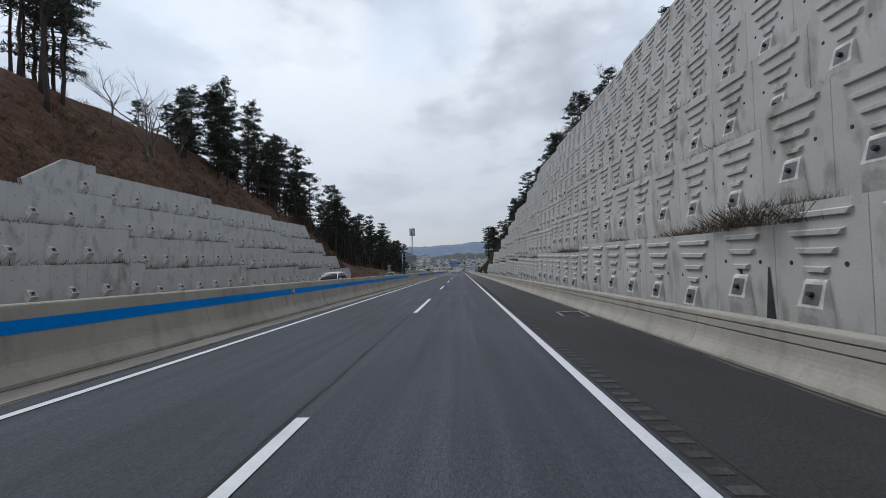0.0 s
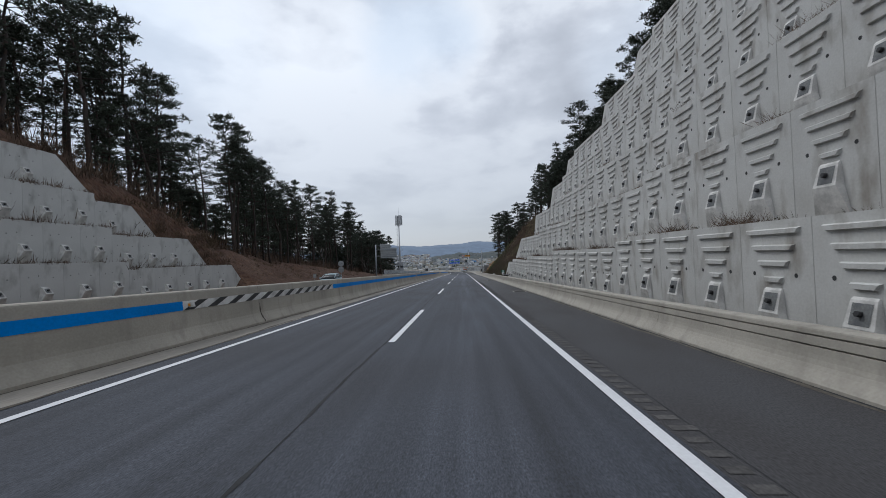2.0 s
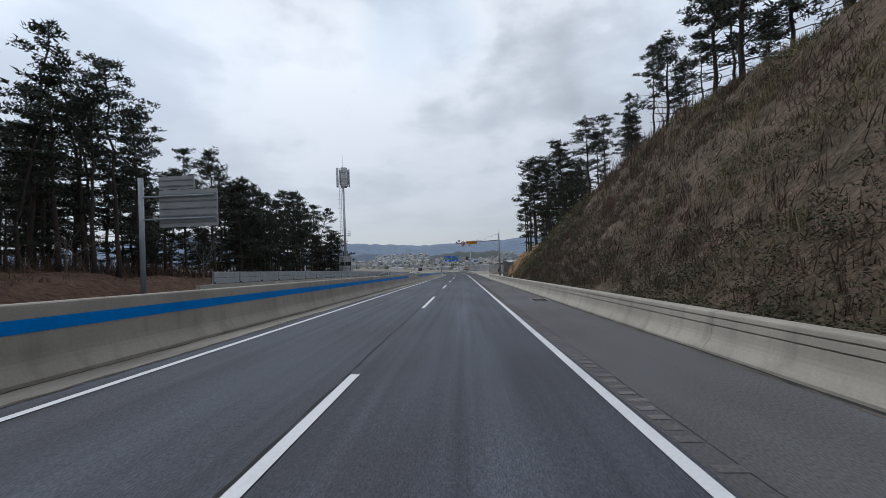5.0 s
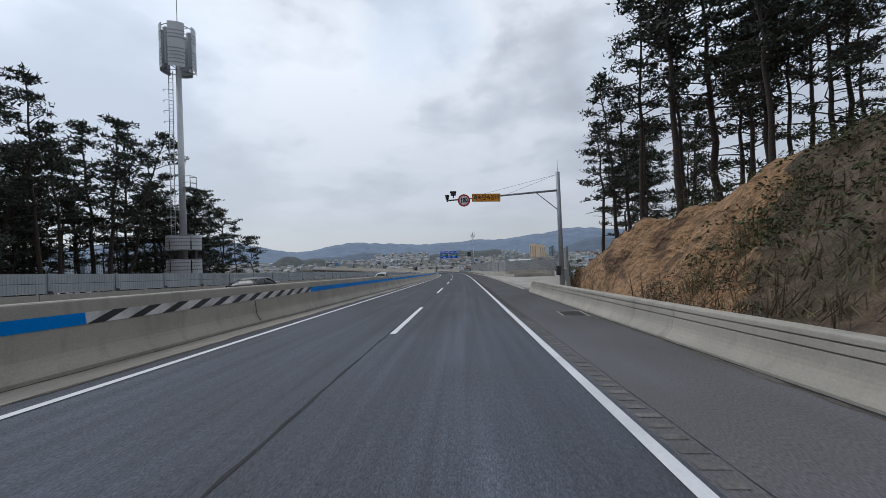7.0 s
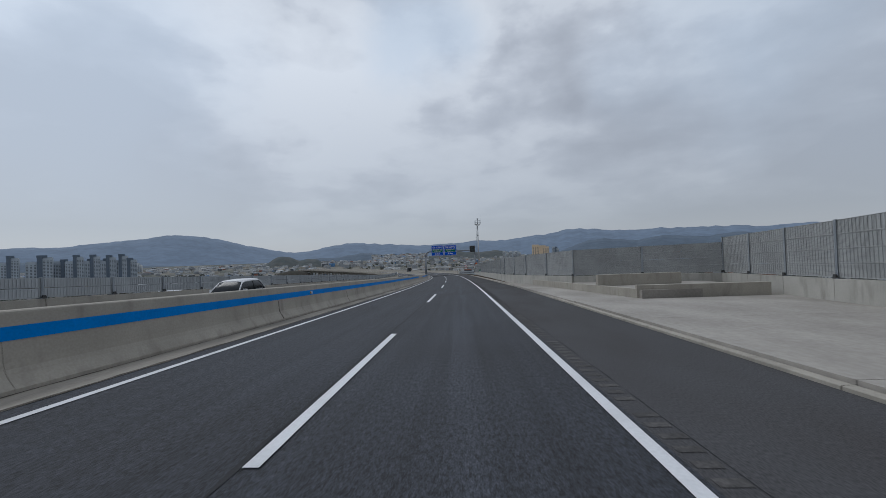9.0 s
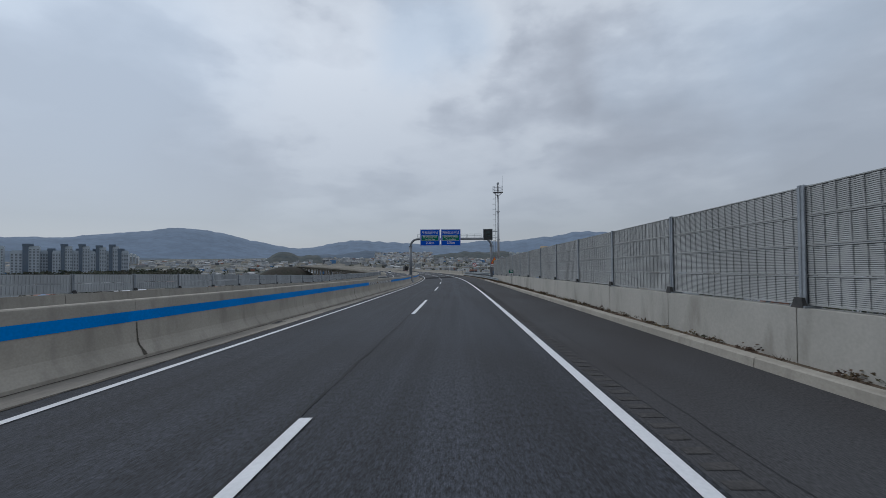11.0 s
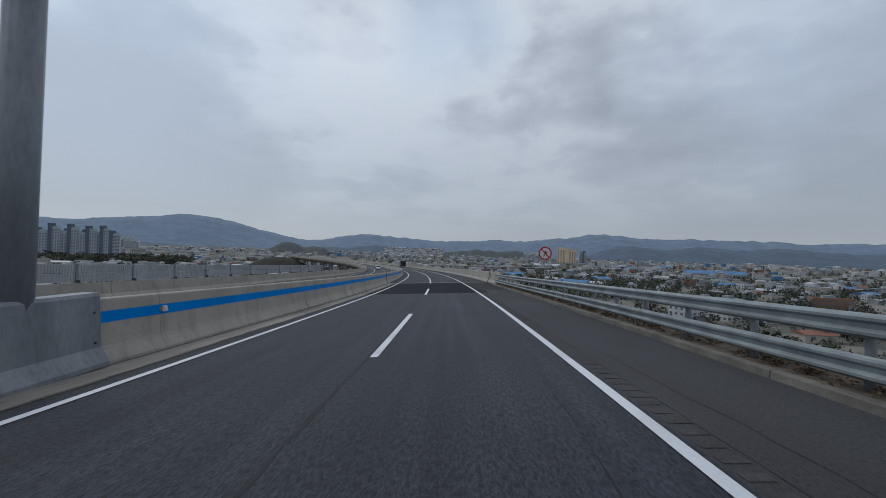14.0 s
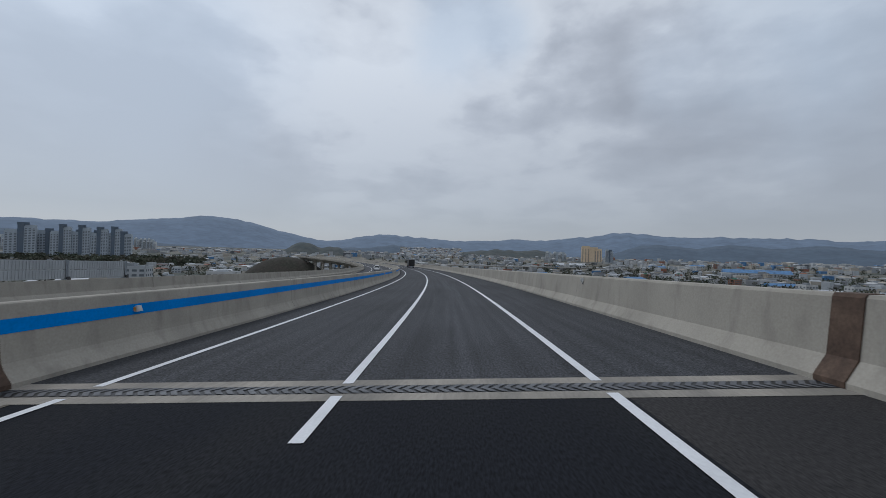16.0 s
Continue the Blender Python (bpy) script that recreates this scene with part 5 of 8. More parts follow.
def bare_meshes(seed, height=9.0):
    """A leafless broad-leaved tree of forking twigs."""
    rng = random.Random(seed)
    trunk_bm, twig_bm = bmesh.new(), bmesh.new()

    def grow(p, d, length, r, depth):
        q = p + d * length * 0.5 + Vector((rng.uniform(-0.1, 0.1), rng.uniform(-0.1, 0.1), 0)) * length * 0.3
        e = p + d * length
        tube(trunk_bm if depth < 2 else twig_bm, [p, q, e], [r, r * 0.8, r * 0.6], 5 if depth < 2 else 3, caps=False)
        if depth == 5:
            return
        for _ in range(rng.choice((2, 3, 3)) if depth else 4):
            nd = (d + Vector((rng.gauss(0, 0.42), rng.gauss(0, 0.42), rng.uniform(-0.1, 0.35)))).normalized()
            grow(e if rng.random() < 0.7 else q, nd, length * rng.uniform(0.58, 0.82), r * 0.55, depth + 1)

    grow(Vector((0, 0, 0)), Vector((0, 0, 1)), height * 0.3, 0.11, 0)
    out = []
    for nm, b in (("trunk", trunk_bm), ("crown", twig_bm)):
        me = bpy.data.meshes.new(nm)
        b.to_mesh(me)
        b.free()
        me.materials.append(M["twig"])
        out.append(me)
    return out


PINE_KINDS = [(11, 14.5, 0.46, 2.7, 0.3, 0.8), (17, 15.0, 0.52, 2.5, 0.4, 0.75), (18, 15.5, 0.48, 2.4, 0.7, 0.7), (13, 15.5, 0.5, 2.9, 0.5, 0.7), (12, 13.0, 0.30, 3.2, 0.3, 0.85), (14, 12.0, 0.22, 3.1, 0.3, 0.85), (15, 14.0, 0.46, 3.9, 0.9, 0.8), (16, 9.5, 0.12, 2.6, 0.3, 0.85)]
PINES = [(*pine_meshes(*k), k[1]) for k in PINE_KINDS]
BARES = [bare_meshes(21, 9.0), bare_meshes(22, 7.5)]


def plant(kind, s, x, scale, rng, lower=0.25, tall=False, top=None):
    """A tree on the slope; top: the height over the road that its crown reaches."""
    p = road(s, x)
    z = float(land(p.x, p.y)) - lower
    pine = kind == "pine"
    stock = PINES[:4] if tall else PINES if pine else BARES
    if top is not None:
        want = max(5.0, p.z + top - z)
        stock = [q for q in stock if 0.75 < want / q[2] < 1.3] or [min(stock, key=lambda q: abs(want - q[2]))]
    trunk, crown, *size = rng.choice(stock)
    girth = scale
    if top is not None:
        scale = want / size[0]
        girth = min(scale, 1.25) * rng.uniform(0.85, 1.15)
    else:
        scale *= rng.uniform(0.92, 1.08)
    label = rng.choice(["tall dark pine with a bare trunk on the slope", "dark green pine with layered branches", "slender pine with an uneven dark crown"]) if pine else rng.choice(["leafless grey tree with fine twigs", "bare spring tree without leaves"])
    t = thing("pine_tree" if pine else "bare_tree", pose(p.x, p.y, z, rng.uniform(-2, 2), rng.uniform(-2, 2), rng.uniform(0, 360)) @ Matrix.Diagonal((girth, girth, scale, 1)), label, "tree", "pines along the cutting" if pine else "bare trees along the cutting")
    part("trunk", trunk, None, t)
    part("crown", crown, None, t)
    return t


def left_canopy(s):
    """How high the wood on the left stands over the road."""
    return float(np.interp(s, [30, 40, 46, 54, 60, 80, 92, 105, 115, 121, 127, 133, 150, 160, 175, 190, 200, 206, 211, 216, 221, 227], [22, 25, 21.5, 23.5, 29, 29, 28, 23, 21, 17.5, 16.5, 20, 21.5, 18, 17, 16.5, 17.5, 15.5, 14.5, 11.5, 9.0, 7.5]))


def right_canopy(s):
    """How high the wood on the right stands over the road."""
    return float(np.interp(s, [40, 48, 60, 80, 95, 106, 115, 140, 150, 160, 170, 176, 181, 184, 188, 192, 197, 205, 215, 222, 230], [25.5, 27, 29, 30, 29, 27.5, 26, 26, 25, 24, 22.5, 20.5, 18.5, 16, 19, 21, 21, 18.5, 17, 16, 11]))


def shoulder(s):
    """Distance from the road at which the right slope meets the hill's shoulder."""
    return float(np.interp(s, [60, 112, 120, 140, 160, 168, 175, 185, 195, 205], [18.5, 18.5, 19.2, 18, 18.3, 16.5, 14.2, 12.2, 11.8, 12.5]))


rng = random.Random(77)
# left hillside: a ragged front row, then the wood behind it
for s0, s1, step, xa, xb in ((50, 80, 1.6, -32, -38), (80, 98, 1.5, -31.5, -42), (98, 150, 1.5, -29, -42), (150, 176, 1.6, -26.5, -40), (176, 226, 2.3, -27, -38)):
    s = s0
    while s < s1:
        at = s + rng.uniform(-1, 1)
        x = rng.uniform(xa, xb) if rng.random() < 0.6 else xa + rng.uniform(-3.0, 0)
        plant("pine", at, x, 1.0, rng, top=left_canopy(at) * rng.choice((1.0, 0.96, 0.9, 0.82, 0.7)) * (0.35 - 0.65 * x / 32))
        s += step
for s, x, sc in ((42.5, -31.5, 1.6), (44.5, -32.5, 1.35), (41, -34, 1.1), (47, -31.5, 0.8), (123, -30, 1.0), (126, -34, 1.2), (132, -28, 0.7), (146, -27, 0.7), (160, -26, 0.7), (176, -26, 0.6)):
    plant("bare", s, x, sc, rng)
for s in (34, 35.5, 37, 38.5, 40, 36, 39, 33, 34.7, 36.4, 38, 41):
    plant("pine", s, -s * rng.uniform(0.92, 1.06) - 1.0, rng.uniform(0.9, 1.1), rng)
for s in np.arange(84, 172, 2.6):
    plant("pine", float(s), rng.uniform(-40, -56), 1.0, rng, top=left_canopy(float(s)) * rng.uniform(0.8, 1.0))
# the younger, low-branched growth that closes the wood below
for s in np.arange(82, 222, 1.5):
    at = float(s) + rng.uniform(-0.6, 0.6)
    plant("pine", at, rng.uniform(-30.5, -44), 1.0, rng, top=left_canopy(at) * rng.uniform(0.4, 0.72))
for s in np.arange(52, 82, 1.7):
    plant("pine", float(s), rng.uniform(-33.5, -42), 1.0, rng, top=left_canopy(float(s)) * rng.uniform(0.72, 0.85))
for s in np.arange(178, 214, 2.4):
    at = float(s) + rng.uniform(-0.8, 0.8)
    plant("pine", at, rng.uniform(-28.5, -35), 1.0, rng, top=left_canopy(at) * rng.uniform(0.55, 0.9))
# right hillside
for s0, s1, step, deep in ((42, 64, 5.5, 4), (64, 100, 2.2, 6), (100, 150, 2.2, 9), (150, 180, 2.0, 10), (180, 206, 1.5, 13)):
    s = s0
    while s < s1:
        at = s + rng.uniform(-1, 1)
        plant("pine", at, shoulder(at) + 0.6 + deep * rng.random() ** 1.5, 1.0, rng, tall=s > 150, top=right_canopy(at) * rng.choice((1.0, 0.96, 0.9, 0.82)))
        s += step
for s, x in ((209, 18.5), (212.5, 19.5), (215, 21.5), (218, 19.5), (221, 23), (222.5, 20.5), (211, 24), (216, 26), (208, 22), (213, 18.3)):
    plant("pine", s, x, 1.0, rng, tall=True, top=right_canopy(s) * rng.uniform(0.8, 1.0))
for s in (*np.arange(108, 142, 1.5), 158, 166, 172, 178, 184, 191):
    at = float(s) + rng.uniform(-1, 1)
    plant("pine", at, shoulder(at) + rng.uniform(0.2, 4.0), 1.0, rng, top=right_canopy(at) * rng.uniform(0.78, 1.05))
for s, x, sc in ((52, 18.6, 0.75), (57, 18.8, 0.6), (72, 18.8, 0.8), (75, 19.5, 0.7), (92, 19, 0.6), (128, 19.5, 0.6), (158, 19, 0.6), (176, 15, 0.5)):
    plant("bare", s, x, sc, rng)


# ---- low growth ----
def tuft_field(name, spots, mat, label, blades=16, size=0.5, seed=3, width=0.05):
    rng = random.Random(seed)
    v, f = [], []
    for (x, y, z), k in spots:
        for _ in range(blades):
            a, e = rng.uniform(0, 6.283), rng.uniform(0.5, 1.45)
            d = Vector((math.cos(a) * math.cos(e), math.sin(a) * math.cos(e), math.sin(e)))
            l = size * k * rng.uniform(0.5, 1.2)
            w = Vector((-math.sin(a), math.cos(a), 0)) * width * k * rng.uniform(0.6, 1.4)
            o = Vector((x + rng.gauss(0, 0.18 * k), y + rng.gauss(0, 0.18 * k), z - 0.05))
            b = len(v)
            v.extend([o - w, o + w, o + d * l * 0.7 + w * 0.6 - Vector((0, 0, 0.02)), o + d * l])
            f.append((b, b + 1, b + 2, b + 3))
    ob = part(name, mesh(name, v, f), mat)
    return tagged(ob, label, "weeds" if "weed" in name else "shrubs", kind="stuff")


rng = random.Random(9)
ledge = []
for k, s, z in LIP_R:
    for _ in range(3):
        if s > -4 and rng.random() < (0.4 if k < 2 else 0.25):
            p = road(s + rng.uniform(0, PW), ROW_X[k] + rng.uniform(0.22, 0.9))
            ledge.append(((p.x, p.y, z - 0.06), rng.uniform(0.4, 1.1)))
lip = []
for k, s, z in LIP_L:
    patch = 0.72 + 0.9 * noise.noise(Vector((s * 0.21, k * 3.7, 0)))
    for _ in range(9):
        if rng.random() < patch:
            p = road(s + rng.uniform(0, LW_), L_X[k] - rng.uniform(0.12, 0.4))
            lip.append(((p.x, p.y, z - 0.04), rng.uniform(0.4, 1.1) * (1.5 if rng.random() < 0.15 else 0.85)))
for s in np.arange(263, 330, 0.5):
    p = road(s, kerb_x(s) + rng.uniform(0.35, 0.85), 0.12)
    if rng.random() < 0.6:
        ledge.append((tuple(p), rng.uniform(0.2, 0.55)))
tuft_field("ledge_weeds", lip, M["brush"], "dark dead weeds along the pale wall's ledges", 30, 0.42, 13, 0.012)
tuft_field("ledge_weeds", ledge, M["grass_dark"], "dry brown weeds on the wall ledges", 24, 0.36, 3, 0.005)
slope, green = [], []
for _ in range(1700):
    s, x = rng.uniform(110, 200), rng.uniform(7.6, 20)
    p = road(s, x)
    z = float(land(p.x, p.y))
    if rng.random() < 0.4 and noise.noise(Vector((p.x * 0.2, p.y * 0.2, 7))) > 0.1 and z - p.z > 0.3:
        green.append(((p.x, p.y, z), rng.uniform(0.3, 0.8)))
for _ in range(2600):
    s, x = rng.uniform(-5, 195), rng.uniform(-40, -22)
    p = road(s, x)
    z = float(land(p.x, p.y))
    if z - p.z > 0.3:
        slope.append(((p.x, p.y, z), rng.uniform(0.5, 1.2)))
tuft_field("slope_shrubs", slope, M["grass_dark"], "brown dead grass and scrub on the cutting's slopes", 18, 0.46, 4, 0.012)
brush = []
for _ in range(12):
    s, x = rng.uniform(174, 186), 6.8 + 2 * rng.random() ** 2
    p = road(s, x)
    brush.append(((p.x, p.y, float(land(p.x, p.y))), rng.uniform(0.8, 1.9)))
for _ in range(1500):
    s, x = rng.uniform(70, 212), rng.uniform(-50, -28.5)
    p = road(s, x)
    brush.append(((p.x, p.y, float(land(p.x, p.y))), rng.uniform(1.4, 3.4)))
for _ in range(420):
    s, x = rng.uniform(150, 226), rng.uniform(15.5, 28)
    p = road(s, x)
    brush.append(((p.x, p.y, float(land(p.x, p.y))), rng.uniform(1.2, 2.8)))
tuft_field("slope_shrubs", brush, M["brush"], "dark leafless brush at the slope's foot", 24, 0.75, 6, 0.012)


def leaf_field(name, spots, mat, label, leaves=34, leaf=0.09, seed=1):
    """Low shrubs: each a loose heap of small leaf blades."""
    r = random.Random(seed)
    v, f = [], []
    for (x, y, z), k in spots:
        for _ in range(leaves):
            a = r.uniform(0, 6.283)
            d = k * r.random() ** 0.6
            o = Vector((x + d * math.cos(a), y + d * math.sin(a), z + 0.75 * (k - d) * r.random() + 0.04))
            p = Vector((r.uniform(-1, 1), r.uniform(-1, 1), r.uniform(-0.6, 0.6))).normalized() * leaf * r.uniform(0.6, 1.5)
            q = p.cross(Vector((r.uniform(-1, 1), r.uniform(-1, 1), r.uniform(-1, 1)))).normalized() * leaf * r.uniform(0.3, 0.7)
            b = len(v)
            v.extend([o - p, o - q, o + p, o + q])
            f.append((b, b + 1, b + 2, b + 3))
    return tagged(part(name, mesh(name, v, f), mat), label, "shrubs", kind="stuff")


# a soft mat of long dead grass: reddish low down, tan and olive towards the crest
red, tan = [], []
for _ in range(11000):
    s, x = rng.uniform(104, 181), rng.uniform(7.4, 21)
    p = road(s, x)
    z = float(land(p.x, p.y))
    if z - p.z < 0.2 or s < 115 and x < 10:
        continue
    pale = noise.noise(Vector((p.x * 0.3, p.y * 0.3, 11))) + 0.07 * (x - 13.5) - 0.016 * (s - 138)
    (tan if pale > 0.05 or s > 171 else red).append(((p.x, p.y, z), rng.uniform(0.6, 1.5)))
tuft_field("slope_shrubs", red, M["grass_red"], "long matted reddish dead grass on the cutting's slope", 10, 0.5, 41, 0.013)
tuft_field("slope_shrubs", tan, M["grass_tan"], "long tan dead grass along the slope's crest", 10, 0.5, 42, 0.013)
thicket = []
for _ in range(5600):
    s, x = rng.uniform(115, 184), 7.0 + 13 * rng.random() ** 1.6
    if s > 176 and rng.random() < 0.6:
        continue
    p = road(s, x)
    z = float(land(p.x, p.y))
    if z - p.z > 0.1 and noise.noise(Vector((p.x * 0.22, p.y * 0.22, 3))) > (-0.3 if x < 9.5 else -0.1 if x < 12.5 else 0.2):
        thicket.append(((p.x, p.y, z), rng.uniform(0.3, 0.8)))
leaf_field("slope_shrubs", thicket, M["thicket"], "dense dark green undergrowth on the cutting's slope", 36, 0.044, 61)
strip = []
for _ in range(520):
    s = rng.uniform(300, 371)
    p = road(s, kerb_x(s) + rng.uniform(0.25, 1.2), 0.08)
    strip.append(((p.x, p.y, p.z), rng.uniform(0.1, 0.32)))
for _ in range(700):
    s = rng.uniform(262, 318)
    p = road(s, kerb_x(s) + 0.3 + 0.75 * rng.random() ** 0.6, 0.08)
    if noise.noise(Vector((s * 0.5, 2, 0))) > -0.35:
        strip.append(((p.x, p.y, p.z), rng.uniform(0.08, 0.26)))
leaf_field("verge_weeds", strip[::2], M["grass"], "dry yellow weeds under the guardrail", 22, 0.035, 71)
leaf_field("verge_weeds", strip[1::2], M["brush"], "dead brown weeds under the guardrail", 22, 0.035, 72)
young = []
for _ in range(170):
    s, x = rng.uniform(174, 205), rng.uniform(10.5, 19)
    p = road(s, x)
    z = float(land(p.x, p.y))
    if z - p.z > 0.6:
        young.append(((p.x, p.y, z + rng.uniform(0, 1.2)), rng.uniform(0.5, 1.1)))
for _ in range(240):
    s, x = rng.uniform(162, 182), rng.uniform(8.2, 15)
    p = road(s, x)
    young.append(((p.x, p.y, float(land(p.x, p.y)) + rng.uniform(0, 0.5)), rng.uniform(0.4, 0.9)))
leaf_field("slope_shrubs", young, M["bush"], "fresh green young growth between the pines", 40, 0.07, 63)
hang = []
for s in np.arange(-6, 92, 0.045):
    p = road(s, -24.9 - 8.5 * rng.random() ** 1.6 * (1 if s < 62 else 0.35))
    hang.append(((p.x, p.y, float(land(p.x, p.y))), rng.uniform(0.5, 1.4)))
tuft_field("slope_shrubs", hang[::2], M["grass_dark"], "dry grass hanging over the top of the wall", 22, 0.62, 8, 0.018)
tuft_field("slope_shrubs", hang[1::2], M["brush"], "dark dead scrub over the top of the wall", 22, 0.58, 18, 0.018)
tangle = []
for k in range(6):
    s = 3.0 + 2.3 * k
    lips = [(q, z) for r, q, z in LIP_R if r == k]
    while s < ROW_END[k] - 3:
        for _ in range(rng.randint(4, 12)):
            at = s + rng.gauss(0, 0.7)
            z = max((q, z) for q, z in lips if q <= at)[1]
            p = road(at, ROW_X[k] + rng.uniform(0.2, 0.7))
            tangle.append(((p.x, p.y, z - 0.05), rng.uniform(0.4, 1.0)))
        s += rng.uniform(3.0, 13.0)
tuft_field("ledge_weeds", tangle, M["brush"], "dark tangles of leafless weeds on the wall ledges", 36, 0.6, 12, 0.004)
leaf_field("ledge_weeds", [(p, 0.28 * k + 0.1) for p, k in tangle], M["brush"], "dead leaves caught in the weeds on the ledges", 36, 0.022, 64)
leaf_field("ledge_weeds", [(p, 0.3 * k) for p, k in ledge[::3]], M["thicket"], "small green weeds on the wall ledges", 24, 0.028, 65)
leaf_field("slope_shrubs", green, M["bush"], "fresh green shrubs among the scrub", 60, 0.045, 5)
for s, x, h in ((10.2, 7.75, 2.62), (11.6, 7.8, 2.62)):
    p = road(s, x, h)
    tuft_field("ledge_weeds", [((p.x + rng.gauss(0, 0.5), p.y + rng.gauss(0, 0.6), p.z), rng.uniform(0.8, 1.6)) for _ in range(14)], M["grass_dark"], "tangle of brown weeds hanging over the wall's ledge", 110, 0.5, int(s), 0.004)


# ---- lettering ----
def lettering(name, text, size, mat, parent, m, align="CENTER", sx=1.0, fat=0.0):
    """Text of the built-in face, as a thin mesh."""
    cu = bpy.data.curves.new(name, "FONT")
    cu.body, cu.size, cu.align_x, cu.align_y, cu.extrude, cu.offset = text, size, align, "CENTER", 0.002, fat
    cu.resolution_u = 3
    tmp = bpy.data.objects.new(name, cu)
    scene.collection.objects.link(tmp)
    dg = bpy.context.evaluated_depsgraph_get()
    me = bpy.data.meshes.new_from_object(tmp.evaluated_get(dg))
    bpy.data.objects.remove(tmp)
    me.materials.clear()
    me.materials.append(mat)
    ob = part(name, me, None, parent)
    ob.matrix_local = m @ Matrix.Diagonal((sx, 1, 1, 1))
    return ob


FACE = pose(0, 0, 0, 90, 0, 0)   # lies in the x-z plane and faces -y, towards oncoming drivers


def rounded(w, h, r, n=5):
    pts = []
    for cx, cz, a0 in ((w / 2 - r, h / 2 - r, 0), (-w / 2 + r, h / 2 - r, 90), (-w / 2 + r, -h / 2 + r, 180), (w / 2 - r, -h / 2 + r, 270)):
        for k in range(n + 1):
            a = radians(a0 + 90 * k / n)
            pts.append((cx + r * math.cos(a), cz + r * math.sin(a)))
    return pts


def slab_xz(bm, pts, y0, y1, slot=0):
    """A plate of outline (x, z) between two depths."""
    a = [bm.verts.new((x, y0, z)) for x, z in pts]
    b = [bm.verts.new((x, y1, z)) for x, z in pts]
    bm.faces.new(a).material_index = slot
    bm.faces.new(b[::-1]).material_index = slot
    n = len(pts)
    for i in range(n):
        bm.faces.new((a[(i + 1) % n], a[i], b[i], b[(i + 1) % n])).material_index = slot


def ring_xz(bm, outer, inner, y, slot=0):
    a, b = [bm.verts.new((x, y, z)) for x, z in outer], [bm.verts.new((x, y, z)) for x, z in inner]
    n = len(a)
    for i in range(n):
        bm.faces.new((a[i], a[(i + 1) % n], b[(i + 1) % n], b[i])).material_index = slot


def circle(r, n=32, cx=0, cz=0):
    return [(cx + r * math.cos(2 * math.pi * k / n), cz + r * math.sin(2 * math.pi * k / n)) for k in range(n)]


def plate(name, pts, y0, y1, mat, parent, label="", at=None):
    bm = bmesh.new()
    slab_xz(bm, pts, y0, y1)
    ob = part(name, bm, mat, parent, label)
    if at is not None:
        ob.matrix_local = at
    return ob


def rim(name, outer, inner, y, mat, parent, at=None):
    bm = bmesh.new()
    ring_xz(bm, outer, inner, y)
    ob = part(name, bm, mat, parent)
    if at is not None:
        ob.matrix_local = at
    return ob


def tubes(name, runs, mat, parent, label="", n=8):
    bm = bmesh.new()
    for pts, r in runs:
        tube(bm, pts, r, n)
    return part(name, bm, mat, parent, label)


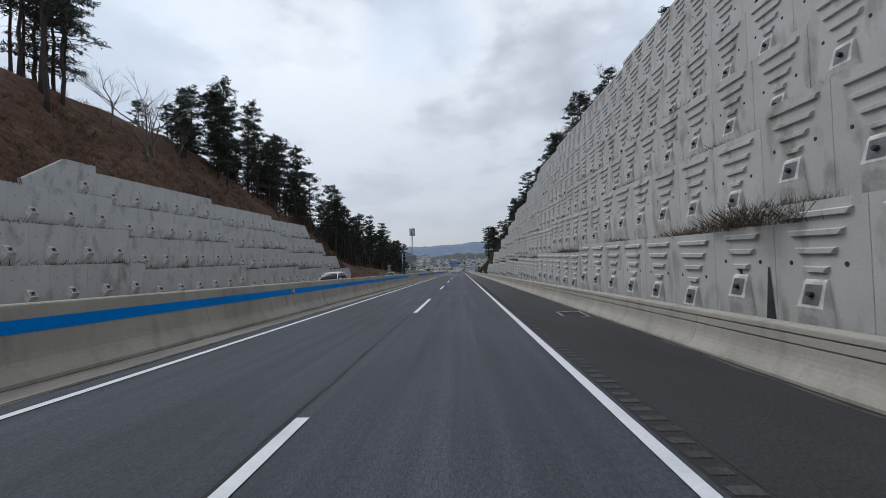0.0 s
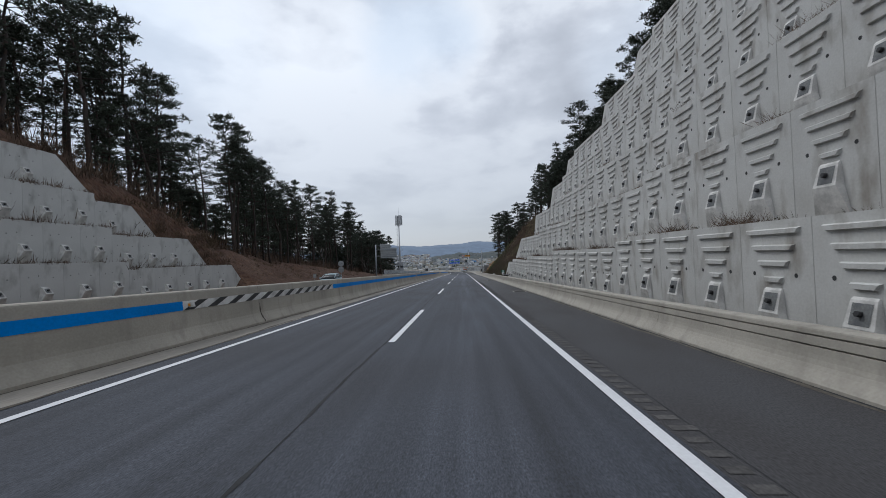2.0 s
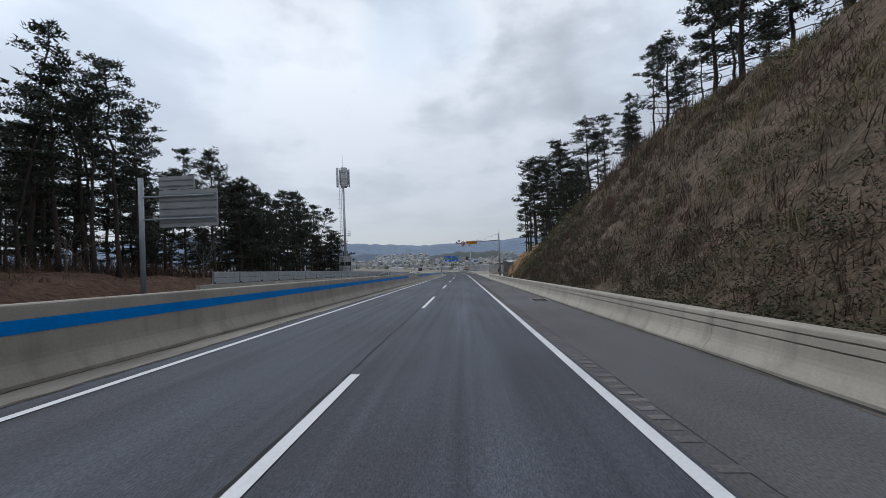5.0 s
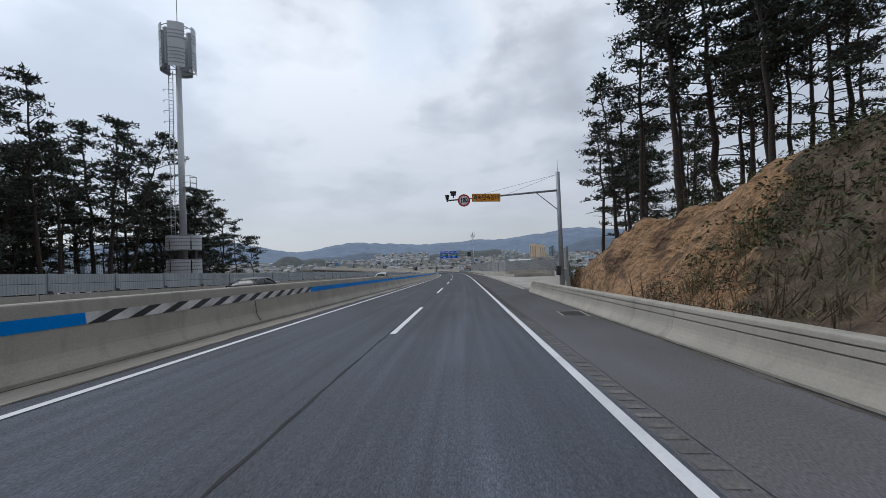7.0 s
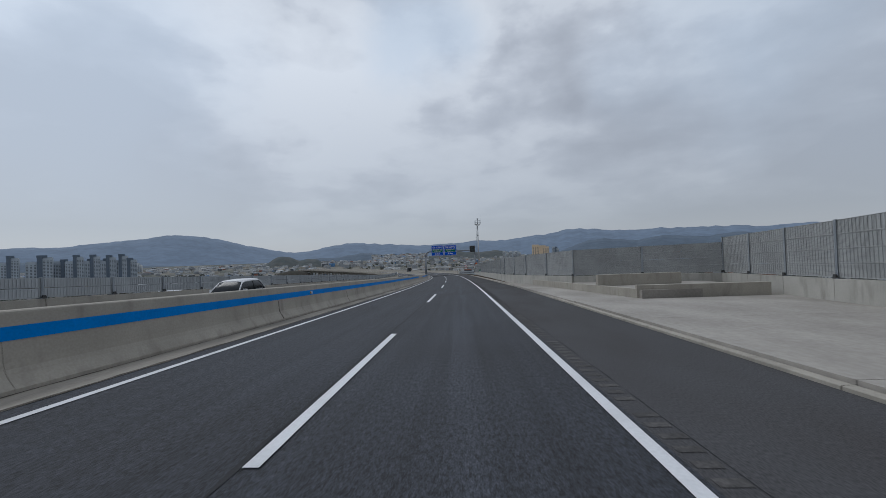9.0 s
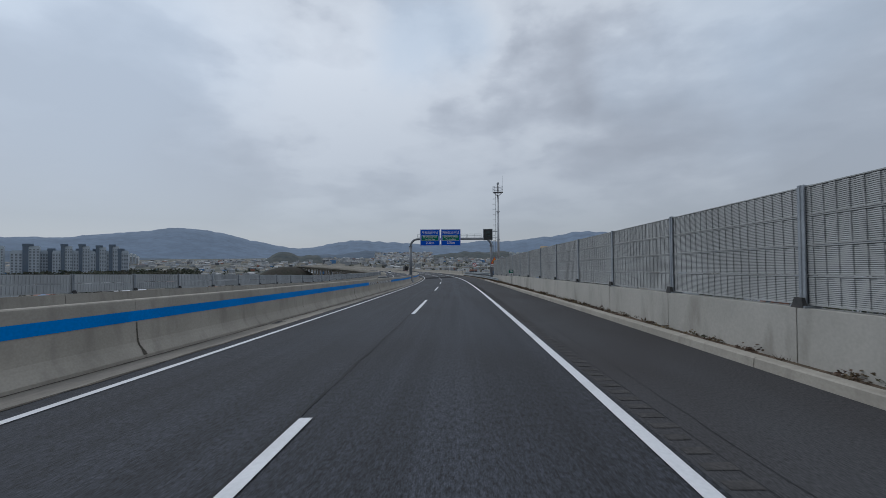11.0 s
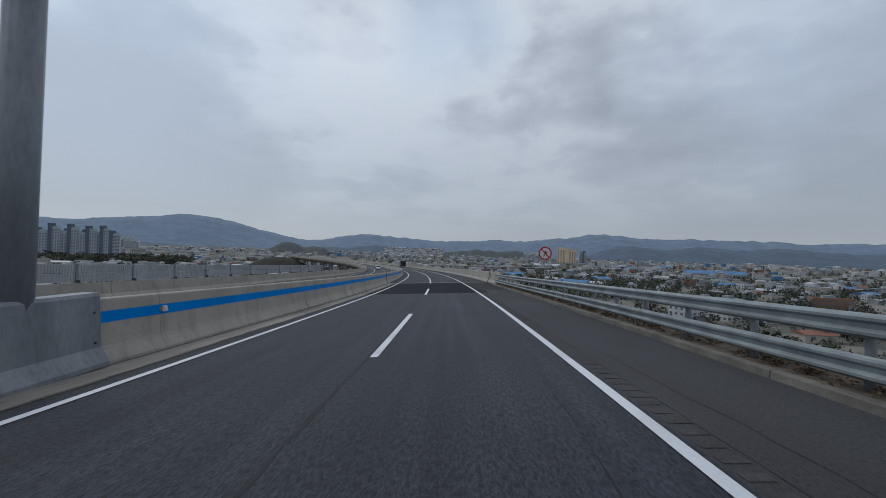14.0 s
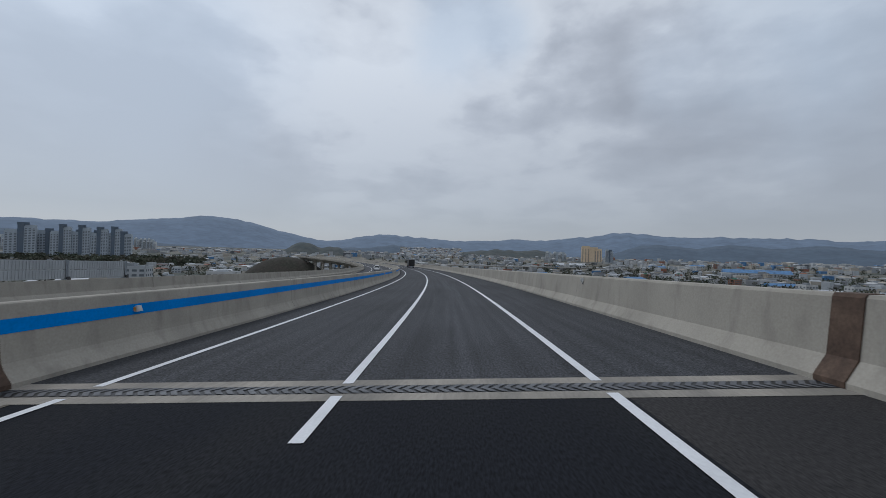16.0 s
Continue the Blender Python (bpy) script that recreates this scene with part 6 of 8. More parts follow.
# ---- sign gantry over both lanes ----
def gantry():
    a, b = road(335.12, -7.12), road(335.12, 7.05)
    span = math.hypot(b.x - a.x, b.y - a.y)
    rise = b.z - a.z
    g = thing("sign_gantry", pose(a.x, a.y, a.z, 0, 0, math.degrees(math.atan2(b.y - a.y, b.x - a.x))), "grey steel sign gantry arching over the road with catwalk rails", "gantry")
    knee, rad, r = 6.36, 1.25, 0.19
    top = knee + rad
    tubes("post", [([(0, 0, 0.2), (0, 0, knee)], 0.26)], M["steel_gantry"], g, n=14)
    tubes("post", [([(span, 0, rise - 0.4), (span, 0, knee)], r + 0.05)], M["steel_gantry"], g, n=14)
    arc = [(rad - rad * math.cos(radians(q)), 0, knee + rad * math.sin(radians(q))) for q in range(0, 91, 10)]
    mid = [(span / 2, 0, top)]
    arc2 = [(span - p[0], 0, p[2]) for p in arc[::-1]]
    tubes("beam", [(arc + mid + arc2, r)], M["steel_gantry"], g, "curved steel beam", n=14)
    for x in (0, span):
        tubes("flange", [([(x, 0, knee - 0.06), (x, 0, knee + 0.06)], r + 0.14)], M["steel_gantry"], g, n=14)
    # sheet steel cover folded over the barrier
    cover = [(0.41, 0.02), (0.40, 0.10), (0.24, 0.36), (0.17, 1.27), (0.14, 1.33), (-0.14, 1.33), (-0.17, 1.27), (-0.25, 0.36), (-0.42, 0.02)]
    for y0, y1, out, nm in ((-1.6, -0.95, 0.0, "cover_flange"), (-0.95, 1.35, 0.08, "post_cover")):
        bm = bmesh.new()
        rings = []
        for y, o in ((y0, out), (y1, out)):
            rings.append([bm.verts.new((x + (o if x > -0.3 else -o), y, z + (o * 0.3 if z > 1.2 else 0))) for x, z in cover])
        n = len(cover)
        for k in range(n - 1):
            bm.faces.new((rings[0][k], rings[1][k], rings[1][k + 1], rings[0][k + 1]))
        bm.faces.new(rings[0][::-1])
        bm.faces.new(rings[1])
        bmesh.ops.recalc_face_normals(bm, faces=bm.faces)
        ob = part(nm, bm, M["steel_gantry"], g, "grey steel sheet folded over the barrier")
        for y in (y0 + 0.14, y1 - 0.14):
            for x, z in ((0.19, 1.0), (0.235, 0.45)):
                tubes("bolt", [([(x + out - 0.06, y, z), (x + out + 0.02, y, z)], 0.022)], M["dark"], ob, n=6)
    # catwalk rails
    for x0, x1 in ((1.2, 5.2), (6.9, 9.85), (10.0, 12.45)):
        for z in (0.1, 0.38, 0.66):
            tubes("rail", [([(x0, 0.1, top + r + z), (x1, 0.1, top + r + z)], 0.022)], M["steel"], g, n=6)
        k = max(2, int((x1 - x0) / 0.9))
        for i in range(k + 1):
            x = x0 + (x1 - x0) * i / k
            tubes("rail_post", [([(x, 0.1, top + r - 0.1), (x, 0.1, top + r + 0.66)], 0.02)], M["steel"], g, n=6)
    # ladder on the right post
    lx = span + 0.36
    for y in (-0.14, 0.14):
        tubes("ladder_side", [([(lx, y, 0.8), (lx, y, knee)] + [(span - rad + (rad + 0.36) * math.cos(radians(q)), y, knee + (rad + 0.36) * math.sin(radians(q))) for q in range(10, 91, 16)], 0.018)], M["steel"], g, n=5)
    for i in range(22):
        z = 0.9 + 0.27 * i
        if z < knee:
            tubes("rung", [([(lx, -0.14, z), (lx, 0.14, z)], 0.012)], M["steel"], g, n=5)
    for i in range(7):
        q = radians(8 + 13 * i)
        x, z = span - rad + (rad + 0.36) * math.cos(q), knee + (rad + 0.36) * math.sin(q)
        tubes("rung", [([(x, -0.14, z), (x, 0.14, z)], 0.012)], M["steel"], g, n=5)
    # two blue boards
    W_, H_ = 3.44, 2.88
    for cx in (SIGN_A, SIGN_B):
        at = pose(cx, -0.32, SIGN_Z)
        s = plate("sign_board", rounded(W_, H_, 0.07), 0, 0.06, M["sign_blue"], g, "blue direction sign with white lettering", at)
        rim("border", rounded(W_ - 0.06, H_ - 0.06, 0.14), rounded(W_ - 0.15, H_ - 0.15, 0.11), -0.004, M["sign_white"], s)
        plate("green_field", rounded(W_ - 0.46, 0.94, 0.09), -0.005, 0.0, M["sign_green"], s, "green panel with a white border", pose(0, 0, -0.08))
        rim("border", rounded(W_ - 0.46, 0.94, 0.09), rounded(W_ - 0.52, 0.88, 0.07), -0.008, M["sign_white"], s, pose(0, 0, -0.08))
        for txt, z, size, sx, fat in (("자동요금수납", 0.85, 0.58, 0.92, 0.006), ("정지하지마시오", 0.13, 0.44, 0.88, 0.004), ("Do Not Stop", -0.31, 0.37, 0.9, 0.004), ("2.3km", -0.94, 0.57, 1.0, 0.008)):
            lettering("lettering", txt, size, M["sign_white"], s, pose(0, -0.010, z) @ FACE, sx=sx, fat=fat)
        for x in (-0.9, 0.9):
            tubes("bracket", [([(cx + x, -0.27, top - 0.7), (cx + x, -0.15, top), (cx + x, -0.27, top + 0.7)], 0.03)], M["steel"], g, n=5)
    return g


SIGN_A, SIGN_B, SIGN_Z = 3.42, 7.06, 7.86
gantry()


# ---- speed camera pole ----
def camera_pole():
    p = stand(194.8, 6.77, 0.2)
    g = thing("speed_camera_pole", p, "grey steel pole with a long arm, speed sign and enforcement devices", "pole")
    tubes("post", [([(0, 0, 0), (0, 0, 7.9)], [0.17, 0.13])], M["steel_dull"], g, n=12)
    tubes("lightning_rod", [([(0, 0, 7.9), (0, 0, 8.75)], 0.012)], M["steel"], g, n=5)
    arm_z0, arm_z1, reach = 6.66, 6.28, 7.6
    tubes("arm", [([(0, 0, arm_z0), (-reach, 0, arm_z1)], [0.075, 0.05])], M["steel_dull"], g, n=10)
    tubes("brace", [([(-1.5, 0, arm_z0 - 0.1), (-0.1, 0, 5.35)], 0.03)], M["steel_dull"], g, n=6)
    tubes("stay_wire", [([(0, 0, 7.75), (-3.4, 0, arm_z0 - 0.1)], 0.008), ([(0, 0, 7.75), (-5.6, 0, arm_z0 - 0.15)], 0.008)], M["dark"], g, n=4)
    s = plate("warning_board", rounded(1.92, 0.54, 0.03), 0, 0.04, M["sign_orange"], g, "orange board with black lettering", pose(-4.88, -0.12, 6.36, 0, 2, 0))
    rim("border", rounded(1.88, 0.50, 0.03), rounded(1.84, 0.46, 0.03), -0.003, M["black"], s)
    lettering("lettering", "과속단속장비", 0.36, M["black"], s, pose(0, -0.006, 0) @ FACE, sx=0.88, fat=0.004)
    d = plate("speed_sign", circle(0.42), 0, 0.04, M["sign_red"], g, "round red-rimmed speed limit sign", pose(-6.39, -0.12, 6.24))
    plate("sign_face", circle(0.31), -0.004, 0, M["sign_white"], d)
    lettering("lettering", "100", 0.44, M["black"], d, pose(0, -0.008, 0) @ FACE, sx=0.76, fat=0.018)
    for x, z, w in ((-7.1, 6.74, 0.36), (-7.52, 6.5, 0.22)):
        bm = bmesh.new()
        box(bm, -w / 2, -0.3, -0.1, w / 2, 0.3, 0.1)
        box(bm, -w / 2 - 0.03, -0.36, 0.1, w / 2 + 0.03, 0.32, 0.125)
        box(bm, -0.04, -0.04, -0.3, 0.04, 0.04, -0.1)
        part("camera_housing", bm, M["dark"], g, "dark weatherproof camera housing").matrix_local = pose(x, 0, z)
    bm = bmesh.new()
    box(bm, -0.36, -0.3, 0.95, -0.13, 0.12, 1.55)
    part("control_box", bm, M["dark"], g, "black control box on the pole")
    bm = bmesh.new()
    box(bm, 0.13, -0.16, 0.55, 0.4, 0.16, 1.35)
    part("control_box", bm, M["steel_dull"], g, "grey control box on the pole")
    return g


camera_pole()


# ---- tall mast with a camera and a message display ----
def cctv_mast():
    g = thing("camera_mast", stand(325.7, 7.1, -0.8), "tall grey steel mast with railed platform and ladder", "mast")
    tubes("shaft", [([(0, 0, 0), (0, 0, 13.6)], [0.19, 0.13])], M["mast"], g, n=14)
    for z in (6.7, 11.0):
        tubes("flange", [([(0, 0, z), (0, 0, z + 0.12)], 0.27)], M["mast"], g, n=12)
    zt = 14.0
    bm = bmesh.new()
    for z, r in ((zt, 0.78), (zt + 0.45, 0.78), (zt + 0.9, 0.78)):
        pts = [(r * math.cos(2 * math.pi * k / 20), r * math.sin(2 * math.pi * k / 20), z) for k in range(21)]
        tube(bm, pts, 0.025, 5, caps=False)
    part("platform_rail", bm, M["steel_dull"], g, "round platform railing")
    for k in range(8):
        a = 2 * math.pi * k / 8
        tubes("rail_post", [([(0.78 * math.cos(a), 0.78 * math.sin(a), zt), (0.78 * math.cos(a), 0.78 * math.sin(a), zt + 0.9)], 0.02)], M["steel_dull"], g, n=5)
        tubes("strut", [([(0.15 * math.cos(a), 0.15 * math.sin(a), zt - 0.5), (0.78 * math.cos(a), 0.78 * math.sin(a), zt)], 0.02)], M["steel_dull"], g, n=5)
    bm = bmesh.new()
    tube(bm, [(0, 0, zt - 0.03), (0, 0, zt + 0.02)], 0.76, 16)
    part("platform", bm, M["steel_dull"], g)
    tubes("camera_stem", [([(0, 0, zt), (0, 0, zt + 1.25)], 0.07)], M["dark"], g, n=8)
    bm = bmesh.new()
    box(bm, -0.14, -0.35, zt + 1.25, 0.14, 0.3, zt + 1.5)
    part("surveillance_camera", bm, M["steel_dull"], g, "pale camera housing on top")
    tubes("lightning_rod", [([(0.75, 0, zt), (0.75, 0, zt + 2.6)], 0.014)], M["steel"], g, n=5)
    for y in (-0.2, 0.2):
        tubes("ladder_side", [([(-0.42, y, 2.6), (-0.36, y, zt)], 0.016)], M["steel"], g, n=5)
    for i in range(38):
        z = 2.7 + 0.3 * i
        tubes("rung", [([(-0.42, -0.2, z), (-0.42, 0.2, z)], 0.011)], M["steel"], g, n=4)
    for i in range(12):
        z = 4.2 + 0.8 * i
        pts = [(-0.42 - 0.42 * math.sin(radians(q)), 0.32 * math.cos(radians(q)), z) for q in range(0, 181, 20)]
        tubes("cage_hoop", [(pts, 0.012)], M["steel"], g, n=4)
    # display on two arms
    zb = 7.52
    for z in (zb - 0.5, zb + 0.5):
        tubes("display_arm", [([(0, 0, z), (-1.0, 0, z)], 0.05)], M["steel_dull"], g, n=8)
    bm = bmesh.new()
    box(bm, -0.72, -0.1, -0.87, 0.72, 0.25, 0.87)
    disp = part("message_display", bm, M["steel_dull"], g, "black message display in a grey frame")
    disp.matrix_local = pose(-1.63, -0.15, zb)
    plate("screen", rounded(1.3, 1.6, 0.02), -0.105, -0.1, M["dark"], disp)
    for z, n in ((0.3, "안전"), (-0.25, "운행")):
        lettering("lettering", n, 0.42, M["led"], disp, pose(0, -0.112, z) @ FACE)
    bm = bmesh.new()
    box(bm, -0.1, -0.42, 1.0, 0.5, 0.1, 2.1)
    part("control_cabinet", bm, M["dark"], g, "black control cabinet at the mast's foot").matrix_local = pose(0.35, -0.3, 0)
    return g


M["led"] = material("dim display dots", (0.05, 0.12, 0.13), 0.5, 0.1, 0.5, 20, 0.0)
cctv_mast()


# ---- cellular antenna tower ----
def cell_tower():
    g = thing("antenna_tower", stand(199.0, -22.15, 1.2), "tall grey mobile phone mast with perforated antenna screens", "mast")
    tubes("shaft", [([(0, 0, 0), (0, 0, 17.5)], [0.27, 0.2])], M["mast"], g, n=16)
    tubes("lightning_rod", [([(0, 0, 17.5), (0, 0, 23.4)], 0.03)], M["steel"], g, n=6)

    def screen(r, z0, z1, a0, a1):
        bm = bmesh.new()
        n = 8
        pts = [(r * math.cos(radians(a0 + (a1 - a0) * k / n)), r * math.sin(radians(a0 + (a1 - a0) * k / n))) for k in range(n + 1)]
        for p, q in zip(pts, pts[1:]):
            ngon(bm, [(p[0], p[1], z0), (q[0], q[1], z0), (q[0], q[1], z1), (p[0], p[1], z1)], 0)
            ngon(bm, [(p[0] * 0.97, p[1] * 0.97, z0), (p[0] * 0.97, p[1] * 0.97, z1), (q[0] * 0.97, q[1] * 0.97, z1), (q[0] * 0.97, q[1] * 0.97, z0)], 0)
        rows = max(3, int((z1 - z0 - 0.5) / 0.28))
        for k in range(n):
            for j in range(rows):
                a = radians(a0 + (a1 - a0) * (k + 0.5 + (0.25 if j % 2 else -0.25)) / n)
                z = z0 + 0.3 + j * 0.28
                if z > z0 + (z1 - z0) * 0.45 and rows > 8 and z < z0 + (z1 - z0) * 0.6:
                    continue
                t, c = Vector((-math.sin(a), math.cos(a), 0)), Vector((math.cos(a), math.sin(a), 0)) * (r * 1.004 + 0.004) + Vector((0, 0, z))
                ngon(bm, [c - t * 0.06, c + Vector((0, 0, -0.06)), c + t * 0.06, c + Vector((0, 0, 0.06))], 1)
        return part("screen", bm, [M["mast"], M["hole"]], g, "grey perforated metal screen")

    for a in (-142, -62, 18, 98, 178):
        screen(1.28, 17.0, 20.5, a - 27, a + 27)
    for z0 in (2.15, 4.05):
        for a in (-142, -70, 2, 74, 146):
            screen(1.25, z0 - 1.4, z0 - 0.35, a - 33, a + 33)
    for z in (0.7, 1.85, 2.6, 3.75, 17.2, 20.3):
        bm = bmesh.new()
        tube(bm, [(1.22 * math.cos(2 * math.pi * k / 24), 1.22 * math.sin(2 * math.pi * k / 24), z) for k in range(25)], 0.035, 5, caps=False)
        for k in range(5):
            a = radians(72 * k - 20)
            tube(bm, [(0, 0, z), (1.22 * math.cos(a), 1.22 * math.sin(a), z)], 0.03, 5)
        part("ring_frame", bm, M["steel_dull"], g)
    for k in range(6):
        a = radians(60 * k + 10)
        bm = bmesh.new()
        box(bm, -0.12, -0.08, 17.3, 0.12, 0.08, 20.6 if k % 2 else 20.2)
        part("antenna", bm, M["mast"], g, "slim upright antenna panel").matrix_local = pose(0.95 * math.cos(a), 0.95 * math.sin(a), 0, 0, 0, math.degrees(a))
    for k in range(5):
        a = radians(72 * k)
        bm = bmesh.new()
        box(bm, -0.16, -0.12, 0.9, 0.16, 0.12, 3.4)
        part("radio_unit", bm, M["dark"], g, "dark radio unit behind the screens").matrix_local = pose(0.85 * math.cos(a), 0.85 * math.sin(a), 0, 0, 0, math.degrees(a))
    for x in (-0.85, -0.5):
        tubes("ladder_side", [([(x, -0.25, 3.0), (x + 0.15, -0.2, 17.0)], 0.03)], M["steel_dull"], g, n=5)
    for i in range(46):
        z = 3.2 + 0.3 * i
        f = (z - 3.0) / 14 * 0.15
        tubes("rung", [([(-0.85 + f, -0.25, z), (-0.5 + f, -0.25, z)], 0.018)], M["steel_dull"], g, n=4)
    for i in range(13):
        z = 5.2 + 0.85 * i
        pts = [(-0.68 - 0.38 * math.cos(radians(q)), -0.25 - 0.42 * math.sin(radians(q)), z) for q in range(0, 181, 20)]
        tubes("cage_hoop", [(pts, 0.022)], M["steel_dull"], g, n=4)
    bm = bmesh.new()
    for z in (7.6, 8.0, 8.5):
        tube(bm, [(0.35, -0.4, z), (0.95, -0.4, z), (0.95, 0.4, z), (0.35, 0.4, z)], 0.025, 5)
    for y in (-0.4, 0.4):
        tube(bm, [(0.95, y, 7.6), (0.95, y, 8.5)], 0.025, 5)
    box(bm, 0.3, -0.4, 7.55, 0.95, 0.4, 7.6)
    part("rest_platform", bm, M["steel_dull"], g, "small railed rest platform")
    return g


cell_tower()


# ---- back of the signs for the other direction ----
def vms_board():
    g = thing("road_sign", stand(143.5, -19.6, 0.0), "large road sign on a steel pole, seen from its grey back", "sign")
    tubes("post", [([(0, 0, 0), (0, 0, 7.7)], 0.15)], M["steel_dull"], g, n=10)
    for z in (6.5, 5.1):
        tubes("arm", [([(0, 0, z), (4.6, 0, z)], 0.06)], M["steel_dull"], g, n=8)
    b = plate("sign_board", rounded(3.7, 2.3, 0.08), 0, 0.05, M["sign_back"], g, "ribbed grey back of the board", pose(2.9, 0.12, 5.75))
    for z in (-0.85, -0.45, 0, 0.45, 0.85):
        plate("stiffener", [(1.8, z - 0.04), (1.8, z + 0.04), (-1.8, z + 0.04), (-1.8, z - 0.04)], -0.05, -0.002, M["steel"], b)
    b = plate("sign_board", rounded(2.3, 0.8, 0.05), 0, 0.05, M["sign_back"], g, "smaller grey board above", pose(2.2, 0.12, 7.35))
    for z in (-0.2, 0.15):
        plate("stiffener", [(1.1, z - 0.03), (1.1, z + 0.03), (-1.1, z + 0.03), (-1.1, z - 0.03)], -0.05, -0.002, M["steel"], b)


vms_board()


def round_signs():
    g = thing("road_sign", stand(113.7, -19.2, 0.0), "two round traffic signs on one post, seen from the back", "sign")
    tubes("post", [([(0, 0, 0), (0, 0, 3.4)], 0.045)], M["steel_dull"], g, n=8)
    for z in (2.0, 2.95):
        d = plate("sign_disc", circle(0.46), 0.05, 0.08, M["sign_back"], g, "grey back of a round sign", pose(0, 0, z))
        plate("stiffener", [(0.4, -0.03), (0.4, 0.03), (-0.4, 0.03), (-0.4, -0.03)], 0.02, 0.049, M["steel"], d)


round_signs()


def small_sign():
    g = thing("road_sign", stand(101.0, -19.0, 0.0), "small roadside marker plate, seen from its grey back", "sign")
    tubes("post", [([(0, 0, 0), (0, 0, 1.3)], 0.03)], M["steel_dull"], g, n=6)
    plate("sign_plate", rounded(0.42, 0.5, 0.03), 0, 0.02, M["sign_back"], g, "", pose(0, -0.05, 1.2))


small_sign()


def distance_sign(s, x, h, low, up_h=1.55):
    g = thing("distance_marker", stand(s, x, h), "small green and white kilometre marker on a short post", "sign")
    tubes("post", [([(0, 0, 0), (0, 0, up_h)], 0.025)], M["steel"], g, n=6)
    a = plate("marker_plate", rounded(0.40, 0.28, 0.02), 0, 0.02, M["sign_green"], g, "green plate with a white number", pose(0, -0.04, up_h - 0.05))
    lettering("lettering", "18", 0.26, M["sign_white"], a, pose(0, -0.004, 0) @ FACE, fat=0.004)
    b = plate("marker_plate", rounded(0.30, 0.28, 0.02), 0, 0.02, M["sign_white"], g, "white plate with a black number", pose(0, -0.04, up_h - 0.34))
    lettering("lettering", low, 0.24, M["black"], b, pose(0, -0.004, 0) @ FACE, fat=0.004)


distance_sign(104.5, 5.35, 0.0, ".8", 1.4)
distance_sign(298.4, 4.97, 0.1, ".6", 1.27)


def no_walking_sign():
    g = thing("prohibition_sign", stand(357.0, 6.03, -0.6), "round red-rimmed prohibition sign with a small plate below", "sign")
    tubes("post", [([(0, 0, 0), (0, 0, 3.1)], 0.035)], M["steel"], g, n=8)
    d = plate("sign_disc", circle(0.44), 0, 0.02, M["sign_red"], g, "", pose(0, -0.06, 3.22))
    plate("sign_face", circle(0.35), -0.003, 0, M["sign_white"], d)
    plate("figure", [(x * 1.25, z * 1.25) for x, z in ((-0.06, -0.18), (0.02, -0.02), (0.10, -0.18), (0.13, -0.16), (0.05, 0.05), (0.12, 0.02), (0.12, 0.06), (0.0, 0.12), (-0.09, 0.02), (-0.03, 0.02), (-0.10, -0.16))][::-1], -0.006, -0.003, M["black"], d, "plain dark emblem")
    q = plate("slash", [(0.285, -0.225), (0.235, -0.275), (-0.275, 0.235), (-0.225, 0.285)][::-1], -0.009, -0.006, M["sign_red"], d)
    p = plate("sub_plate", rounded(0.74, 0.24, 0.02), 0, 0.015, M["sign_white"], g, "white plate with black lettering", pose(0, -0.06, 2.6))
    lettering("lettering", "교량구간", 0.21, M["black"], p, pose(0, -0.005, 0) @ FACE, sx=0.8, fat=0.002)


no_walking_sign()


def bridge_sign():
    g = thing("warning_sign", stand(324.15, 6.27, -0.6), "red-rimmed orange triangle sign with a white plate below", "sign")
    tubes("post", [([(0, 0.05, 0), (0, 0.05, 3.4)], 0.04)], M["steel"], g, n=8)

    def tri(k, dz=0.0):
        r = 0.66 * k
        return [(r * math.cos(radians(a)), r * math.sin(radians(a)) + dz) for a in (90, 210, 330)]

    d = plate("sign_triangle", tri(1.0), 0, 0.03, M["sign_red"], g, "", pose(0, -0.05, 3.2))
    plate("sign_face", tri(0.76), -0.004, 0, M["sign_orange"], d)
    for x in (-0.13, 0.13):
        plate("emblem", [(x - 0.03, -0.22), (x + 0.03, -0.22), (x + 0.03, 0.06), (x - 0.03, 0.06)], -0.008, -0.004, M["black"], d)
    plate("emblem", [(-0.26, -0.08), (0.26, -0.08), (0.26, -0.03), (-0.26, -0.03)], -0.008, -0.0045, M["black"], d)
    p = plate("sub_plate", rounded(1.15, 0.36, 0.03), 0, 0.02, M["sign_white"], g, "white plate with black lettering", pose(0, -0.05, 2.6))
    lettering("lettering", "교량길이 550m", 0.23, M["black"], p, pose(0, -0.005, 0) @ FACE, sx=0.72, fat=0.003)


bridge_sign()


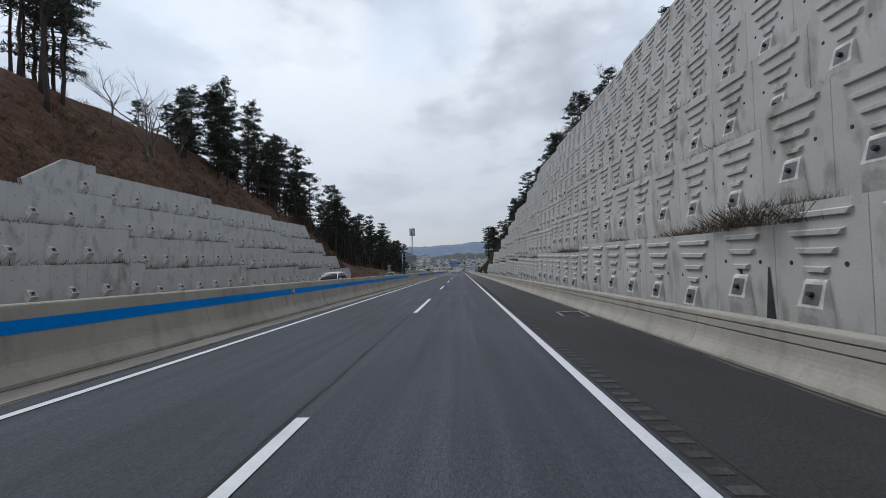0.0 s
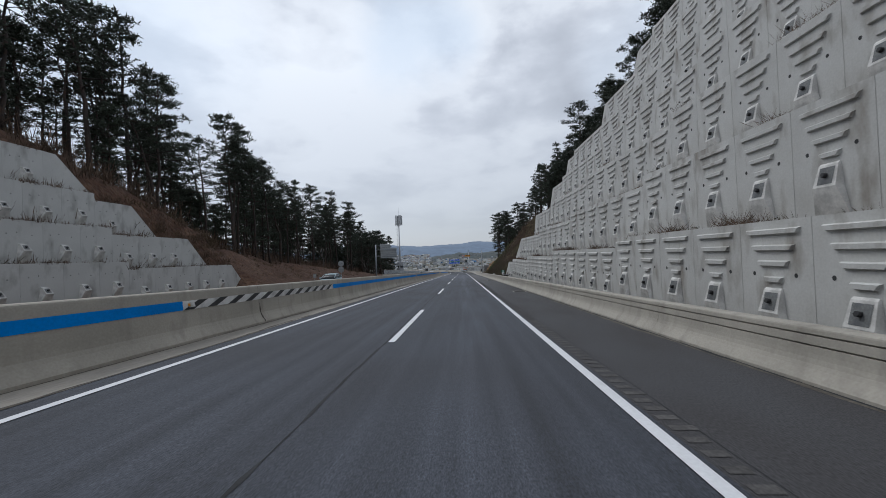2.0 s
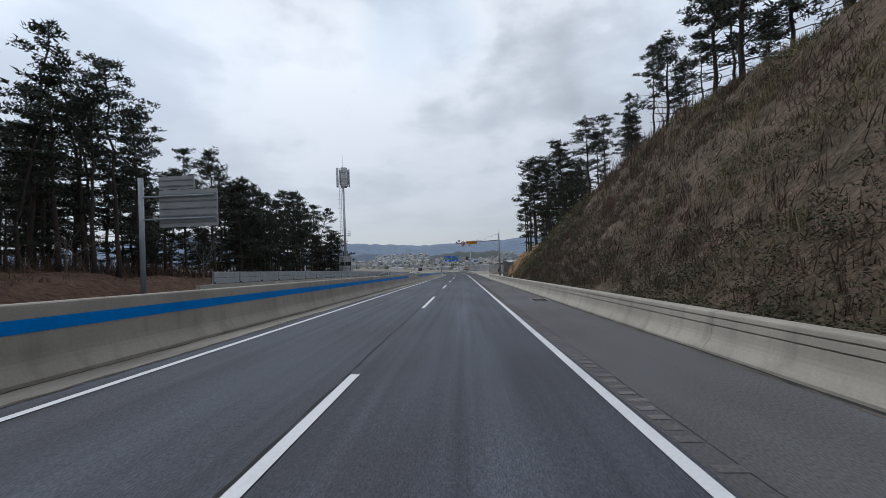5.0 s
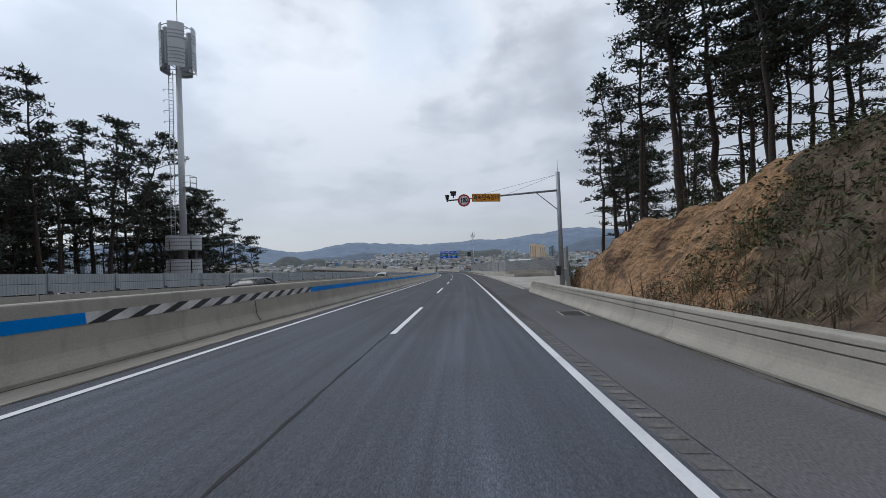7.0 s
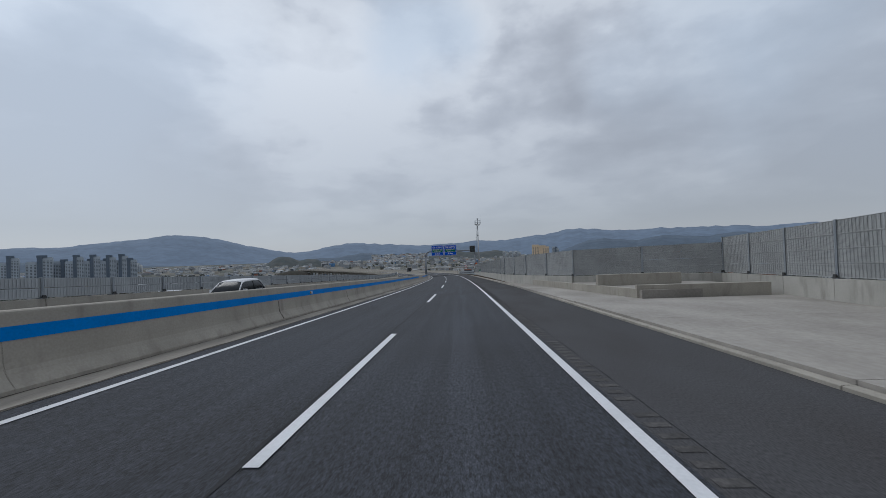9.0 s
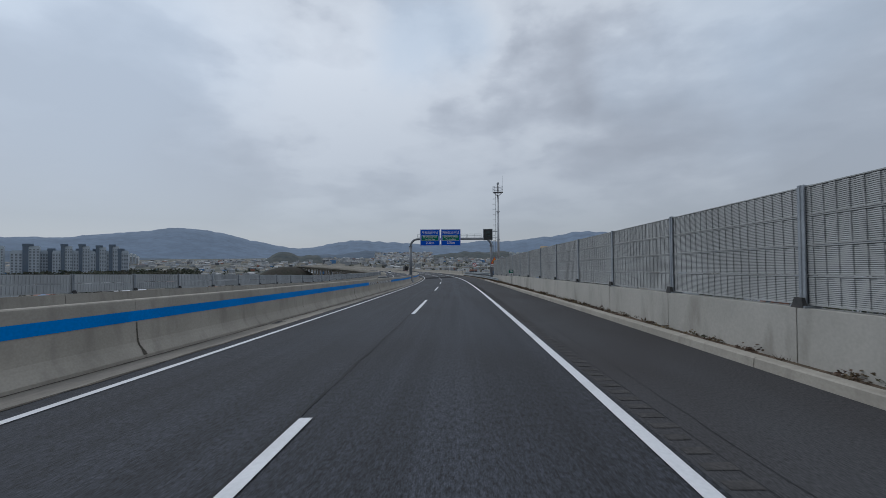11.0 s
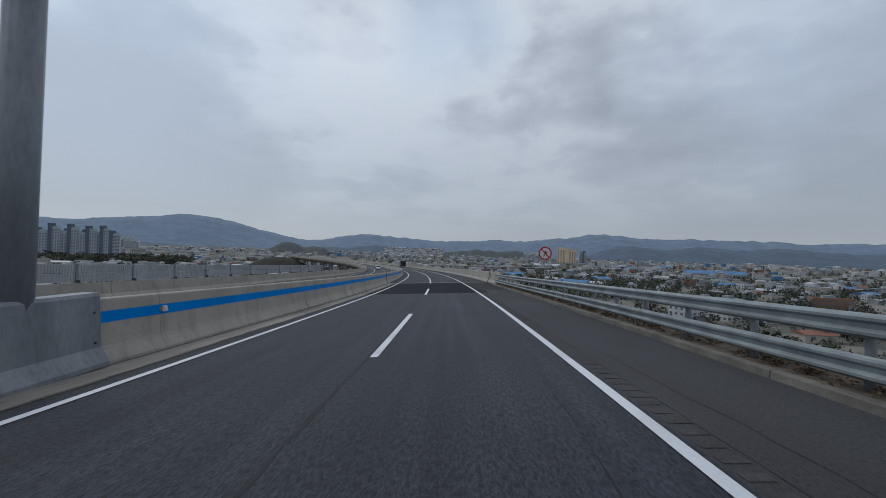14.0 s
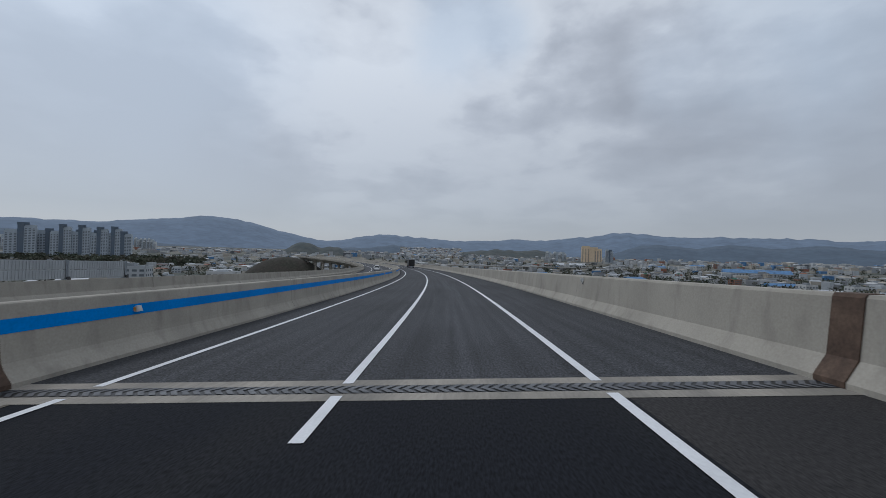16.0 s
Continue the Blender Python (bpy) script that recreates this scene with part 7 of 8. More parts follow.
# ---- double guardrail ----
def guardrail():
    g = thing("guardrail", pose(0, 0, 0), "double galvanized corrugated guardrail on steel posts", "guardrail")
    wave = [(0.0, 0.15), (-0.02, 0.13), (-0.075, 0.105), (-0.075, 0.07), (-0.02, 0.03), (-0.02, -0.03), (-0.075, -0.07), (-0.075, -0.105), (-0.02, -0.13), (0.0, -0.15)]
    wave = wave + [(x + 0.012, h) for x, h in wave[::-1]]
    for hc in (0.91, 0.40):
        s = 306.0 if hc < 0.6 else 314.3
        while s < 371.5:
            e = min(s + 4.0, 372.0)
            loft("rail", [(x, h + hc) for x, h in wave], s, e + 0.05, 2.0, M["steel"], g, shift=lambda q: (float(np.interp(q, [309, 330, 365, 372], [4.72, 4.62, 4.66, 4.85])), 0))
            s = e
    s = 316.0
    while s < 371:
        x = float(np.interp(s, [309, 330, 365, 372], [4.72, 4.62, 4.66, 4.85]))
        bm = bmesh.new()
        tube(bm, [(0, 0, -0.3), (0, 0, 1.0)], 0.06, 10)
        ob = part("post", bm, M["steel_gantry"], g)
        ob.matrix_world = stand(s, x + 0.17)
        bm = bmesh.new()
        for hc in (0.91, 0.40):
            box(bm, -0.13, -0.06, hc - 0.1, -0.05, 0.06, hc + 0.1)
        part("spacer", bm, M["steel_dull"], ob)
        s += 2.0
    for hc in (0.91, 0.40):
        bm = bmesh.new()
        box(bm, -0.05, -0.45, hc - 0.17, 0.0, 0.35, hc + 0.17)
        for i in range(3):
            for j in range(2):
                tube(bm, [(-0.08, -0.3 + 0.2 * i, hc - 0.08 + 0.16 * j), (-0.05, -0.3 + 0.2 * i, hc - 0.08 + 0.16 * j)], 0.02, 6)
        part("end_plate", bm, M["steel"], g, "bolted end plate against the parapet").matrix_world = stand(371.7, 4.83)


guardrail()

# ---- small road fittings ----
def drain(s, x, w=0.75, l=1.3):
    g = thing("drain_grate", stand(s, x, 0.008), "rusty steel drain grate with a pale concrete rim in the shoulder", "drain", "drain grates along the road")
    bm = bmesh.new()
    for x0, y0, x1, y1 in ((-w / 2 - 0.06, -l / 2 - 0.06, -w / 2, l / 2 + 0.06), (w / 2, -l / 2 - 0.06, w / 2 + 0.06, l / 2 + 0.06), (-w / 2, -l / 2 - 0.06, w / 2, -l / 2), (-w / 2, l / 2, w / 2, l / 2 + 0.06)):
        box(bm, x0, y0, 0, x1, y1, 0.012)
    part("rim", bm, M["gutter"], g, "pale concrete rim")
    bm = bmesh.new()
    box(bm, -w / 2, -l / 2, -0.004, w / 2, l / 2, 0.002)
    part("pit", bm, M["hole"], g)
    for i in range(11):
        bm = bmesh.new()
        y = -l / 2 + l * (i + 0.5) / 11
        box(bm, -w / 2, y - 0.028, 0.002, w / 2, y + 0.028, 0.011)
        part("bar", bm, M["grate"], g)


for s in (15.5, 47.0, 78.1, 109.5, 140.5, 181.2):
    drain(s, 3.98)
for s in (209.8, 275.3, 334.0, 299.5, 361.8, 367.5):
    drain(s, -6.55, 0.2, 0.6)


def stud(s, x, h, turn):
    g = thing("reflector", stand(s, x, h, turn), "small pale plastic reflector fixed to the barrier", "reflector", "barrier reflectors")
    bm = bmesh.new()
    box(bm, -0.05, -0.09, -0.06, 0.03, 0.09, 0.06, top=(0.6, 0.7))
    part("housing", bm, M["white"], g)
    bm = bmesh.new()
    box(bm, -0.04, -0.1, -0.035, 0.01, -0.09, 0.035)
    part("lens", bm, M["sign_orange"], g, "orange lens")


for s in (17.6, 57.5, 110.5, 160.65, 209.2, 233.0, 298.0, 338.4, 381.8, 424):
    stud(s, -6.93, 0.92, 0)


def delineator(s, x, h):
    g = thing("delineator", stand(s, x, h), "small round white reflector on a short stem", "reflector", "barrier delineators")
    tubes("stem", [([(0, 0, -0.02), (0, 0, 0.09)], 0.03)], M["white"], g, n=8)
    d = plate("disc", circle(0.085), -0.02, 0.02, M["white"], g, "", pose(0, 0, 0.14))
    plate("lens", circle(0.06), -0.024, -0.02, M["sign_white"], d)


for s in (116.0, 160.8, 390.0):
    delineator(s, 4.98 if s < 200 else 5.06, 0.775 if s < 200 else 0.93)


def rubber_mat():
    # dark slab leaning on the verge barrier's back
    g = thing("rubber_slab", stand(102.7, 5.55, 0.80), "stack of dark rubber slabs lying behind the barrier", "slab")
    for i in range(3):
        bm = bmesh.new()
        box(bm, -0.3, -0.65 + 0.04 * i, 0.04 * i, 0.3, 0.6 + 0.03 * i, 0.04 * i + 0.036)
        part("layer", bm, M["dark"], g)


rubber_mat()


def notice_plate(s, x, h):
    g = thing("notice_plate", stand(s, x, h, -90), "small black notice plate with pale lines on the parapet", "sign")
    plate("board", rounded(0.34, 0.52, 0.02), -0.02, 0.0, M["dark"], g)
    for k in range(5):
        plate("text_bar", [(-0.11, 0.17 - 0.08 * k), (0.11 - 0.03 * (k % 2), 0.17 - 0.08 * k), (0.11 - 0.03 * (k % 2), 0.195 - 0.08 * k), (-0.11, 0.195 - 0.08 * k)], -0.023, -0.02, M["sign_back"], g)


notice_plate(377.5, 5.075, 0.82)


# ---- far hills ----
def bump_at(a, c, w):
    return math.exp(-0.5 * ((a - c) / w) ** 2)


def ridge(name, dist, lo, hi, height, mat, label, depth=500, seed=0.0, rag=1.0):
    """A chain of wooded hills on a wide arc; height(azimuth in degrees) in metres above datum."""
    n = int((hi - lo) / 0.22)
    verts, faces = [], []
    for i in range(n + 1):
        a = lo + (hi - lo) * i / n
        top = height(a)
        top += rag * (11 * noise.noise(Vector((a * 0.28, seed, 0))) + 5.0 * noise.noise(Vector((a * 1.1, seed, 5))) + 1.3 * noise.noise(Vector((a * 3.3, seed, 9))) + 0.7 * noise.noise(Vector((a * 9.0, seed, 2))))
        for d, z in ((dist - depth, -52), (dist - depth * 0.55, -52 + (top + 52) * 0.5 + 9 * noise.noise(Vector((a * 0.6, seed + 3, 0)))), (dist - depth * 0.2, -52 + (top + 52) * 0.85 + 5 * noise.noise(Vector((a * 0.9, seed + 6, 0)))), (dist, top), (dist + 150, -60)):
            verts.append((d * math.sin(radians(a)), 150 + d * math.cos(radians(a)), z))
    for i in range(n):
        for k in range(4):
            a = i * 5 + k
            faces.append((a, a + 5, a + 6, a + 1))
    return tagged(part(name, mesh(name, verts, faces), mat, smooth=True), label, "mountains", kind="structure")


# distance haze is put into the colour, paler and bluer for farther ridges
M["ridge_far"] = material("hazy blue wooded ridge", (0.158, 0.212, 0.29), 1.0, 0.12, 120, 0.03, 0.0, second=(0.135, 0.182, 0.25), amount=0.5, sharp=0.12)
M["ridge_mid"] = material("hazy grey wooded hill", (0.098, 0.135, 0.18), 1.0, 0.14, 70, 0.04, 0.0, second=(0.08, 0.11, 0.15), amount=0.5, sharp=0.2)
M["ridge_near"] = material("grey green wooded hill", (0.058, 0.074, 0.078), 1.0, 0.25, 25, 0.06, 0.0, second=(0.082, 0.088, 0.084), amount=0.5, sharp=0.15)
def skyline(a):
    """Height of the far chain: a long ridge with a saddle and three summits."""
    return float(np.interp(a, [-100, -55, -43, -37, -33, -28, -21.5, -17, -14.2, -9, -3, 5, 10, 14.5, 19, 26, 36, 60, 85], [105, 118, 122, 178, 205, 140, 40, 98, 128, 90, 86, 106, 122, 182, 136, 140, 118, 140, 150]))


def soft_skyline(a):
    return sum(skyline(a + o) for o in (-2, -1, 0, 1, 2)) / 5 + 4


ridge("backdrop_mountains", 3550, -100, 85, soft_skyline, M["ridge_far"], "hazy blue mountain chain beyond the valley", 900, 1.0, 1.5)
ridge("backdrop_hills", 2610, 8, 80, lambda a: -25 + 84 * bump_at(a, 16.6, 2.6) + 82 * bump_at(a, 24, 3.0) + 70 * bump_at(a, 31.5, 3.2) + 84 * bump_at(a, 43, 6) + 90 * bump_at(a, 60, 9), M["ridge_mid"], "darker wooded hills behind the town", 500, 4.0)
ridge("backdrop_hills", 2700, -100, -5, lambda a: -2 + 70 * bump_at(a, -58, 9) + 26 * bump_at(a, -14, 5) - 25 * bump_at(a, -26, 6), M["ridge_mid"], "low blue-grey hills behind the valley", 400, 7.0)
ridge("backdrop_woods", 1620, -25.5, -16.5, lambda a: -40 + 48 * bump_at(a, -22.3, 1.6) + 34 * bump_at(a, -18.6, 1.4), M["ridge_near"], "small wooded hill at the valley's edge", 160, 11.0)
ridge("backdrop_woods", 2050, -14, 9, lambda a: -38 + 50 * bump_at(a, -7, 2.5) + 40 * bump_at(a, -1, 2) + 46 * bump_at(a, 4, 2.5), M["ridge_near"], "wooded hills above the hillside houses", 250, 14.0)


# ---- viaduct piers ----
piers = thing("viaduct_piers", pose(0, 0, 0), "concrete piers under the long curved viaduct", "piers", kind="structure")
for s in np.arange(420, 985, 40):
    for x in (-15.5, -8, 1.0):
        p = road(float(s), x)
        bm = bmesh.new()
        h = p.z - 2.5 - (VALLEY - 2)
        tube(bm, [(0, 0, 0), (0, 0, h)], 1.1, 12)
        part("pier", bm, M["gutter"], piers).matrix_world = pose(p.x, p.y, VALLEY - 2)
    p = road(float(s), -7.3)
    bm = bmesh.new()
    box(bm, -10.5, -1.2, -3.9, 10.5, 1.2, -2.6)
    part("pier_cap", bm, M["gutter"], piers).matrix_world = pose(p.x, p.y, p.z, 0, math.degrees(float(np.interp(s, NODE_S, CROSS))), math.degrees(heading(float(s))))

# ---- far road bridge across the valley ----
fb = thing("far_bridge", pose(0, 0, 0), "long pale road bridge crossing the valley on piers", "bridge", kind="structure")
A_, B_ = Vector((-330, 1150, -34)), Vector((430, 1460, -31))
u_ = (B_ - A_).normalized()
ang_ = math.degrees(math.atan2(u_.y, u_.x))
bm = bmesh.new()
box(bm, 0, -6, -2.2, (B_ - A_).length, 6, -0.9, 0)
part("deck", bm, M["gutter"], fb).matrix_world = pose(*A_, 0, 0, ang_)
bm = bmesh.new()
box(bm, 0, -6.2, -0.9, (B_ - A_).length, -5.8, 0.5)
part("parapet", bm, M["anchor"], fb).matrix_world = pose(*A_, 0, 0, ang_)
for i in range(1, 20):
    p = A_.lerp(B_, i / 20)
    bm = bmesh.new()
    box(bm, -1, -4, VALLEY - 3, 1, 4, p.z - 2.2)
    part("pier", bm, M["gutter"], fb).matrix_world = pose(p.x, p.y, 0, 0, 0, ang_)

# ---- mound beside the viaduct ----
def mound():
    n, m, verts, faces = 28, 8, [], []
    for j in range(m + 1):
        f = j / m
        for i in range(n):
            a = 2 * math.pi * i / n
            r = (1 - f) ** 0.8 * (1 + 0.1 * noise.noise(Vector((math.cos(a), math.sin(a), f))))
            verts.append((-268 + 62 * r * math.cos(a), 880 + 38 * r * math.sin(a), -48 + 27 * (1 - (1 - f) ** 1.6)))
    for j in range(m):
        for i in range(n):
            faces.append((j * n + i, j * n + (i + 1) % n, (j + 1) * n + (i + 1) % n, (j + 1) * n + i))
    tagged(part("earth_mound", mesh("earth_mound", verts, faces), M["mound"], smooth=True), "dark brown earth mound beside the viaduct", "mound")


M["mound"] = material("dark earth with scrub", (0.050, 0.043, 0.036), 1.0, 0.3, 8, 0.4, 0.5, 0.4, second=(0.040, 0.040, 0.030))
mound()

# ---- buildings of the valley ----
WALLS = {"white": (0.62, 0.63, 0.63), "grey": (0.36, 0.37, 0.385), "beige": (0.50, 0.46, 0.40), "orange": (0.62, 0.46, 0.27), "brick": (0.33, 0.17, 0.12), "pale": (0.52, 0.55, 0.58), "blue": (0.12, 0.25, 0.45), "dark": (0.12, 0.13, 0.145)}
for k, c in ((q, [v * 0.86 for v in w]) for q, w in WALLS.items()):
    M["wall_" + k] = material(k + " house wall", c, 0.85, 0.06, 6, 1.5, 0.0, second=[v * 0.85 for v in c])
M["wall_tower"] = material("pale tower cladding", (0.44, 0.49, 0.54), 0.85, 0.06, 6, 1.5, 0.0, second=(0.38, 0.43, 0.48))
M["wall_core"] = material("blue grey tower glazing", (0.10, 0.14, 0.19), 0.6, 0.06, 6, 1.5, 0.0, second=(0.12, 0.15, 0.19))
M["wall_ochre"] = material("ochre tower wall", (0.72, 0.57, 0.40), 0.85, 0.06, 6, 1.5, 0.0, second=(0.64, 0.50, 0.35))
M["wall_bright"] = material("white tower wall", (0.62, 0.64, 0.65), 0.85, 0.06, 6, 1.5, 0.0, second=(0.54, 0.56, 0.57))
M["win"] = material("dark window glass", (0.12, 0.14, 0.165), 0.25, 0.1, 6, 1.0, 0.0, second=(0.17, 0.19, 0.21))
M["roof_blue"] = material("blue sheet roof", (0.06, 0.15, 0.30), 0.6, 0.08, 5, 1.5, 0.0, second=(0.09, 0.23, 0.44))
M["roof_grey"] = material("grey sheet roof", (0.25, 0.265, 0.28), 0.7, 0.08, 5, 1.5, 0.0, second=(0.28, 0.30, 0.32))
M["roof_red"] = material("faded red roof", (0.24, 0.11, 0.075), 0.8, 0.08, 5, 1.5, 0.0, second=(0.28, 0.12, 0.08))
M["roof_white"] = material("white sheet roof", (0.52, 0.545, 0.565), 0.6, 0.06, 5, 1.5, 0.0, second=(0.44, 0.46, 0.49))
M["roof_green"] = material("green roof coating", (0.09, 0.21, 0.16), 0.7, 0.08, 5, 1.5, 0.0, second=(0.10, 0.26, 0.19))


def flat_house(w, d, floors, wall, roof, cols=4):
    """A storeyed block with set-in windows, parapet and roof box."""
    h = floors * 3.0 + 0.6
    parts = []
    bm = bmesh.new()
    box(bm, -w / 2, -d / 2, 0, w / 2, d / 2, h)
    for x0, y0, x1, y1 in ((-w / 2, -d / 2, w / 2, -d / 2 + 0.3), (-w / 2, d / 2 - 0.3, w / 2, d / 2), (-w / 2, -d / 2, -w / 2 + 0.3, d / 2), (w / 2 - 0.3, -d / 2, w / 2, d / 2)):
        box(bm, x0, y0, h, x1, y1, h + 0.9)
    parts.append(("wall", bm, wall))
    bm = bmesh.new()
    box(bm, -w / 2 + 0.3, -d / 2 + 0.3, h, w / 2 - 0.3, d / 2 - 0.3, h + 0.15)
    box(bm, -w * 0.2, -d * 0.2, h + 0.15, w * 0.12, d * 0.2, h + 2.6)
    parts.append(("roof", bm, roof))
    for f in range(floors):
        bm = bmesh.new()
        for c in range(cols):
            x = -w / 2 + w * (c + 0.5) / cols
            ww = w / cols * 0.32
            box(bm, x - ww, -d / 2 - 0.06, f * 3 + 1.1, x + ww, -d / 2 + 0.04, f * 3 + 2.5)
        for c in range(max(1, cols - 1)):
            y = -d / 2 + d * (c + 0.5) / max(1, cols - 1)
            for sx in (-1, 1):
                box(bm, sx * w / 2 - 0.06, y - 0.8, f * 3 + 1.1, sx * w / 2 + 0.06, y + 0.8, f * 3 + 2.5)
        parts.append(("window_row", bm, "win"))
    return parts


def shed(w, d, h, wall, roof):
    """A long low hall with a shallow gable roof."""
    bm = bmesh.new()
    box(bm, -w / 2, -d / 2, 0, w / 2, d / 2, h)
    a, b = bmesh.new(), bmesh.new()
    vs = [(-w / 2 - 0.5, -d / 2 - 0.5, h), (w / 2 + 0.5, -d / 2 - 0.5, h), (w / 2 + 0.5, 0, h + d * 0.16), (-w / 2 - 0.5, 0, h + d * 0.16), (-w / 2 - 0.5, d / 2 + 0.5, h), (w / 2 + 0.5, d / 2 + 0.5, h)]
    vv = [a.verts.new(v) for v in vs]
    for f in ((0, 1, 2, 3), (3, 2, 5, 4), (0, 3, 4), (1, 5, 2), (0, 4, 5, 1)):
        a.faces.new([vv[i] for i in f])
    for i in range(max(2, int(w / 5))):
        x = -w / 2 + w * (i + 0.5) / max(2, int(w / 5))
        box(b, x - 1.0, -d / 2 - 0.05, h * 0.45, x + 1.0, -d / 2 + 0.05, h * 0.8)
    return [("wall", bm, wall), ("roof", a, roof), ("window_row", b, "win")]


def building(name, parts, m, label, category, group=""):
    g = thing(name, m, label, category, group)
    for nm, bm, mt in parts:
        ob = part(nm, bm, M[mt], g)
        if nm.startswith("window"):
            tagged(ob, kind="stuff")
    return g


GROUP = "houses in the valley town"
KINDS = []
for i, (fn, label) in enumerate((
        (flat_house(13, 11, 4, "wall_white", "roof_grey"), "white four-storey town house with a flat roof"),
        (flat_house(11, 10, 3, "wall_beige", "roof_grey", 3), "beige three-storey town house with a flat roof"),
        (flat_house(15, 11, 5, "wall_grey", "roof_grey"), "grey five-storey block of flats"),
        (flat_house(12, 10, 3, "wall_brick", "roof_green", 3), "red brick town house with a green roof"),
        (flat_house(10, 9, 2, "wall_pale", "roof_white", 3), "pale two-storey house with a white roof"),
        (flat_house(20, 12, 6, "wall_white", "roof_grey", 6), "white six-storey apartment block"),
        (shed(34, 18, 6, "wall_pale", "roof_blue"), "long workshop hall with a blue metal roof"),
        (shed(26, 14, 5, "wall_white", "roof_white"), "white workshop hall with a pale metal roof"),
        (shed(14, 9, 4, "wall_beige", "roof_red"), "small house with a faded red roof"),
        (shed(18, 10, 4, "wall_grey", "roof_grey"), "low grey hall with a sheet metal roof"))):
    KINDS.append(building("house", fn, pose(0, 0, VALLEY - 400), label, "building", GROUP))


def floor_z(x, y):
    return float(land(x, y))


rng = random.Random(31)
used = set()
first = [True] * len(KINDS)


def put_house(k, x, y, turn=None):
    m = pose(x, y, floor_z(x, y) - 0.3, 0, 0, rng.uniform(-40, 40) if turn is None else turn)
    if first[k]:
        KINDS[k].matrix_world = m
        first[k] = False
    else:
        copy_thing(KINDS[k], m)


def free_spot(x, y, cell):
    c = (int(x // cell), int(y // cell))
    s, rx = along(np.array([x]), np.array([y]))
    if c in used or (abs(rx[0] + 7) < 24 and s[0] < 990):
        return False
    used.add(c)
    return True


n = 0
while n < 150:   # town on the right of the viaduct
    a, d = radians(rng.uniform(-4, 62)), rng.uniform(520, 1500)
    x, y = 40 + d * math.sin(a), 330 + d * math.cos(a)
    if free_spot(x, y, 24):
        put_house(rng.choice((0, 1, 1, 3, 4, 4, 4, 6, 7, 8, 8, 9, 9)), x, y)
        n += 1
while n < 200:   # low houses and halls under the embankment
    a, d = radians(rng.uniform(12, 58)), rng.uniform(150, 520)
    x, y = 60 + d * math.sin(a), 400 + d * math.cos(a)
    if free_spot(x, y, 24) and floor_z(x, y) < VALLEY + 6:
        put_house(rng.choice((0, 1, 1, 4, 4, 7, 7, 8, 9, 9, 3)), x, y)
    n += 1
while n < 265:   # works and sheds on the left
    a, d = radians(rng.uniform(-62, -24)), rng.uniform(420, 1050)
    x, y = d * math.sin(a), 330 + d * math.cos(a)
    if free_spot(x, y, 34):
        put_house(rng.choice((4, 6, 7, 7, 9, 9, 8, 1)), x, y)
        n += 1


def town_stuff(name, count, az, dist, label, seed, tall=(3, 12), wide=(6, 16), hill=0.0):
    """Very many far houses, joined: plain gabled and flat blocks of several tones."""
    r = random.Random(seed)
    verts, faces, slots = [], [], []
    tones = ["wall_white", "wall_pale", "wall_beige", "roof_grey", "roof_blue", "roof_red", "wall_grey", "wall_dark"]
    wts = [6, 5, 3, 4, 0.7, 0.7, 3, 1]
    for _ in range(count):
        a, d = radians(r.uniform(*az)), r.uniform(*dist)
        x, y = d * math.sin(a), 150 + d * math.cos(a)
        s, rx = along(np.array([x]), np.array([y]))
        if abs(rx[0] + 7) < 30 and s[0] < 990:
            continue
        z = floor_z(x, y) - 1 + hill * max(0.0, (d - dist[0]) / (dist[1] - dist[0]))
        w, l, h = r.uniform(*wide), r.uniform(*wide), r.uniform(*tall)
        t = r.uniform(0, math.pi)
        c, s_ = math.cos(t), math.sin(t)
        b = len(verts)
        for zz, k in ((z - 4, 1), (z + h, 1), (z + h + r.choice((0.2, 0.2, 2.0)), r.choice((0.95, 0.5)))):
            for px, py in ((-w, -l), (w, -l), (w, l), (-w, l)):
                verts.append((x + (px * c - py * s_) * 0.5 * k, y + (px * s_ + py * c) * 0.5 * k, zz))
        wall, roof = r.choices(range(len(tones)), wts, k=2)
        for j in range(2):
            for i in range(4):
                faces.append((b + j * 4 + i, b + j * 4 + (i + 1) % 4, b + j * 4 + 4 + (i + 1) % 4, b + j * 4 + 4 + i))
                slots.append(wall if j == 0 else roof)
        faces.append((b + 8, b + 9, b + 10, b + 11))
        slots.append(roof)
    me = mesh(name, verts, faces, slots)
    return tagged(part(name, me, [M[t] for t in tones]), label, "town", kind="stuff")


town_stuff("distant_town", 1500, (-20, 60), (900, 2100), "dense far town of pale houses and halls", 41)
town_stuff("distant_town", 1200, (-62, -20), (900, 2100), "scattered far houses and sheds of the valley", 42, (3, 8))
town_stuff("hillside_houses", 420, (-11.5, -4.5), (1550, 1900), "white houses crowding a hillside", 43, (4, 8), (6, 12), 26.0)


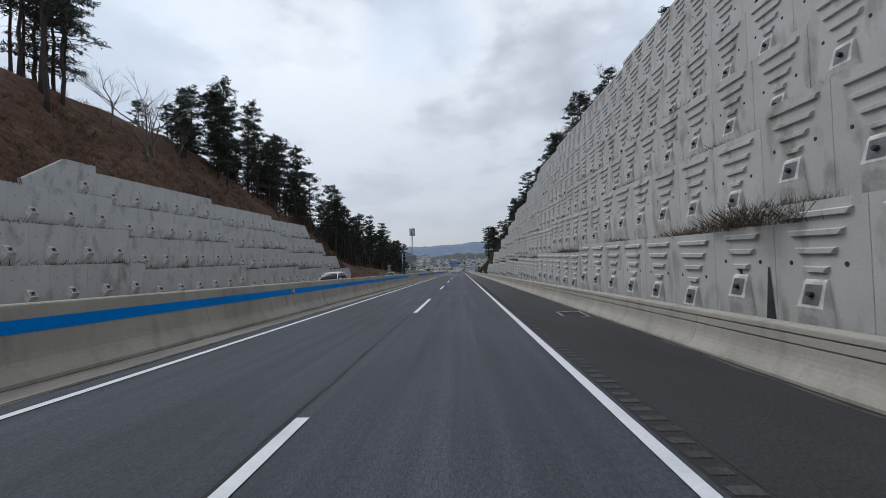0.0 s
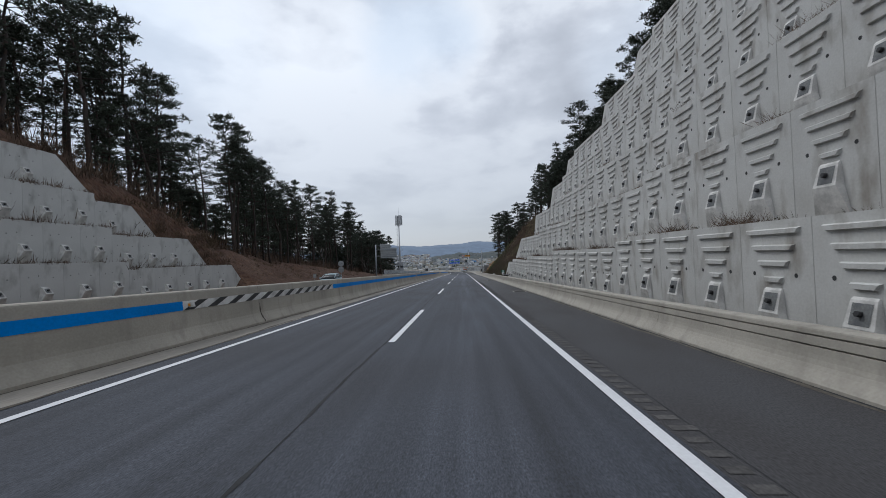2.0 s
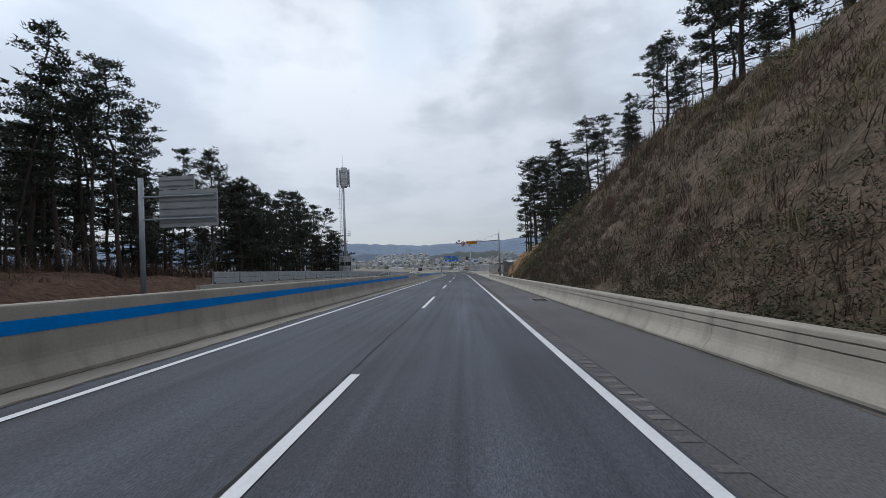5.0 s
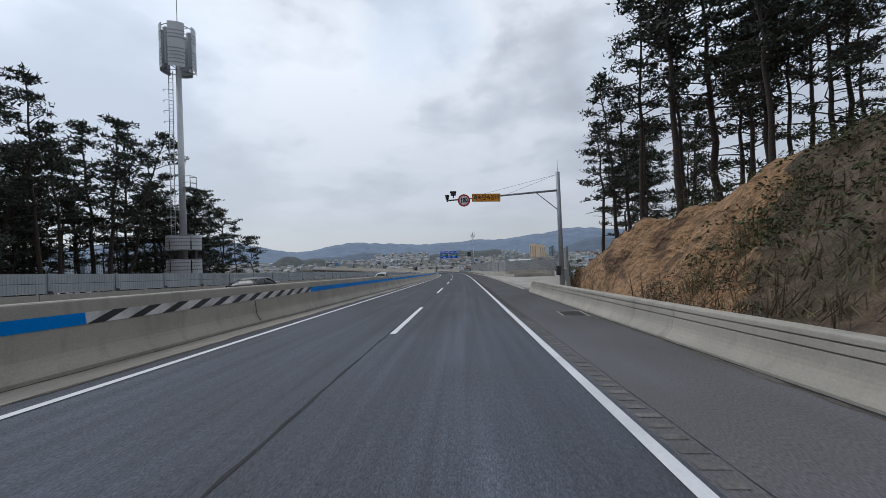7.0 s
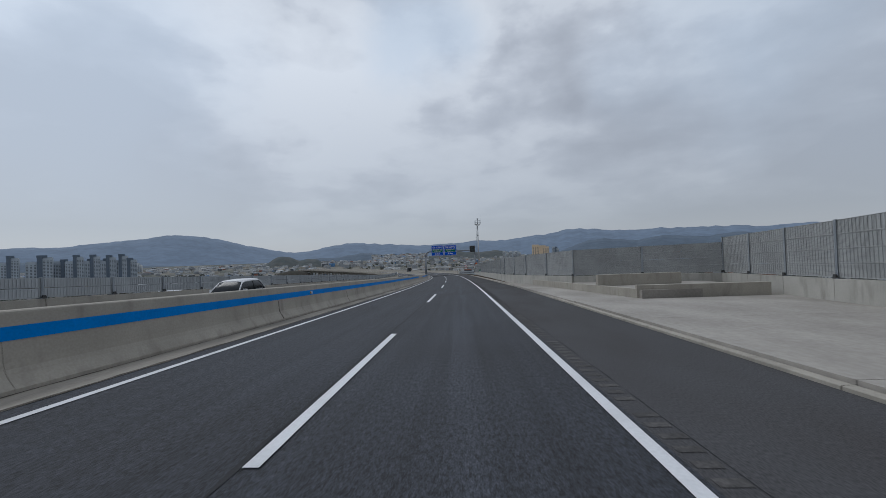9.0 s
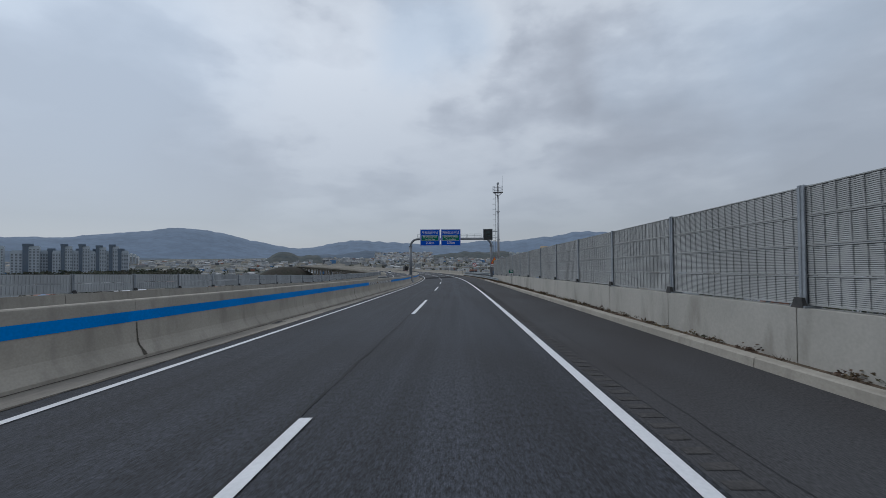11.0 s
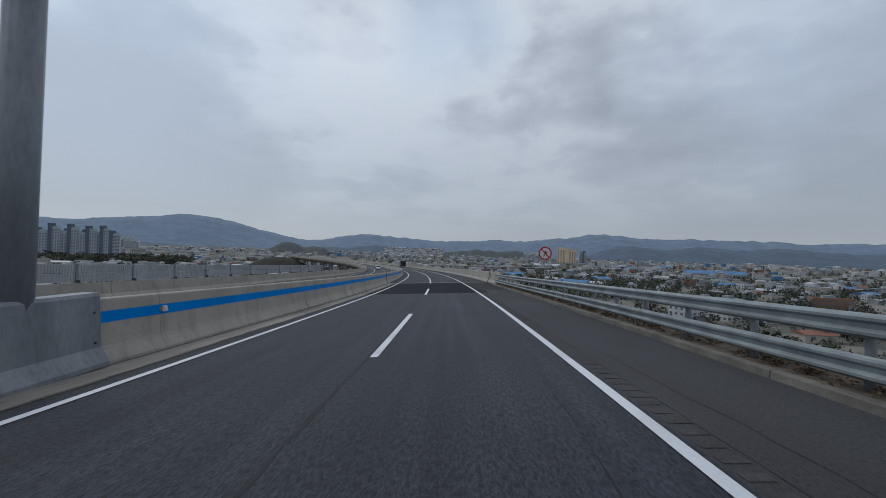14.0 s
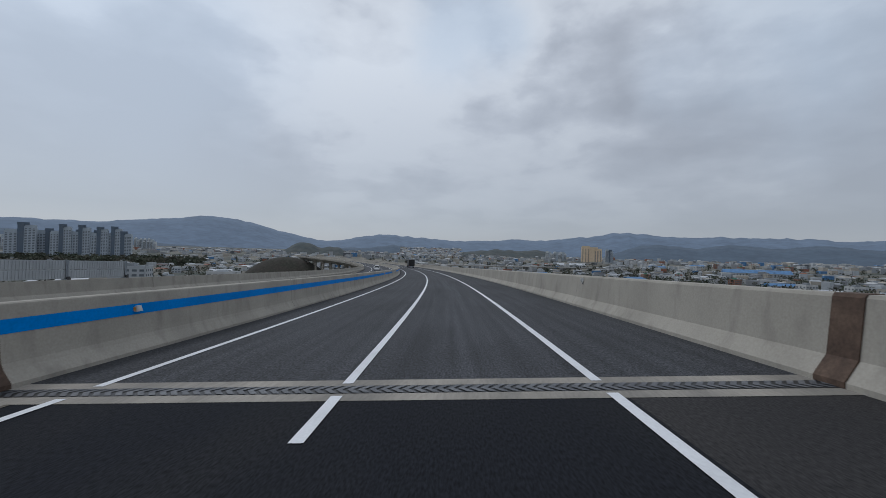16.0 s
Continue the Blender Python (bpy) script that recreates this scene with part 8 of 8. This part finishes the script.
def woods(name, count, az, dist, label, seed, size=(3, 7), leaves=32, leaf=0.21):
    """Clumps of town trees: many small leaf cards a tree."""
    r = random.Random(seed)
    v, f = [], []
    for _ in range(count):
        a, d = radians(r.uniform(*az)), r.uniform(*dist)
        x, y = d * math.sin(a), 150 + d * math.cos(a)
        s, rx = along(np.array([x]), np.array([y]))
        if abs(rx[0] + 7) < 26 and s[0] < 990:
            continue
        z, k = floor_z(x, y), r.uniform(*size)
        for _ in range(leaves):
            o = Vector((x + r.gauss(0, k * 0.35), y + r.gauss(0, k * 0.35), z + k * r.uniform(0.1, 1.25)))
            p, q = Vector((r.uniform(-1, 1), r.uniform(-1, 1), r.uniform(-1, 1))) * k * leaf, Vector((r.uniform(-1, 1), r.uniform(-1, 1), r.uniform(-0.3, 1))) * k * leaf
            b = len(v)
            v.extend([o - p, o - q, o + p, o + q])
            f.append((b, b + 1, b + 2, b + 3))
    return tagged(part(name, mesh(name, v, f), M["town_leaf"]), label, "trees", kind="stuff")


M["town_leaf"] = material("grey green town trees", (0.052, 0.068, 0.044), 0.95, 0.25, 30, 0.3, 0.0, second=(0.075, 0.070, 0.052), island=0.3)
woods("town_trees", 1500, (-15, 62), (330, 1500), "grey-green trees between the town's houses", 51)
woods("town_trees", 620, (8, 64), (240, 640), "dark trees on the valley floor below the road", 54, (3, 8), 100, 0.075)
woods("town_trees", 900, (4, 64), (560, 1300), "dark tree belts among the low houses", 55, (4, 9), 40, 0.18)
woods("town_trees", 700, (-66, -20), (420, 1300), "dark trees between the valley's sheds", 52)
woods("town_trees", 500, (-48, -30), (1050, 1180), "dark belt of trees before the apartment towers", 53, (6, 11))


# ---- apartment towers ----
def tower(w, d, floors, wall, dark="wall_dark", wing=0.72):
    h = floors * 2.85
    parts = []
    for nm, x0, x1, y0, y1, hh, mt in (("wing", -w / 2, -w * 0.08, -d / 2, d / 2, h * wing + 6, wall), ("core", -w * 0.08, w * 0.12, -d * 0.62, d * 0.5, h, dark), ("wing", w * 0.12, w / 2, -d / 2 - 1, d / 2, h - 2, wall)):
        bm = bmesh.new()
        box(bm, x0, y0, 0, x1, y1, hh)
        box(bm, x0 + 1, y0 + 1, hh, x1 - 1, y1 - 1, hh + 2.5)
        parts.append((nm, bm, mt))
        if nm == "wing":
            n = 3
            for c in range(n):
                bm = bmesh.new()
                xx = x0 + (x1 - x0) * (c + 0.5) / n
                for f in range(int(hh / 2.85) - 1):
                    box(bm, xx - 1.5, y0 - 0.15, f * 2.85 + 1.0, xx + 1.5, y0 + 0.1, f * 2.85 + 2.5)
                parts.append(("window_column", bm, "win"))
    bm = bmesh.new()
    box(bm, -w * 0.10, -d * 0.63, h, w * 0.30, -d * 0.55, h + 4.5)
    parts.append(("roof_fin", bm, dark))
    return parts


TG = "apartment towers across the valley"
T1 = building("apartment_tower", tower(40, 16, 21, "wall_tower", "wall_core"), pose(-832, 1017, -42, 0, 0, 42), "tall pale apartment tower with a dark glazed core", "apartment tower", TG)
T2 = building("apartment_tower", tower(30, 15, 18, "wall_tower", "wall_core", 0.85), pose(-815, 1050, -42, 0, 0, 30), "grey apartment tower with dark window columns", "apartment tower", TG)
for k, (x, y, tn) in enumerate(((-797, 1056, 42), (-860, 985, 42), (-779, 1076, 40), (-760, 1094, 42), (-745, 1110, 38))):
    copy_thing(T1, pose(x, y, -42, 0, 0, tn) @ Matrix.Diagonal((0.72, 1, 1.0 if k != 3 else 0.97, 1)))
for x, y, tn in ((-786, 1082, 20), (-768, 1100, 25), (-733, 1119, 35), (-842, 1030, 25)):
    copy_thing(T2, pose(x, y, -42, 0, 0, tn))
T3 = building("apartment_tower", tower(13, 12, 14, "wall_bright", "wall_tower", 0.95), pose(-1068, 1513, -36, 0, 0, 30), "slim white apartment tower far off", "apartment tower", TG)
for x, y in ((-1059, 1521), (-1050, 1527), (-1044, 1534), (-1036, 1538), (-1105, 1490), (-1125, 1470), (-1300, 1290), (-1280, 1300), (-1260, 1312)):
    copy_thing(T3, pose(x, y, -36 + rng.uniform(-6, 1), 0, 0, rng.uniform(10, 50)))
building("apartment_block", tower(54, 18, 13, "wall_ochre", "wall_ochre", 0.98), pose(255, 1621, -24, 0, 0, -9), "large ochre apartment block above the town", "apartment block")
building("apartment_block", tower(20, 16, 11, "wall_tower", "wall_core", 0.9), pose(303, 1620, -24, 0, 0, -9), "blue-grey office block beside the ochre one", "office block")
T4 = building("apartment_block", tower(22, 14, 9, "wall_bright", "wall_tower", 0.9), pose(160, 1807, -26, 0, 0, -5), "white apartment block in the town", "apartment block", "white blocks of the town")
for x, y in ((184, 1800), (205, 1815)):
    copy_thing(T4, pose(x, y, -27, 0, 0, -5))
for k in range(7):
    copy_thing(T4, pose(-290 + 17 * k, 1560 + 3 * k, -44, 0, 0, 8) @ Matrix.Diagonal((0.7, 1, 0.55, 1)))
building("brick_building", flat_house(26, 16, 3, "wall_brick", "roof_grey", 6), pose(290, 712, VALLEY, 0, 0, -22), "red brick office building with wide windows", "building")
building("white_hall", shed(70, 30, 8, "wall_white", "roof_white"), pose(182, 1510, -40, 0, 0, -8), "long white metal hall", "hall")
building("blue_hall", shed(110, 40, 9, "wall_pale", "roof_blue"), pose(500, 1290, -42, 0, 0, -20), "long factory hall with a blue roof", "hall")
building("blue_hall", shed(40, 18, 6, "wall_blue", "roof_blue"), pose(52, 1075, VALLEY, 0, 0, -4), "low blue metal hall", "hall")
building("office_building", flat_house(24, 16, 3, "wall_white", "roof_white", 5), pose(-246, 722, VALLEY + 3, 0, 0, 20), "white flat-roofed building beside the viaduct", "building")
building("office_building", flat_house(20, 14, 4, "wall_pale", "roof_grey", 5), pose(-236, 615, VALLEY + 8, 0, 0, 25), "grey flat-roofed building below the noise barrier", "building")


# ---- arched footbridge in the town ----
def arch_bridge(m):
    g = thing("arch_bridge", m, "small white bridge with three steel arches among the houses", "bridge")
    bm = bmesh.new()
    box(bm, -37, -2.5, 4.2, 37, 2.5, 5.2)
    part("deck", bm, M["wall_white"], g)
    for c, w, h in ((-23, 13, 7), (0, 17, 10.5), (23, 13, 7)):
        for y in (-2.3, 2.3):
            run = [(c + w / 2 * -math.cos(math.pi * q / 14), y, 5.0 + h * math.sin(math.pi * q / 14)) for q in range(15)]
            tubes("arch", [(run, 0.55)], M["wall_bright"], g, n=6)
            tubes("hanger", [([p, (p[0], y, 5.0)], 0.14) for p in run[2:-2:2]], M["wall_bright"], g, n=4)
    for x in (-36, -11, 11, 36):
        bm = bmesh.new()
        box(bm, x - 1, -2.2, -3, x + 1, 2.2, 4.2)
        part("pier", bm, M["gutter"], g)


arch_bridge(pose(252, 1026, VALLEY + 1, 0, 0, -14))


# ---- vehicles ----
def car(paint, m, label, suv=False):
    g = thing("car", m, label, "car", "cars on the opposite carriageway")
    L, W, hb, ht = (4.6, 1.86, 0.98, 1.66) if suv else (4.85, 1.85, 0.92, 1.45)

    w = W / 2

    def skin(name, rows, mat, lab="", flip=False):
        """Rings of (x, z) half outlines at each y, mirrored and joined into a smooth skin."""
        bm = bmesh.new()
        prev = None
        for y, half in rows:
            ring = [bm.verts.new((x, y, z)) for x, z in half] + [bm.verts.new((-x, y, z)) for x, z in half[::-1]]
            if prev:
                n = len(ring)
                for q in range(n):
                    bm.faces.new((prev[q], prev[(q + 1) % n], ring[(q + 1) % n], ring[q]))
            else:
                bm.faces.new(ring)
            prev = ring
        bm.faces.new(prev[::-1])
        bmesh.ops.recalc_face_normals(bm, faces=bm.faces)
        ob = part(name, bm, M[mat], g, lab)
        for p in ob.data.polygons:
            p.use_smooth = True
        return ob

    # nose at -y
    ys = [-0.5, -0.485, -0.44, -0.36, -0.22, -0.05, 0.15, 0.32, 0.43, 0.48, 0.5]
    tops = [0.60, 0.68, 0.76, 0.83, 0.92, 0.95, 0.97, 1.0, 1.01, 0.97, 0.85] if not suv else [0.66, 0.78, 0.88, 0.93, 0.97, 0.99, 1.0, 1.02, 1.02, 1.0, 0.9]
    wides = [0.72, 0.84, 0.93, 0.98, 1.0, 1.0, 1.0, 0.99, 0.95, 0.89, 0.82]
    rows = []
    for f, tp, wd in zip(ys, tops, wides):
        z, x = hb * tp, w * wd
        rows.append((f * L, [(x * 0.9, 0.2), (x * 0.985, 0.34), (x, 0.56), (x * 0.985, z - 0.12), (x * 0.94, z - 0.03), (x * 0.80, z + 0.005), (x * 0.4, z + 0.03)]))
    skin("body", rows, paint)
    y0, y1, y2, y3 = (-L * 0.25, -L * 0.06, L * 0.36, L * 0.475) if suv else (-L * 0.22, -L * 0.02, L * 0.22, L * 0.43)
    dome_y = [y0, y0 * 0.6 + y1 * 0.4, y0 * 0.25 + y1 * 0.75, y1, (y1 + y2) / 2, y2, y2 * 0.6 + y3 * 0.4, y2 * 0.25 + y3 * 0.75, y3]
    dome_z = [0.02, 0.46, 0.79, 0.93, 1.0, 0.95, 0.74, 0.42, 0.06] if not suv else [0.02, 0.48, 0.84, 0.95, 1.0, 0.96, 0.76, 0.42, 0.06]

    def arch(f, grow=0.0):
        h = (ht - hb) * f
        x0, x1 = w * 0.92 + grow, w * (0.92 - 0.20 * f) + grow
        return [(x0, hb - 0.05), ((x0 * 0.55 + x1 * 0.45), hb + h * 0.5), (x1 * 1.0, hb + h * 0.86), (x1 * 0.9, hb + h * 0.965 + grow), (x1 * 0.45, hb + h + 0.015 * f + grow)]

    skin("window_glass", [(y, arch(f)) for y, f in zip(dome_y, dome_z)], "glass", "dark tinted windows")
    roof = []
    for y, f in list(zip(dome_y, dome_z))[2:-2]:
        a = arch(f, 0.012)
        roof.append((y, [(a[2][0] + 0.004, a[2][1] - 0.02), (a[2][0], a[2][1]), a[3], a[4]]))
    skin("roof", roof, paint)
    for sx in (-1, 1):
        front = [(sx * (arch(f, 0.01)[2][0]), y, arch(f)[2][1]) for y, f in list(zip(dome_y, dome_z))[:4]]
        back = [(sx * (arch(f, 0.01)[2][0]), y, arch(f)[2][1]) for y, f in list(zip(dome_y, dome_z))[5:]]
        for run in (front, back):
            tubes("pillar", [(run, 0.04)], M[paint], g, n=6)
        a = arch(1.0, 0.006)
        tubes("pillar", [([(sx * a[0][0], (y1 + y2) / 2 + 0.12, hb), (sx * a[1][0], (y1 + y2) / 2 + 0.12, a[1][1]), (sx * a[2][0], (y1 + y2) / 2 + 0.2, a[2][1])], 0.03)], M["dark"], g, n=6)
        sill = [(sx * w * 0.925, y0 + 0.25, hb), (sx * w * 0.93, (y1 + y2) / 2, hb + 0.01), (sx * w * 0.925, y3 - 0.3, hb + 0.03)]
        rail = [(sx * arch(f, 0.012)[2][0], y, arch(f)[2][1] - 0.05) for y, f in list(zip(dome_y, dome_z))[1:-1]]
        tubes("window_trim", [(sill, 0.012), ([sill[0]] + rail + [sill[2]], 0.012)], M["steel"], g, "bright metal window line", n=5)
        for y in (-L * 0.31, L * 0.29):
            bm = bmesh.new()
            tube(bm, [(sx * (w - 0.22), y, 0.33), (sx * (w + 0.01), y, 0.33)], 0.33, 18)
            ty = part("wheel", bm, M["tyre"], g)
            bm = bmesh.new()
            tube(bm, [(sx * (w + 0.005), y, 0.33), (sx * (w + 0.02), y, 0.33)], 0.21, 12)
            part("rim", bm, M["steel"], ty)
        bm = bmesh.new()
        box(bm, sx * w * 0.7 - 0.17, -L / 2 - 0.01, 0.58, sx * w * 0.7 + 0.17, -L / 2 + 0.12, 0.74)
        part("headlight", bm, M["sign_white"], g)
        bm = bmesh.new()
        box(bm, sx * w * 0.75 - 0.14, L / 2 - 0.08, 0.66, sx * w * 0.75 + 0.14, L / 2 + 0.01, 0.82)
        part("tail_light", bm, M["sign_red"], g)
        bm = bmesh.new()
        box(bm, sx * (w + 0.1) - 0.1, y0 + 0.32, hb - 0.02, sx * (w + 0.1) + 0.1, y0 + 0.5, hb + 0.14)
        part("mirror", bm, M[paint], g)


CARS = [(41.5, -12.6, "car_white", "white car with dark windows", True), (98.5, -16.2, "car_silver", "pale blue-green saloon car", False), (192.5, -13.6, "car_dark", "dark grey saloon car", False), (239.0, -13.8, "car_white", "white sport utility car", True), (329.5, -11.3, "car_dark", "black saloon car with a bright window line", False), (520, -13.8, "car_white", "white car on the viaduct", True)]
for s, x, paint, label, suv in CARS:
    car(paint, stand(s, x, 0.0), label, suv)


def truck(m):
    g = thing("truck", m, "black box truck seen from behind", "truck")
    for nm, b, mt in (("cargo_box", (-1.2, 0.0, 1.0, 1.2, 6.2, 3.5), "truck_black"), ("cab", (-1.1, 6.4, 0.6, 1.1, 8.2, 2.7), "truck_black"), ("chassis", (-0.9, 0.1, 0.6, 0.9, 8.0, 1.0), "tyre"), ("bumper", (-1.15, -0.05, 0.5, 1.15, 0.1, 0.75), "steel_dull")):
        bm = bmesh.new()
        box(bm, *b)
        bmesh.ops.bevel(bm, geom=list(bm.edges), offset=0.05, segments=1, affect="EDGES")
        part(nm, bm, M[mt], g)
    for sx in (-1, 1):
        for y in (1.4, 7.2):
            bm = bmesh.new()
            tube(bm, [(sx * 0.75, y, 0.5), (sx * 1.12, y, 0.5)], 0.5, 16)
            part("wheel", bm, M["tyre"], g)
        bm = bmesh.new()
        box(bm, sx * 0.95 - 0.15, -0.07, 0.8, sx * 0.95 + 0.15, 0.0, 0.95)
        part("tail_light", bm, M["sign_red"], g)


truck(stand(545, 0.1))
